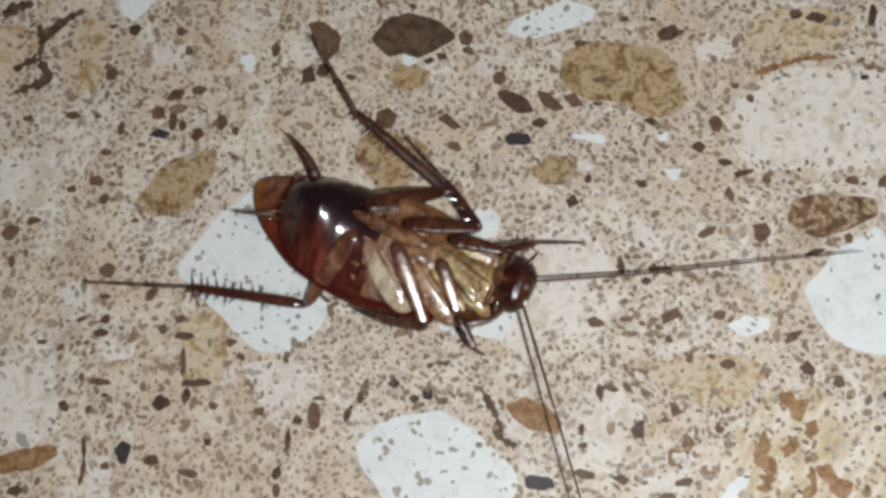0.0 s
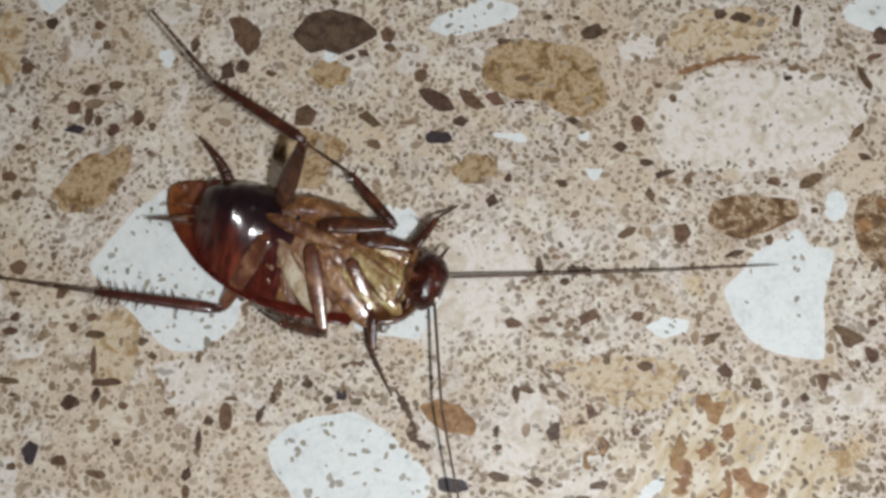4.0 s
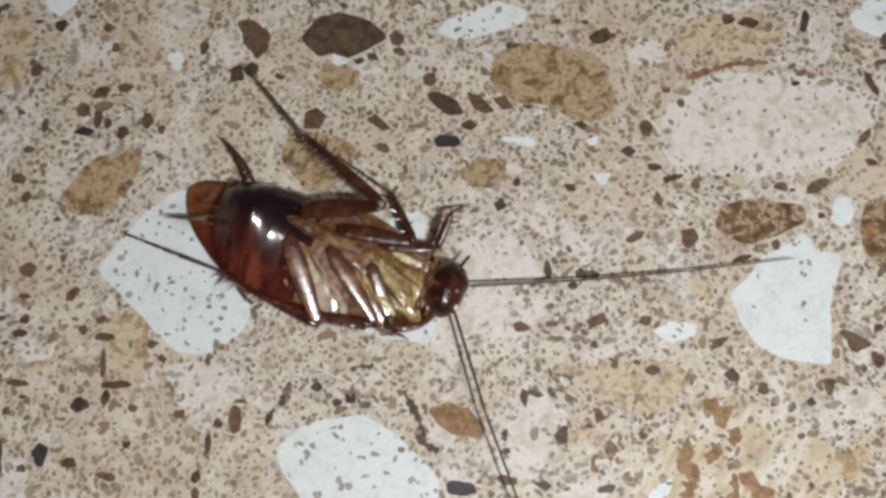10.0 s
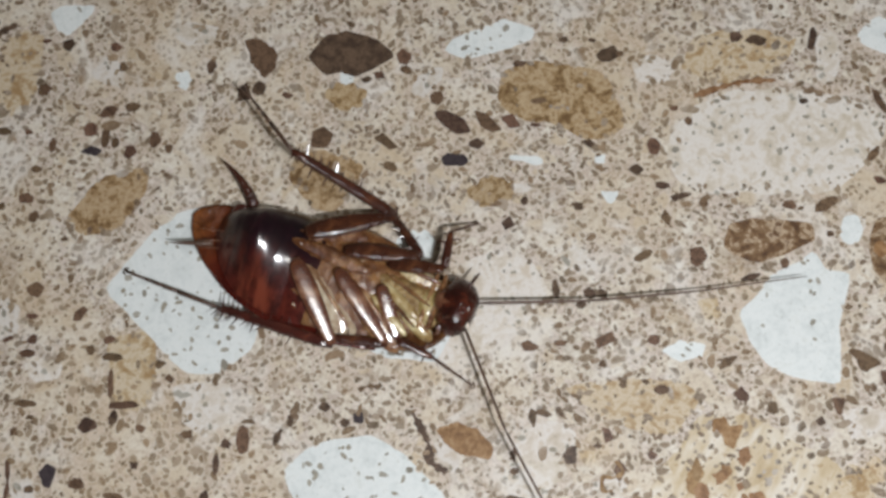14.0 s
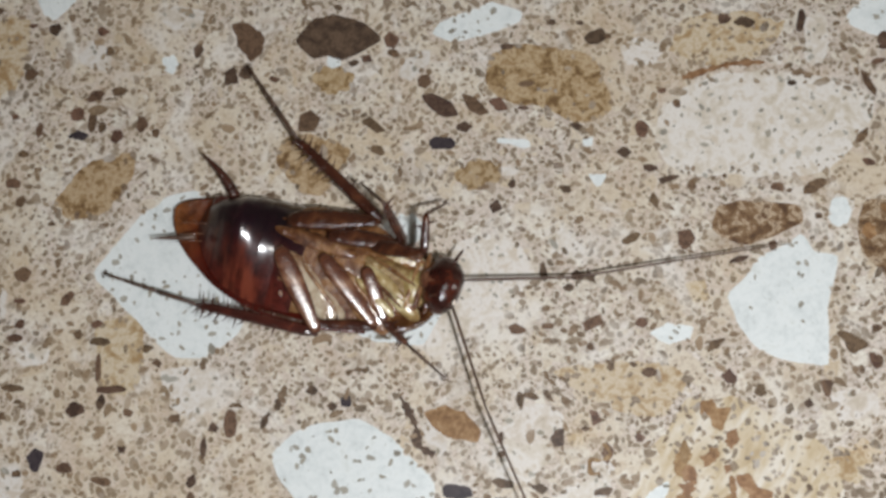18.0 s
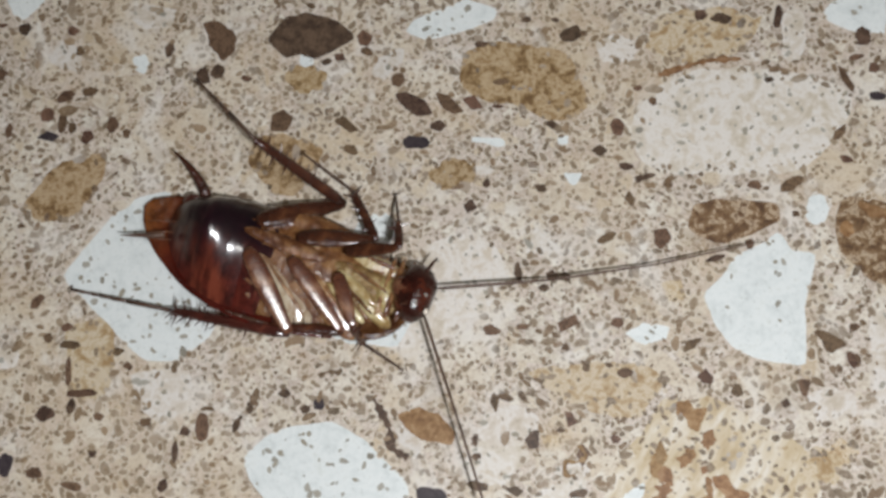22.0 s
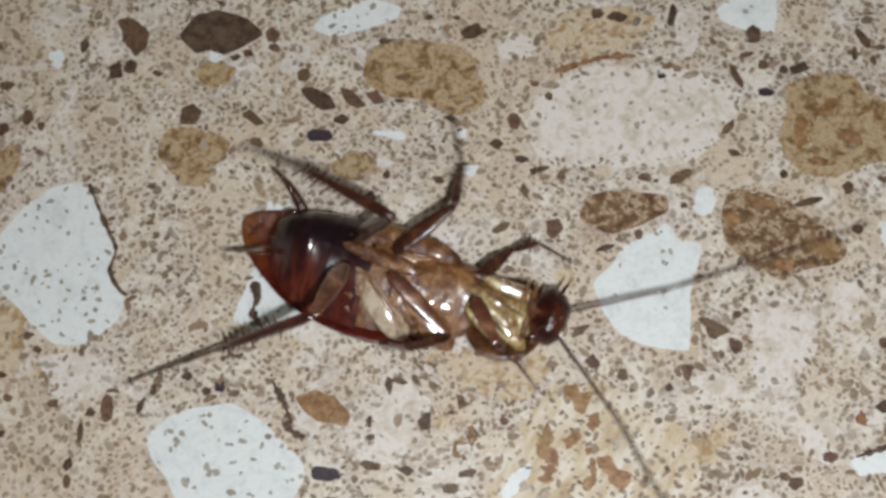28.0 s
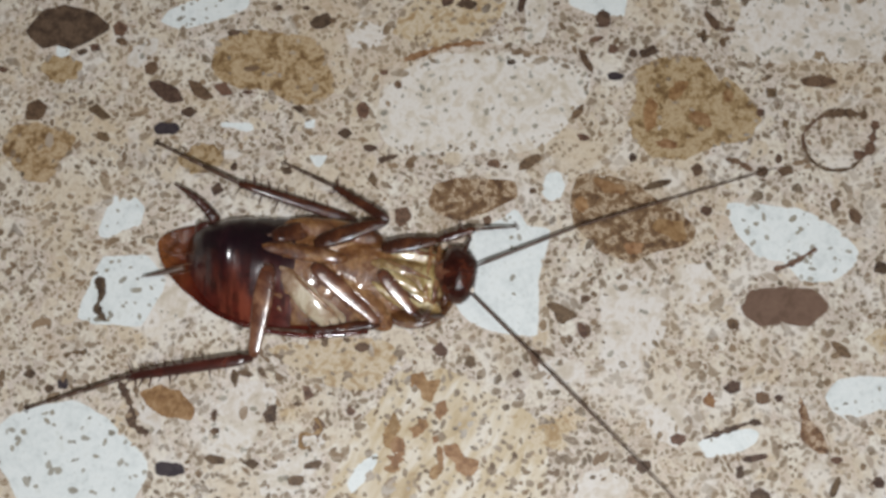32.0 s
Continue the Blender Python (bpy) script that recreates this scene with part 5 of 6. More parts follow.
def shell_strip(x0, x1, steps, around, grow0=1.0, grow1=1.0, bottom=0.9, ripple=0.0, bulge=0.0, steep=0.85):
    """A piece of the domed belly from x0 to x1, closed below."""
    bm = bmesh.new()
    rows = []
    for i in range(steps + 1):
        t = i / steps
        x = x0 + (x1 - x0) * t
        g = grow0 + (grow1 - grow0) * t + bulge * math.sin(math.pi * t)
        hw, zt = belly_width(x) * g, bottom + (belly_top(x) - bottom) * g
        row = []
        for j in range(around + 1):
            a = math.pi * j / around
            ca, sa = math.cos(a), max(0.0, math.sin(a))
            y = hw * (1.1 if ca > 0 else 1.0) * math.copysign(abs(ca) ** 0.8, ca) + bend(x)
            y += SKEW * sa * sa
            z = bottom + (zt - bottom) * max(0.0, 1 - abs(ca) ** 1.7) ** steep + ripple * noise.noise((x * 1.3, y * 1.3, 1.0)) + 0.22 * noise.noise((x * 0.3, y * 0.3, 4.0))
            row.append(bm.verts.new((x + 0.35 * (1 - sa) * (-1), y, z)))
        rows.append(row)
    for r, s in zip(rows, rows[1:]):
        for j in range(around):
            bm.faces.new((r[j], r[j + 1], s[j + 1], s[j]))
    # the closing faces have corners of their own, so that the dome stays smooth to its edge
    for row in (rows[0], rows[-1]):
        bm.faces.new([bm.verts.new(v.co) for v in row])
    for r, s in zip(rows, rows[1:]):
        bm.faces.new([bm.verts.new(v.co) for v in (r[0], s[0], s[-1], r[-1])])
    return bm


# belly plates from the tail forward
edges = [-14.1, -12.7, -11.2, -9.4, -7.5, -5.5, -3.3, -0.6]
for i in range(7):
    part("belly_plate", shell_strip(edges[i], edges[i + 1] + 0.4, 7, 36, 1.03, 0.982, 1.5, bulge=0.014, steep=1.12), BELLY, roach, "glossy dark brown belly plate")
part("thorax", shell_strip(-3.0, 13.2, 26, 26, 1.0, 0.9, 0.9, 0.3), THORAX, roach, "brown soft thorax")


def plate(outline, thick, cup, material, name, label, z0=0.4, parent=roach, shift=0.0):
    """A thin curved plate: outline gives its half width along x, cup how far the rim rises."""
    bm = bmesh.new()
    xs, cols = [p[0] for p in outline], 12
    top, low = [], []
    for x, y0, y1 in outline:
        rt, rl = [], []
        for j in range(cols + 1):
            y = y0 + (y1 - y0) * j / cols
            z = z0 + cup * (y / 7.2) ** 2 + 0.6 * (max(0.0, -x - 12) / 6) ** 2
            rt.append(bm.verts.new((x - shift, y + bend(x), z + thick)))
            rl.append(bm.verts.new((x - shift, y + bend(x), z)))
        top.append(rt)
        low.append(rl)
    for i in range(len(xs) - 1):
        for j in range(cols):
            bm.faces.new((top[i][j], top[i + 1][j], top[i + 1][j + 1], top[i][j + 1]))
            bm.faces.new((low[i][j], low[i][j + 1], low[i + 1][j + 1], low[i + 1][j]))
        for j in (0, cols):
            bm.faces.new((top[i][j], low[i][j], low[i + 1][j], top[i + 1][j]))
    for i in (0, -1):
        for j in range(cols):
            bm.faces.new((top[i][j], top[i][j + 1], low[i][j + 1], low[i][j]))
    return part(name, bm, material, parent, label)


def wing_outline(side):
    rows = []
    for i in range(25):
        x = -18.3 + 27.5 * (i / 24) ** 1.7
        n = (x + 18.3) / 27.5
        hw = (6.3 + 0.7 * max(0.0, 1 - n * 2.5) if side > 0 else 7.8) * max(0.0, 1 - (1 - min(1, n * 1.35)) ** 2.2) ** 0.56 * (1 - 0.5 * max(0, n - 0.75))
        rows.append((x, -0.5 * side * min(1, hw), max(0.1, hw) * side))
    return rows


plate(wing_outline(1), 0.3, 1.7, WING, "wing", "translucent amber-brown wing", 0.35)
plate(wing_outline(-1), 0.3, 1.7, WING, "wing", "translucent amber-brown wing", 0.05)
def lobe(p0, p1, width, height, taper=0.55, seg=14, keel=0.0):
    """A plump drop-shaped body from p0 (thick) to p1 (thin)."""
    bm = bmesh.new()
    p0, p1 = Vector(p0), Vector(p1)
    d = p1 - p0
    length = d.length
    turn = d.to_track_quat("X", "Z").to_matrix().to_4x4()
    bmesh.ops.create_uvsphere(bm, u_segments=seg, v_segments=12, radius=1.0, matrix=Matrix.Rotation(math.pi / 2, 4, "Y"))
    for v in bm.verts:
        t = (v.co.x + 1) / 2
        k = 1 - (1 - taper) * t
        ridge = 1 + keel * (0.55 - abs(v.co.y + 0.35)) + 0.1 * noise.noise(v.co * 2.6 + p0)
        v.co = Vector(((v.co.x * 0.56 + 0.5) * length, v.co.y * width / 2 * k, v.co.z * height / 2 * k * ridge))
    for v in bm.verts:
        v.co += Vector((0, 0.12, 0.16)) * min(1.0, width) * noise.noise(v.co * 0.8 + p0)
    bmesh.ops.transform(bm, matrix=Matrix.Translation(p0) @ turn, verts=bm.verts)
    return bm


HIPS = {"hu": (-3.2, 2.4, 5.7), "hl": (-3.2, -1.2, 5.7), "mu": (2.0, 1.8, 5.4), "ml": (2.0, -0.8, 5.4), "fu": (7.0, 1.9, 4.9), "fl": (7.0, -0.9, 4.9)}
ROOTS = {"hu": (4.2, 4.4, 3.7), "hl": (4.2, -7.0, 2.7), "mu": (9.4, 3.2, 3.6), "ml": (10.0, -6.7, 2.6), "fu": (14.0, 1.2, 3.6), "fl": (12.8, -4.6, 3.0)}
WIDE = {"h": 4.9, "m": 4.4, "f": 2.7}
FRONT = 15.7         # where the head and the front of the chest hang on the body


def coxa_pieces(k, parent, shift):
    """One coxa with its brown rim and its raised edge."""
    r, h = Vector(ROOTS[k]) - Vector((shift, 0, 0)), Vector(HIPS[k]) - Vector((shift, 0, 0))
    lower = k[1] == "l"
    down = Vector((1.5, -0.2, -1.1)) if lower else Vector((0.6, 0.2, -1.0))
    r, h = r + down, h + down
    part("coxa", lobe(r, h, WIDE[k[0]], 1.6, 0.62, 18, 0.35), YELLOW if k[0] == "f" else COXA_PALE if k == "hl" else COXA if lower or k == "mu" else COXA_BROWN, parent, "pale yellow-olive front coxa" if k[0] == "f" else "glossy tan coxa with pale middle" if lower else "glossy amber-brown coxa")
    s = Vector((-2.0, 0.15 if not lower else -0.15, -0.1))
    part("coxa_rim", lobe(r + s, h + s * 0.9, 0.9, 1.1, 0.7), COXA_BROWN, parent, "brown coxa rim")
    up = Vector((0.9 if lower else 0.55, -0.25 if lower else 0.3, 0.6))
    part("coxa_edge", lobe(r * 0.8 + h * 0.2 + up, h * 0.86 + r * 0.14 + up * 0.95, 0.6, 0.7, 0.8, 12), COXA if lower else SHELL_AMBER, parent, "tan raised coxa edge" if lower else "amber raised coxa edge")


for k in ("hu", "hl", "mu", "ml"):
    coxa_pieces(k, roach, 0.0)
part("side_plate", lobe((9.6, 3.6, 3.3), (-1.6, 4.6, 3.9), 3.6, 2.4, 0.95, 16), THORAX, roach, "dark brown side plate of the thorax")
part("breast_plate", lobe((5.6, 0.4, 4.6), (-4.2, 1.3, 5.0), 2.6, 1.4, 0.7), COXA_BROWN, roach, "amber breast plate")

# tail feelers
def cercus(base, mid, tip, r0):
    """A tapered, ringed tail feeler, bent at its middle."""
    bm = bmesh.new()
    a, m, e = Vector(base), Vector(mid), Vector(tip)
    rows, around, steps = [], 10, 15
    for i in range(steps + 1):
        t = i / steps
        p = a * (1 - t) ** 2 + m * 2 * t * (1 - t) + e * t * t
        d = ((m - a) * (1 - t) + (e - m) * t).normalized()
        side = d.cross(Vector((0, 0, 1))).normalized()
        up = side.cross(d)
        r = r0 * (1 - 0.85 * t ** 1.5) * (1.06 if i % 2 else 0.92)
        rows.append([bm.verts.new(p + side * r * math.cos(2 * math.pi * j / around) + up * 0.7 * r * math.sin(2 * math.pi * j / around)) for j in range(around)])
    for p, q in zip(rows, rows[1:]):
        for j in range(around):
            bm.faces.new((p[j], p[(j + 1) % around], q[(j + 1) % around], q[j]))
    bm.faces.new(rows[0])
    bm.faces.new(rows[-1])
    return bm


part("cercus", cercus((-11.0, 5.0, 2.4), (-13.0, 7.6, 3.4), (-16.4, 9.0, 4.2), 0.72), LEG_BROWN, roach, "dark pointed tail feeler")
part("cercus", cercus((-14.2, -1.2, 2.4), (-16.4, -2.2, 2.8), (-19.4, -2.8, 2.4), 0.42), FEELER, roach, "dark pointed tail feeler")

for y0, y1, z in ((-1.7, -3.1, 2.6), (-0.8, -2.2, 2.9), (0.5, -0.6, 3.1)):
    d = Vector((-3.0, (y1 - y0) * 0.6, 0.1))
    bm = bmesh.new()
    bmesh.ops.create_cone(bm, cap_ends=True, segments=6, radius1=0.08, radius2=0.03, depth=d.length, matrix=Matrix.Translation(Vector((-13.2, y0, z)) + d / 2) @ d.to_track_quat("Z", "Y").to_matrix().to_4x4())
    part("bristle", bm, LEG_TAN, roach, "fine pale tail bristle")
part("tail_plate", lobe((-13.4, 3.4, 2.4), (-11.8, 4.4, 3.2), 1.4, 0.9, 0.9, 12), LEG_DARK, roach, "glossy dark plate at the tail")

# head: its origin lies at the neck
skull = lobe((3.0, -0.4, 3.6), (-1.4, -0.4, 3.2), 7.9, 4.8, 0.9, 24)
for v in skull.verts:
    v.co += v.normal * 0.3 * noise.noise(v.co * 0.55)
head = part("head", skull, HEAD, roach, "dark red-brown glossy head")
shield = []
for i in range(17):
    a = math.pi * i / 16
    shield.append((11.6 - 5.0 * math.cos(a), -6.0 * math.sin(a) ** 0.8 - 0.05, 4.9 * math.sin(a) ** 0.8 + 0.05))
plate(shield, 0.5, 1.2, SHIELD, "neck_shield", "translucent tan-brown neck shield", 0.5, head, FRONT)
part("breast_plate", lobe((12.8 - FRONT, -0.4, 3.2), (6.2 - FRONT, 0.3, 4.0), 3.0, 1.5, 0.6), OLIVE, head, "yellow-olive breast plate")
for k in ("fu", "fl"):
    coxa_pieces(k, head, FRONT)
for y in (-2.4, 1.7):
    bm = bmesh.new()
    bmesh.ops.create_uvsphere(bm, u_segments=14, v_segments=10, radius=1.0, matrix=Matrix.Translation((1.4, y * 1.2 + 0.1, 3.5)) @ Matrix.Diagonal((1.2, 0.6, 1.3, 1)))
    part("eye", bm, EYE, head, "black eye")
part("face_plate", lobe((2.8, -0.3, 4.9), (0.6, -0.4, 5.2), 2.2, 0.8, 0.8, 12), HEAD, head, "dark red-brown face plate")
for x, w, m in ((-0.6, 1.3, LEG_TAN), (-1.9, 1.2, COXA_BROWN), (-3.0, 1.0, COXA)):
    part("collar_fold", lobe((x, -3.9, 2.9), (x + 0.3, 3.2, 3.1), w, 2.2, 0.9, 12), m, head, "ridged brown and tan collar fold")
part("mouth", lobe((0.4, -0.4, 4.7), (-2.0, -0.4, 4.0), 3.6, 1.6, 0.8), LEG_TAN, head, "amber mouth parts")
for y, tip in ((-1.8, (-0.2, -3.0, 6.0)), (1.0, (2.2, 4.0, 5.0))):
    part("palp", lobe((1.0, y, 4.6), tip, 0.6, 0.6, 0.8, 8), LEG, head, "thin jointed palp")
for p0, p1, wide, skin, word in (
    ((12.4, -3.3, 3.7), (7.2, -0.6, 4.7), 1.5, YELLOW, "cream breast fold"),
    ((11.4, -5.4, 3.1), (6.4, -2.4, 4.3), 1.4, YELLOW, "cream breast fold"),
    ((12.2, -4.3, 3.5), (7.6, -1.6, 4.5), 0.5, COXA_BROWN, "brown seam of the breast"),
    ((13.2, -1.4, 3.9), (7.6, 0.5, 4.9), 0.55, COXA_BROWN, "brown seam of the breast"),
):
    part("breast_fold", lobe((p0[0] - FRONT, p0[1], p0[2]), (p1[0] - FRONT, p1[1], p1[2]), wide, 1.1, 0.75, 14), skin, head, word)
part("throat", lobe((13.5 - FRONT, -3.0, 2.8), (12.6 - FRONT, 0.6, 3.3), 3.2, 2.0, 0.85, 14), THROAT, head, "yellow-green throat skin")
for x, y in ((1.4, -2.7), (2.5, -2.1)):
    part("antenna_socket", lobe((x, y, 4.3), (x + 0.3, y - 0.7, 4.2), 0.75, 0.7, 0.9, 10), COXA_EDGE, head, "small pale antenna socket")
part("neck", lobe((0.2, -0.7, 2.1), (-9.6, -0.8, 2.3), 6.4, 2.8, 1.2), OLIVE, head, "pale yellow neck skin")


def limb(name, length, r0, r1, material, flat=1.0, swell=0.0, rings=9, around=9, low=1.0, power=1.0):
    """A leg segment along +x from its joint."""
    bm = bmesh.new()
    rows = []
    for i in range(rings + 1):
        t = i / rings
        r = r0 + (r1 - r0) * t + swell * math.sin(math.pi * min(1, t * 1.15)) * (1 - 0.4 * t)
        if i in (0, rings):
            r *= 0.6
        rows.append([bm.verts.new((length * t, r * flat * math.copysign(abs(math.cos(2 * math.pi * j / around)) ** power, math.cos(2 * math.pi * j / around)), r * low * math.copysign(abs(math.sin(2 * math.pi * j / around)) ** power, math.sin(2 * math.pi * j / around)))) for j in range(around)])
    for a, b in zip(rows, rows[1:]):
        for j in range(around):
            bm.faces.new((a[j], a[(j + 1) % around], b[(j + 1) % around], b[j]))
    bm.faces.new(rows[0])
    bm.faces.new(rows[-1])
    return part(name, bm, material, roach)


def tarsus(name, length, material, thick):
    """The jointed foot with its two claws, along +x."""
    bm = bmesh.new()
    x = 0.0
    for k, share in enumerate((0.42, 0.16, 0.12, 0.08, 0.22)):
        l = length * share
        r = thick * (1 - 0.09 * k)
        bmesh.ops.create_cone(bm, cap_ends=True, segments=8, radius1=r * 0.8, radius2=r, depth=l, matrix=Matrix.Translation((x + l / 2, 0, 0)) @ Matrix.Rotation(math.pi / 2, 4, "Y"))
        x += l
    for s in (-1, 1):
        bmesh.ops.create_cone(bm, cap_ends=True, segments=6, radius1=thick * 0.45, radius2=0.02, depth=0.8, matrix=Matrix.Translation((x + 0.25, s * 0.22, -0.1)) @ Matrix.Rotation(math.pi / 2 + 0.3, 4, "Y") @ Matrix.Rotation(s * 0.6, 4, "X"))
    return part(name, bm, material, roach)


def spine_mesh(length):
    bm = bmesh.new()
    bmesh.ops.create_cone(bm, cap_ends=True, segments=6, radius1=0.19, radius2=0.03, depth=length, matrix=Matrix.Translation((0, 0, length / 2)))
    bmesh.ops.scale(bm, vec=(MM, MM, MM), verts=bm.verts)
    me = bpy.data.meshes.new("spine")
    bm.to_mesh(me)
    bm.free()
    me.materials.append(LEG_DARK)
    return me


SPINE = {1.6: spine_mesh(1.8), 1.2: spine_mesh(1.3)}
SIZES = {"h": (11.5, 15.5, 13.0), "m": (9.5, 9.0, 8.0), "f": (7.0, 4.8, 6.2), "ml": (11.0, 9.0, 8.0)}
WORD = {"h": "hind", "m": "middle", "f": "front"}
LEG_CHAINS = {}
for k in HIPS:
    lf, lt, la = SIZES.get(k, SIZES[k[0]])
    big = {"h": 1.0, "m": 0.85, "f": 0.75}[k[0]]
    femur = limb(WORD[k[0]] + "_femur", lf, 0.8 * big, 0.66 * big, LEG_TAN if k[1] == "l" else LEG, 1.1, (0.5 if k == "hu" else 0.45 if k[0] == "h" else 0.5) * big, 12, 20, 0.5, 0.62)
    tibia = limb(WORD[k[0]] + "_tibia", lt, 0.76 * big, 0.6 * big, LEG_DARK if k == "hl" else LEG_BROWN, 0.9, 0.12, 9, 14, 0.6, 0.75)
    foot = tarsus(WORD[k[0]] + "_tarsus", la, FEELER, 0.3 * big)
    count = {"h": 26, "m": 12, "f": 6}[k[0]]
    for i in range(count):
        sp = new("spine", SPINE[1.6 if k[0] == "h" else 1.2])
        sp.parent = tibia
        side = (1, -1, 1, 1, -1)[i % 5]
        sp.matrix_basis = pose(lt * (0.2 + 0.8 * (i / count) ** 0.8) * MM, side * 0.3 * MM, 0.1 * MM, (-64, 62, -20, -80, 78)[i % 5] + rnd.uniform(-12, 12), rnd.uniform(40, 64), 0) @ Matrix.Scale(rnd.uniform(0.45, 1.0), 4)
    tagged(femur, "flattened tan-brown femur")
    tagged(tibia, "red-brown tibia with rows of spines")
    tagged(foot, "thin dark jointed foot")
    LEG_CHAINS[k] = (femur, tibia, foot)

FEELER_CHAINS = {}
for k in ("au", "al"):
    pieces = []
    for i, (r0, r1) in enumerate(((0.21, 0.17), (0.17, 0.13), (0.13, 0.07))):
        pieces.append(tagged(limb("antenna", 13.6, r0, r1, FEELER, 1.0, 0.0, 12, 7), "thread-thin brown antenna"))
    FEELER_CHAINS[k] = pieces

# ---------------------------------------------------------------- movement
# seconds, place in millimetres, roll, heading, how far the neck is stretched
BODY_ROWS = [
    (0, -11.38, 37.16, 0.34, -6, -19.3, 0.9),
    (1, -11.23, 36.42, 0.34, -6, -17.1, 0.5),
    (2, -11.33, 36.94, 0.34, -6, -17.8, 0.2),
    (3, -11.07, 37.17, 0.34, -6, -17.8, 0.0),
    (4, -11.34, 36.66, 0.34, -6, -17.1, 0.1),
    (4.5, -12.37, 36.71, 0.36, -6, -22.7, 0.9),
    (6.5, -11.15, 36.52, 0.40, -7, -25.9, -0.0),
    (7, -10.31, 35.69, 0.41, -7, -15.2, 1.2),
    (8, -10.23, 35.36, 0.44, -8, -17.3, 0.3),
    (9, -10.21, 35.68, 0.46, -8, -17.9, 0.6),
    (10, -10.24, 36.57, 0.46, -8, -18.7, 0.4),
    (11, -10.01, 36.82, 0.46, -8, -17.7, -0.1),
    (12, -10.03, 36.76, 0.46, -8, -18.7, 0.1),
    (13, -10.35, 36.25, 0.46, -8, -17.8, 0.8),
    (16, -10.24, 36.58, 0.46, -8, -16.7, 0.2),
    (17, -10.25, 35.73, 0.46, -8, -15.8, 0.1),
    (18, -10.58, 35.97, 0.46, -8, -13.7, 0.5),
    (19, -10.55, 36.12, 0.46, -8, -16.0, 0.5),
    (20, -10.25, 36.25, 0.46, -8, -14.6, 0.1),
    (21, -10.40, 36.11, 0.46, -8, -13.6, 0.1),
    (22, -10.91, 35.87, 0.46, -8, -15.9, 0.9),
    (23, -11.19, 34.43, 0.00, 0, -19.4, 3.0),
    (23.5, -10.87, 34.52, 0.08, -1, -13.4, 1.0),
    (24, -9.86, 35.41, 0.15, -3, -8.2, 2.4),
    (24.5, -10.06, 36.21, 0.23, -4, -1.8, 1.9),
    (26.5, -1.16, 25.44, 0.82, 14, 71.1, 6.0),
    (26.6, 2.00, 22.22, 0.87, 15, 68.5, 6.0),
    (26.7, 4.86, 21.75, 0.91, 16, 42.2, 5.5),
    (26.8, 5.12, 22.30, 0.95, 17, 31.2, 5.3),
    (26.9, 10.75, 25.52, 1.00, 18, 77.0, 6.0),
    (27, 5.28, 30.82, 1.04, 18, 69.3, 3.4),
    (27.1, 5.93, 31.02, 1.09, 19, 79.1, 4.5),
    (27.2, 3.92, 32.37, 1.13, 20, 81.3, 6.0),
    (27.3, 3.79, 33.14, 0.46, -8, 22.7, 6.0),
    (27.4, 6.28, 32.01, 1.39, -25, 12.7, 4.8),
    (27.5, 9.75, 36.19, 2.21, -42, 10.4, 2.3),
    (27.6, 13.82, 32.51, 1.45, -26, -1.9, 4.6),
    (27.7, 11.97, 34.52, 0.57, -10, -3.3, 6.0),
    (27.8, 13.04, 31.67, 0.50, -9, -7.3, 5.6),
    (28, 13.50, 32.59, 0.34, -6, -15.5, 6.0),
    (28.2, 15.80, 30.97, 0.37, -6, -21.7, 5.1),
    (28.5, 18.16, 29.04, 0.40, -7, -18.2, 1.5),
    (29, 19.97, 30.89, 0.46, -8, -31.0, -0.8),
    (29.5, 18.05, 33.66, 0.46, -8, -31.1, -0.0),
    (30, 19.40, 32.13, 0.46, -8, -22.8, -0.8),
    (30.5, 23.22, 31.98, 0.40, -7, -8.3, 2.0),
    (31, 23.61, 33.60, 0.34, -6, -7.5, 2.5),
    (31.5, 23.71, 32.58, 0.29, -5, -4.8, 0.8),
    (32, 23.53, 31.97, 0.23, -4, -5.0, 3.2),
]


def eased(rows, t):
    """Values between rows (seconds, then values), gliding through them without overshoot."""
    ts = [r[0] for r in rows]
    if t <= ts[0]:
        return rows[0][1:]
    if t >= ts[-1]:
        return rows[-1][1:]
    i = max(j for j, q in enumerate(ts) if q <= t)
    u = (t - ts[i]) / (ts[i + 1] - ts[i])
    u = u * u * (3 - 2 * u) * 0.6 + u * 0.4
    return tuple(a + (b - a) * u for a, b in zip(rows[i][1:], rows[i + 1][1:]))


def way(azimuth, lift):
    a, e = radians(azimuth), radians(lift)
    return Vector((math.cos(a) * math.cos(e), math.sin(a) * math.cos(e), math.sin(e)))


def swing(pieces, lengths, root, *tables):
    """Key a chain of rigid pieces, each hung on the end of the one before, by the bearing and lift of each."""
    stamps = sorted({round(0.2 * i, 1) for i in range(161)} | {r[0] for r in tables[0]})
    rows = [[] for _ in pieces]
    for t in stamps:
        at = Vector(root(t))
        for i, table in enumerate(tables):
            azimuth, lift = eased(table, t)
            rows[i].append((t, pose(at.x * MM, at.y * MM, at.z * MM, 0, -lift, azimuth)))
            at = at + way(azimuth, lift) * lengths[i]
    for piece, r in zip(pieces, rows):
        walk(piece, r)


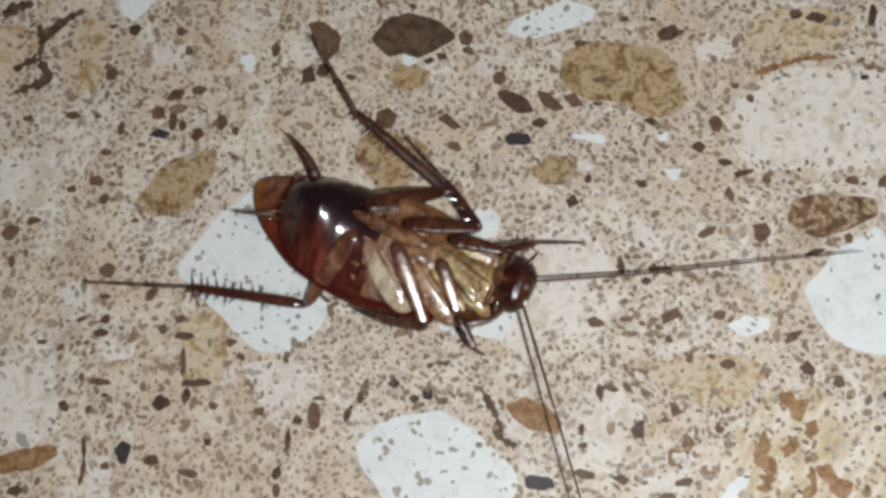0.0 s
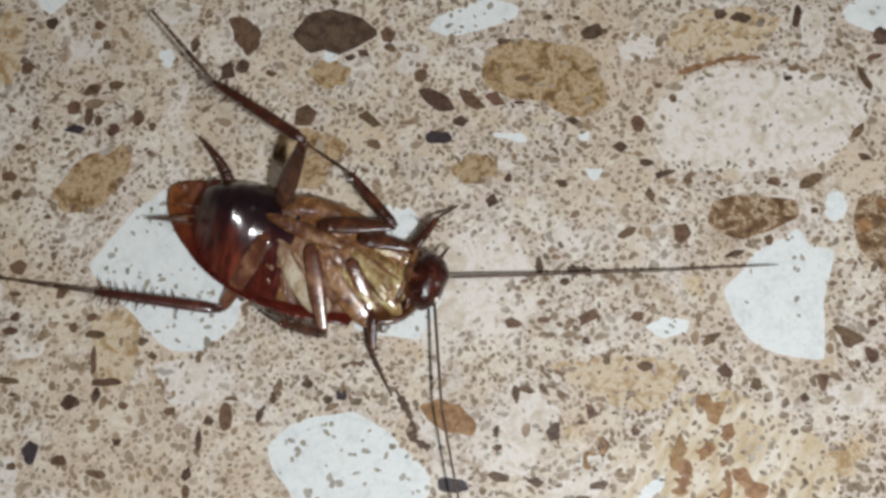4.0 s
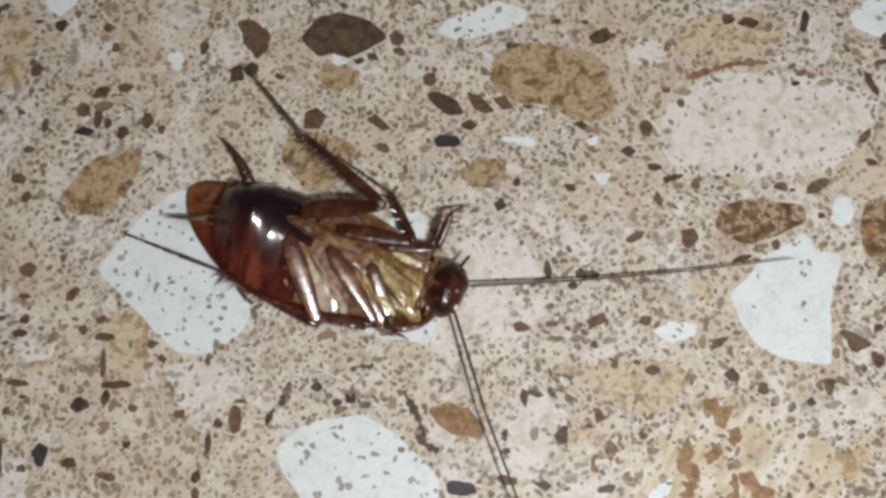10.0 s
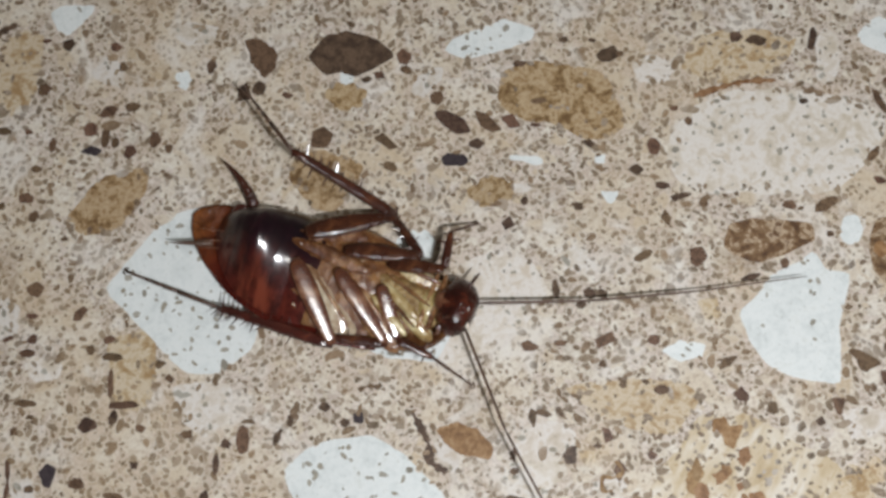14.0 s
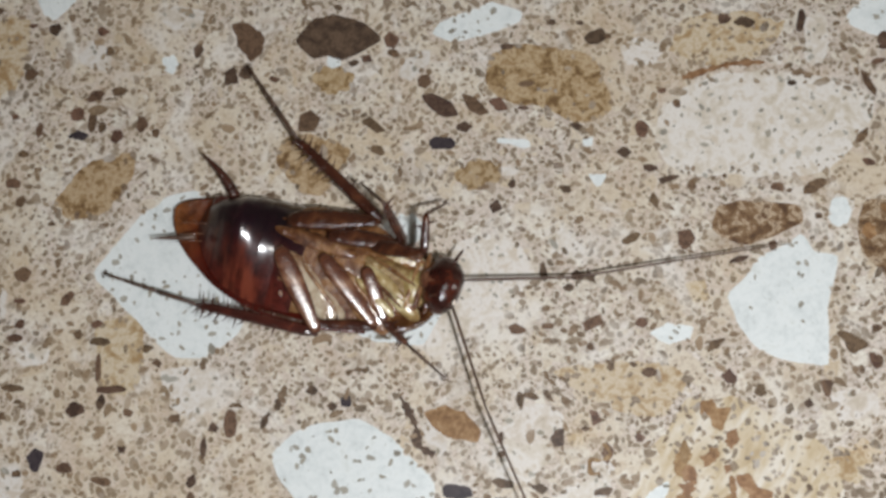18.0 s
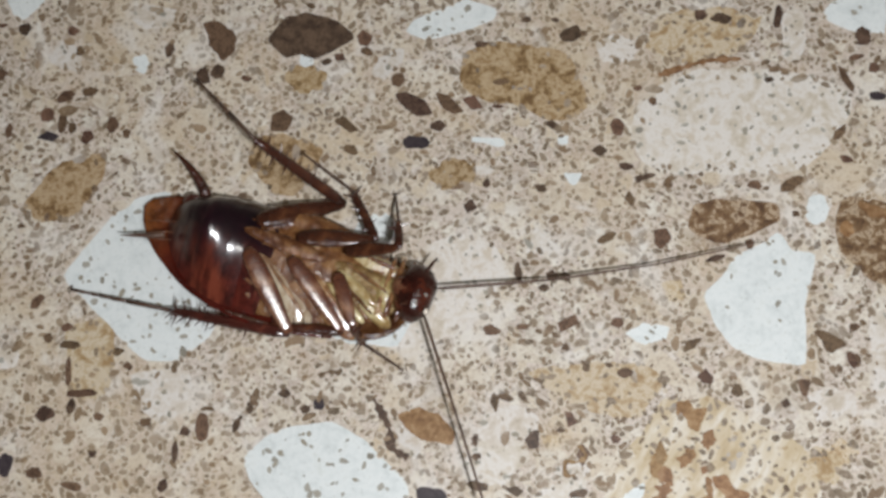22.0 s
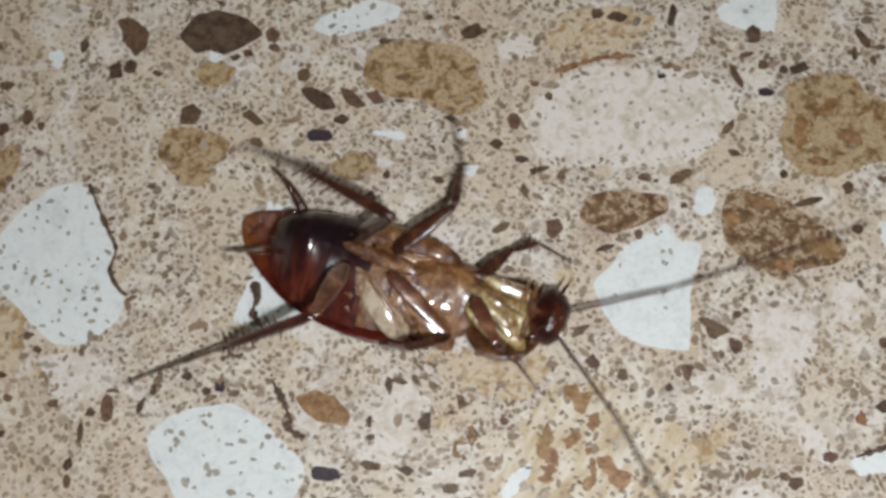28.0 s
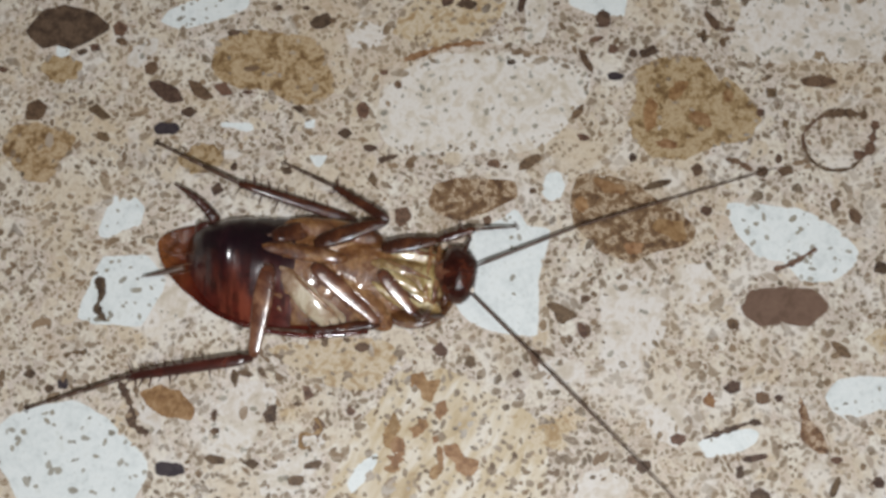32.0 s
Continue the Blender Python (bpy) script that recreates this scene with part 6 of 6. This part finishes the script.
def motions():
    walk(roach, [(t, pose(x * MM, y * MM, z * MM, roll, 0, yaw)) for t, x, y, z, roll, yaw, stretch in BODY_ROWS])
    walk(head, [(t, pose((FRONT + stretch) * MM, 0, 0)) for t, x, y, z, roll, yaw, stretch in BODY_ROWS])
    stretch_rows = [(r[0], r[6]) for r in BODY_ROWS]
    rows_hu_0 = [(0, 39, -20), (1, 20, 44), (2, 45, 58), (3, 61, 60), (4, 65, 60), (4.5, 25, 0), (6.5, 24, 42), (7, 14, 56), (8, 27, -4), (9, 33, -19), (10, 12, 23), (11, 7, 34), (12, 31, -21), (13, 38, -16), (16, 13, 26), (17, 19, 30), (18, 14, -1), (19, 38, -15), (20, 34, -15), (21, 12, 9), (22, 36, -17), (23, 42, 45), (24, 17, 47), (24.5, 8, 16), (26.5, 80, 66), (27, 34, -39), (27.1, 104, 42), (27.3, -62, 66), (27.8, -10, 62), (28.2, 8, 63), (28.5, 46, 64), (29, 28, 47), (30, 6, 16), (31, 4, -3), (32, 23, -23)]
    rows_hu_1 = [(0, 159, 10), (1, 152, -2), (2, 146, -24), (3, 149, -18), (4, 158, -14), (4.5, 126, -12), (6.5, 148, -20), (7, 156, 5), (8, 184, 60), (9, 178, 40), (10, 152, -13), (11, 150, -11), (12, 158, 7), (13, 186, 48), (16, 153, -10), (17, 161, 2), (18, 148, 0), (19, 185, 49), (20, 171, 13), (21, 157, 6), (22, 179, 48), (23, 142, -42), (24, 137, -40), (24.5, 137, -16), (26.5, 155, -48), (27, 128, 51), (27.1, 143, -79), (27.3, 107, -47), (27.8, 182, -9), (28.2, 135, -34), (28.5, 139, -21), (29, 149, -7), (30, 147, -9), (31, 162, -2), (32, 170, 16)]
    rows_hu_2 = [(0, 138, -2), (1, 133, -4), (2, 141, 4), (3, 134, -6), (4, 147, -1), (4.5, 300, 67), (6.5, 150, -26), (7, 134, -20), (8, 137, 28), (9, 145, -14), (10, 146, -7), (11, 148, -12), (12, 151, 1), (13, 140, -18), (16, 142, -10), (17, 146, -14), (18, 136, -4), (19, 141, -17), (20, 157, -6), (21, 149, -11), (22, 145, -15), (23, 167, -11), (24, 158, -9), (24.5, 141, -7), (26.5, 155, -45), (27, 97, -76), (27.1, 157, -21), (27.3, 150, -9), (27.8, 173, -36), (28.2, 145, -31), (28.5, 136, -38), (29, 139, -20), (30, 137, -10), (31, 155, -5), (32, 154, -8)]
    rows_hl_0 = [(0, -110, -32), (1, -108, -34), (2, -105, -34), (3, -109, -34), (4, -111, -32), (4.5, -56, -12), (6.5, -46, -24), (7, -100, -8), (8, -50, -16), (9, -52, -16), (10, -50, -16), (11, -82, 12), (12, -56, 0), (13, -44, -16), (16, -54, -16), (17, -67, -16), (18, -50, -16), (19, -47, -16), (20, -52, -16), (21, -52, -16), (22, -46, -16), (23, -33, 8), (24, -66, -16), (24.5, -84, -14), (26.5, -146, 70), (27, -176, 52), (27.4, -101, -34), (27.5, -146, -33), (27.6, -131, -31), (27.8, -100, 31), (28, -94, 36), (28.5, -114, 36), (29, -61, -10), (30, -41, -12), (31, -76, -10), (32, -95, -10)]
    rows_hl_1 = [(0, -170, -2), (1, -167, 2), (2, -171, 12), (3, -168, 10), (4, -169, 6), (4.5, -142, 6), (6.5, -138, -10), (7, -159, -20), (8, -177, -14), (9, -182, 16), (10, -193, -11), (11, -200, 6), (12, -200, -24), (13, -181, -6), (16, -187, -4), (17, -186, 2), (18, -181, -4), (19, -180, -6), (20, -182, -6), (21, -181, -6), (22, -178, -8), (23, -153, 6), (24, -120, 39), (24.5, -116, 18), (26.5, -99, -66), (27, -162, -67), (27.4, -128, 41), (27.5, -90, 21), (27.6, -163, 5), (27.8, -174, -29), (28, -159, -40), (28.5, -171, -18), (29, -165, -20), (30, -155, 4), (31, -172, -8), (32, -169, -5)]
    rows_hl_2 = [(0, -164, -2), (1, -160, -6), (2, -169, -16), (3, -167, -14), (4, -174, -10), (4.5, -145, -20), (6.5, -141, -6), (7, -145, -6), (8, -147, 39), (9, -190, -13), (10, -183, -1), (11, -205, -4), (12, -188, 16), (13, -185, -6), (16, -189, -8), (17, -192, -12), (18, -187, -8), (19, -182, -7), (20, -183, -6), (21, -184, -6), (22, -178, -6), (23, -161, -20), (24, -130, -11), (24.5, -107, -9), (26.5, -14, 2), (27, -115, 21), (27.4, -205, -46), (27.5, -246, -45), (27.6, -184, -41), (27.8, -162, -26), (28, -149, -17), (28.5, -167, -36), (29, -126, 38), (30, -131, 40), (31, -141, 39), (32, -161, -9)]
    rows_mu_0 = [(0, 15, 1), (1, 15, 0), (2, 18, 1), (3, 14, -1), (4, 17, -1), (4.5, 17, -2), (6.5, 19, 0), (7, 19, 1), (8, 16, 0), (9, 15, -1), (10, 10, -2), (11, 11, -2), (12, 12, 0), (13, 15, 0), (16, 8, -3), (17, 14, -1), (18, 8, -3), (19, 12, -1), (20, 9, -2), (21, 7, -3), (22, 15, -2), (23, 28, 0), (24, 13, -1), (24.5, 12, -4), (26.5, 29, -32), (27, 133, 41), (27.1, 99, 54), (27.3, -54, 80), (27.8, 31, 13), (28, 51, 15), (28.2, 41, 55), (28.5, 37, 11), (29, 9, 19), (30, 8, -4), (31, 5, -1), (32, 21, 4)]
    rows_mu_1 = [(0, 138, -17), (1, 139, -12), (2, 145, -3), (3, 144, -4), (4, 147, 2), (4.5, 96, 18), (6.5, 141, 16), (7, 127, -23), (8, 165, 69), (9, 175, 69), (10, 130, -19), (11, 139, -16), (12, 136, -25), (13, 137, -24), (16, 129, -22), (17, 135, -17), (18, 160, 72), (19, 167, 70), (20, 110, 87), (21, 129, -18), (22, 127, -21), (23, 111, -2), (24, 97, 77), (24.5, 133, 56), (26.5, 165, 50), (27, 213, -84), (27.1, 111, -10), (27.3, 108, -30), (27.8, 55, -18), (28, 97, -31), (28.2, 125, -17), (28.5, 107, 13), (29, 90, 25), (30, 123, 19), (31, 134, -13), (32, 147, -12)]
    rows_mu_2 = [(0, 149, -2), (1, 154, -9), (2, 161, -19), (3, 154, -16), (4, 155, -19), (4.5, 114, -44), (6.5, 130, -38), (7, 147, 5), (8, 138, -40), (9, 145, -35), (10, 164, 3), (11, 155, -2), (12, 161, 5), (13, 162, 5), (16, 158, 6), (17, 153, 0), (18, 135, -42), (19, 142, -36), (20, 98, -53), (21, 158, 3), (22, 159, 7), (23, 135, -28), (24, 124, -43), (24.5, 118, -50), (26.5, 64, -73), (27, 20, -75), (27.1, 130, -73), (27.3, 111, -22), (27.8, 60, -5), (28, 116, 0), (28.2, 126, -48), (28.5, 111, -42), (29, 95, -41), (30, 132, -30), (31, 167, -8), (32, 152, -15)]
    rows_ml_0 = [(0, -50, -16), (1, -55, 0), (2, -52, -16), (3, -68, -12), (4, -63, -13), (4.5, -59, -13), (7, -37, -15), (8, -37, -15), (9, -37, -15), (10, -37, -15), (11, -37, -15), (12, -37, -15), (13, -37, -15), (16, -37, -15), (17, -37, -15), (18, -37, -15), (19, -37, -15), (20, -37, -15), (21, -37, -15), (22, -37, -15), (23, -37, -15), (24, -37, -15), (26.5, -30, 15), (27.5, -56, -8), (28, -30, -11), (28.5, -86, 22), (29, -54, -11), (30, -36, -15), (31, -36, -15), (32, -36, -15)]
    rows_ml_1 = [(0, -149, 51), (1, -188, -28), (2, -156, 46), (3, -150, 58), (4, -150, 60), (4.5, -154, 50), (7, -171, -3), (8, -171, -3), (9, -171, -3), (10, -171, -3), (11, -171, -3), (12, -171, -3), (13, -171, -3), (16, -171, -3), (17, -171, -3), (18, -171, -3), (19, -171, -3), (20, -171, -3), (21, -171, -3), (22, -171, -3), (23, -171, -3), (24, -171, -3), (26.5, -166, 58), (27.5, -268, -56), (28, -133, 46), (28.5, -161, -39), (29, -111, 29), (30, -171, -3), (31, -171, -3), (32, -171, -3)]
    rows_ml_2 = [(0, 154, -55), (1, 156, -10), (2, 146, -52), (3, 149, -57), (4, 151, -53), (4.5, 96, -44), (7, -182, -2), (8, -182, -2), (9, -182, -2), (10, -182, -2), (11, -182, -2), (12, -182, -2), (13, -182, -2), (16, -182, -2), (17, -182, -2), (18, -182, -2), (19, -182, -2), (20, -182, -2), (21, -182, -2), (22, -182, -2), (23, -182, -2), (24, -182, -2), (26.5, 267, -79), (27.5, 306, -61), (28, 158, -60), (28.5, 195, -32), (29, 191, -60), (30, -182, -2), (31, -182, -2), (32, -182, -2)]
    rows_fu_0 = [(0, 8, -1), (1, 11, -1), (2, 10, -1), (3, 11, -1), (4, 8, -3), (4.5, 17, -2), (6.5, 23, 2), (7, 14, 2), (8, 14, 0), (9, 10, -1), (10, 14, 0), (11, 6, -2), (12, 9, -1), (13, 7, 16), (16, 10, -1), (17, 5, 4), (18, -3, 19), (19, 13, 14), (20, 7, 9), (21, 7, 10), (22, 11, 20), (23, 26, 1), (24, 14, 6), (24.5, 8, -2), (26.5, 14, -36), (26.7, 60, -39), (26.8, 57, -56), (27, 44, 9), (27.5, -48, 48), (27.6, -33, 57), (28, 63, -26), (29, 17, 1), (30, 10, -2), (31, -7, 30), (32, 11, 4)]
    rows_fu_1 = [(0, 41, -21), (1, 94, -15), (2, 68, 19), (3, 79, 20), (4, 72, 1), (4.5, 51, 2), (6.5, 101, 4), (7, 19, 6), (8, 72, -13), (9, 26, -14), (10, 85, 23), (11, 34, 11), (12, 91, -18), (13, 110, -1), (16, 65, 20), (17, 98, 2), (18, 100, 24), (19, 97, -25), (20, 131, 20), (21, 121, 23), (22, 107, -23), (23, 86, -6), (24, 85, -24), (24.5, 50, 4), (26.5, 68, 5), (26.7, 64, 4), (26.8, 60, 2), (27, 38, 12), (27.5, 82, 6), (27.6, 73, 1), (28, 3, 52), (29, 57, -17), (30, 66, 20), (31, 92, 24), (32, 18, 7)]
    rows_fu_2 = [(0, 25, -14), (1, 44, -22), (2, 54, -39), (3, 56, -37), (4, 68, -43), (4.5, 62, 8), (6.5, 71, -36), (7, 6, -25), (8, 35, -18), (9, 46, -19), (10, 78, -54), (11, 26, -24), (12, 71, -20), (13, 60, -43), (16, 47, -38), (17, 62, -39), (18, 67, -46), (19, 48, -28), (20, 90, -42), (21, 89, -41), (22, 111, -35), (23, 50, -31), (24, 66, -28), (24.5, 54, -2), (26.5, 34, -42), (26.7, 53, -34), (26.8, -11, -22), (27, 14, -56), (27.5, 79, -13), (27.6, 65, -11), (28, 5, -42), (29, 48, -7), (30, 60, -27), (31, 74, -38), (32, 19, -29)]
    rows_fl_0 = [(0, -53, -15), (1, -49, -16), (2, -52, -15), (3, -55, -16), (4, -49, -16), (7, -53, -18), (8, -51, -17), (9, -52, -18), (10, -51, -17), (11, -58, -17), (12, -53, -17), (13, -55, -17), (16, -53, -17), (17, -51, -17), (18, -55, -17), (19, -54, -18), (20, -59, -19), (21, -58, -18), (22, -57, -8), (23, -44, 21), (24, -50, -13), (26.5, -35, 18), (27.4, -44, -24), (27.5, -23, -24), (27.7, -39, -12), (28, -52, 9), (29, -55, -16), (30, -46, -17), (31, -54, -16), (32, -47, -13)]
    rows_fl_1 = [(0, -44, -13), (1, -32, -14), (2, -50, -14), (3, -69, -48), (4, -72, -15), (7, -17, 45), (8, -40, 40), (9, -59, 56), (10, -57, 50), (11, -51, 28), (12, -6, -23), (13, 9, -33), (16, -47, 46), (17, -46, 39), (18, -19, -49), (19, -38, 30), (20, -65, 41), (21, -62, 43), (22, -14, -74), (23, -61, -24), (24, 2, -32), (26.5, -99, -68), (27.4, -35, -17), (27.5, 25, -47), (27.7, -40, -31), (28, 32, -69), (29, -67, -15), (30, -48, 28), (31, -20, 48), (32, -33, 63)]
    rows_fl_2 = [(0, 34, -69), (1, -30, -30), (2, -31, -45), (3, -52, 6), (4, -46, -35), (7, -3, -68), (8, 44, -72), (9, 47, -77), (10, 66, -73), (11, 42, -58), (12, -14, -27), (13, -39, -9), (16, 59, -74), (17, 50, -76), (18, -29, 2), (19, 7, -70), (20, 69, -78), (21, 100, -75), (22, -22, 15), (23, -61, -34), (24, -34, -2), (26.5, -158, -9), (27.4, -26, -33), (27.5, -11, -56), (27.7, -35, -40), (28, -34, -23), (29, -58, -34), (30, 57, -72), (31, 80, -65), (32, 47, -68)]
    rows_au_0 = [(0, 24, -1), (1, 21, -2), (2, 34, -1), (3, 23, -2), (4, 20, -2), (7, 24, -1), (8, 24, -0), (9, 11, -2), (10, 23, -1), (11, 24, -1), (12, 21, -1), (13, 18, -1), (16, 23, -0), (17, 19, -1), (18, 16, -1), (19, 19, -1), (20, 24, -1), (21, 21, -1), (22, 21, -1), (23, 29, -2), (24, 28, -3), (26.5, -8, -8), (27, -0, -11), (27.5, 1, -7), (28, 29, -1), (29, 31, -1), (30, 26, -1), (31, 41, -1), (32, 26, -1)]
    rows_au_1 = [(0, 26, -0), (1, 23, -0), (2, 33, -0), (3, 23, -0), (4, 20, -1), (7, 26, 1), (8, 22, -0), (9, 16, -0), (10, 25, 0), (11, 28, 1), (12, 21, 0), (13, 23, 1), (16, 23, 0), (17, 24, 0), (18, 24, 0), (19, 23, -0), (20, 29, 1), (21, 26, 1), (22, 25, 0), (23, 24, -3), (24, 22, -2), (26.5, -23, 2), (27, -15, 1), (27.5, 3, -1), (28, 34, -0), (29, 33, 2), (30, 27, 1), (31, 37, 0), (32, 21, -1)]
    rows_au_2 = [(0, 25, 1), (1, 23, 0), (2, 33, 0), (3, 23, 0), (4, 21, -1), (7, 27, 1), (8, 21, 1), (9, 18, 1), (10, 26, 2), (11, 27, 1), (12, 22, 1), (13, 26, 2), (16, 24, 1), (17, 23, 1), (18, 23, 1), (19, 23, 1), (20, 31, 2), (21, 27, 1), (22, 28, 2), (23, 24, -2), (24, 22, -2), (26.5, -22, 4), (27, -14, 3), (27.5, 4, -0), (28, 35, 1), (29, 34, 2), (30, 26, 1), (31, 37, 1), (32, 21, -1)]
    rows_al_0 = [(0, -56, 2), (1, -53, 3), (2, -45, 4), (3, -54, 3), (4, -69, 3), (7, -53, 2), (8, -50, 1), (9, -65, -1), (10, -55, 1), (11, -52, -1), (12, -51, 1), (13, -53, 0), (16, -51, 1), (17, -63, 1), (18, -59, 0), (19, -59, 1), (20, -59, -0), (21, -61, -0), (22, -57, 1), (23, -52, 11), (24, -37, 7), (26.5, 71, -3), (27, 63, -6), (27.5, -25, -25), (28, -42, 5), (29, -50, 1), (30, -50, 1), (31, -62, 2), (32, -44, 5)]
    rows_al_1 = [(0, -56, -3), (1, -53, -4), (2, -49, -4), (3, -54, -4), (4, -62, -5), (7, -53, -5), (8, -50, -5), (9, -61, -6), (10, -51, -6), (11, -49, -3), (12, -45, -5), (13, -46, -4), (16, -43, -5), (17, -58, -7), (18, -53, -6), (19, -54, -6), (20, -58, -6), (21, -56, -6), (22, -57, -6), (23, -44, -0), (24, -35, -1), (26.5, 81, -14), (27, 45, -13), (27.5, -34, -25), (28, -47, -5), (29, -44, -5), (30, -51, -5), (31, -55, -4), (32, -43, -1)]
    rows_al_2 = [(0, -55, -5), (1, -53, -5), (2, -50, -5), (3, -54, -5), (4, -62, -5), (7, -53, -6), (8, -50, -6), (9, -60, -7), (10, -51, -6), (11, -46, -6), (12, -45, -6), (13, -46, -6), (16, -42, -5), (17, -58, -7), (18, -53, -6), (19, -54, -6), (20, -58, -7), (21, -56, -7), (22, -57, -7), (23, -44, 0), (24, -34, -2), (26.5, 81, -14), (27, 45, -13), (27.5, -32, -26), (28, -47, -4), (29, -44, -6), (30, -52, -6), (31, -54, -5), (32, -44, -3)]
    swing(LEG_CHAINS["hu"], SIZES["h"], lambda t: HIPS["hu"], rows_hu_0, rows_hu_1, rows_hu_2)
    swing(LEG_CHAINS["hl"], SIZES["h"], lambda t: HIPS["hl"], rows_hl_0, rows_hl_1, rows_hl_2)
    swing(LEG_CHAINS["mu"], SIZES["m"], lambda t: HIPS["mu"], rows_mu_0, rows_mu_1, rows_mu_2)
    swing(LEG_CHAINS["ml"], SIZES["ml"], lambda t: HIPS["ml"], rows_ml_0, rows_ml_1, rows_ml_2)
    swing(LEG_CHAINS["fu"], SIZES["f"], lambda t: (HIPS["fu"][0] + eased(stretch_rows, t)[0], *HIPS["fu"][1:]), rows_fu_0, rows_fu_1, rows_fu_2)
    swing(LEG_CHAINS["fl"], SIZES["f"], lambda t: (HIPS["fl"][0] + eased(stretch_rows, t)[0], *HIPS["fl"][1:]), rows_fl_0, rows_fl_1, rows_fl_2)
    swing(FEELER_CHAINS["au"], (13.5, 13.5, 13.5), lambda t: (19.0 + eased(stretch_rows, t)[0], 0.9, 3.6), rows_au_0, rows_au_1, rows_au_2)
    swing(FEELER_CHAINS["al"], (13.5, 13.5, 13.5), lambda t: (18.1 + eased(stretch_rows, t)[0], -2.5, 3.4), rows_al_0, rows_al_1, rows_al_2)


motions()
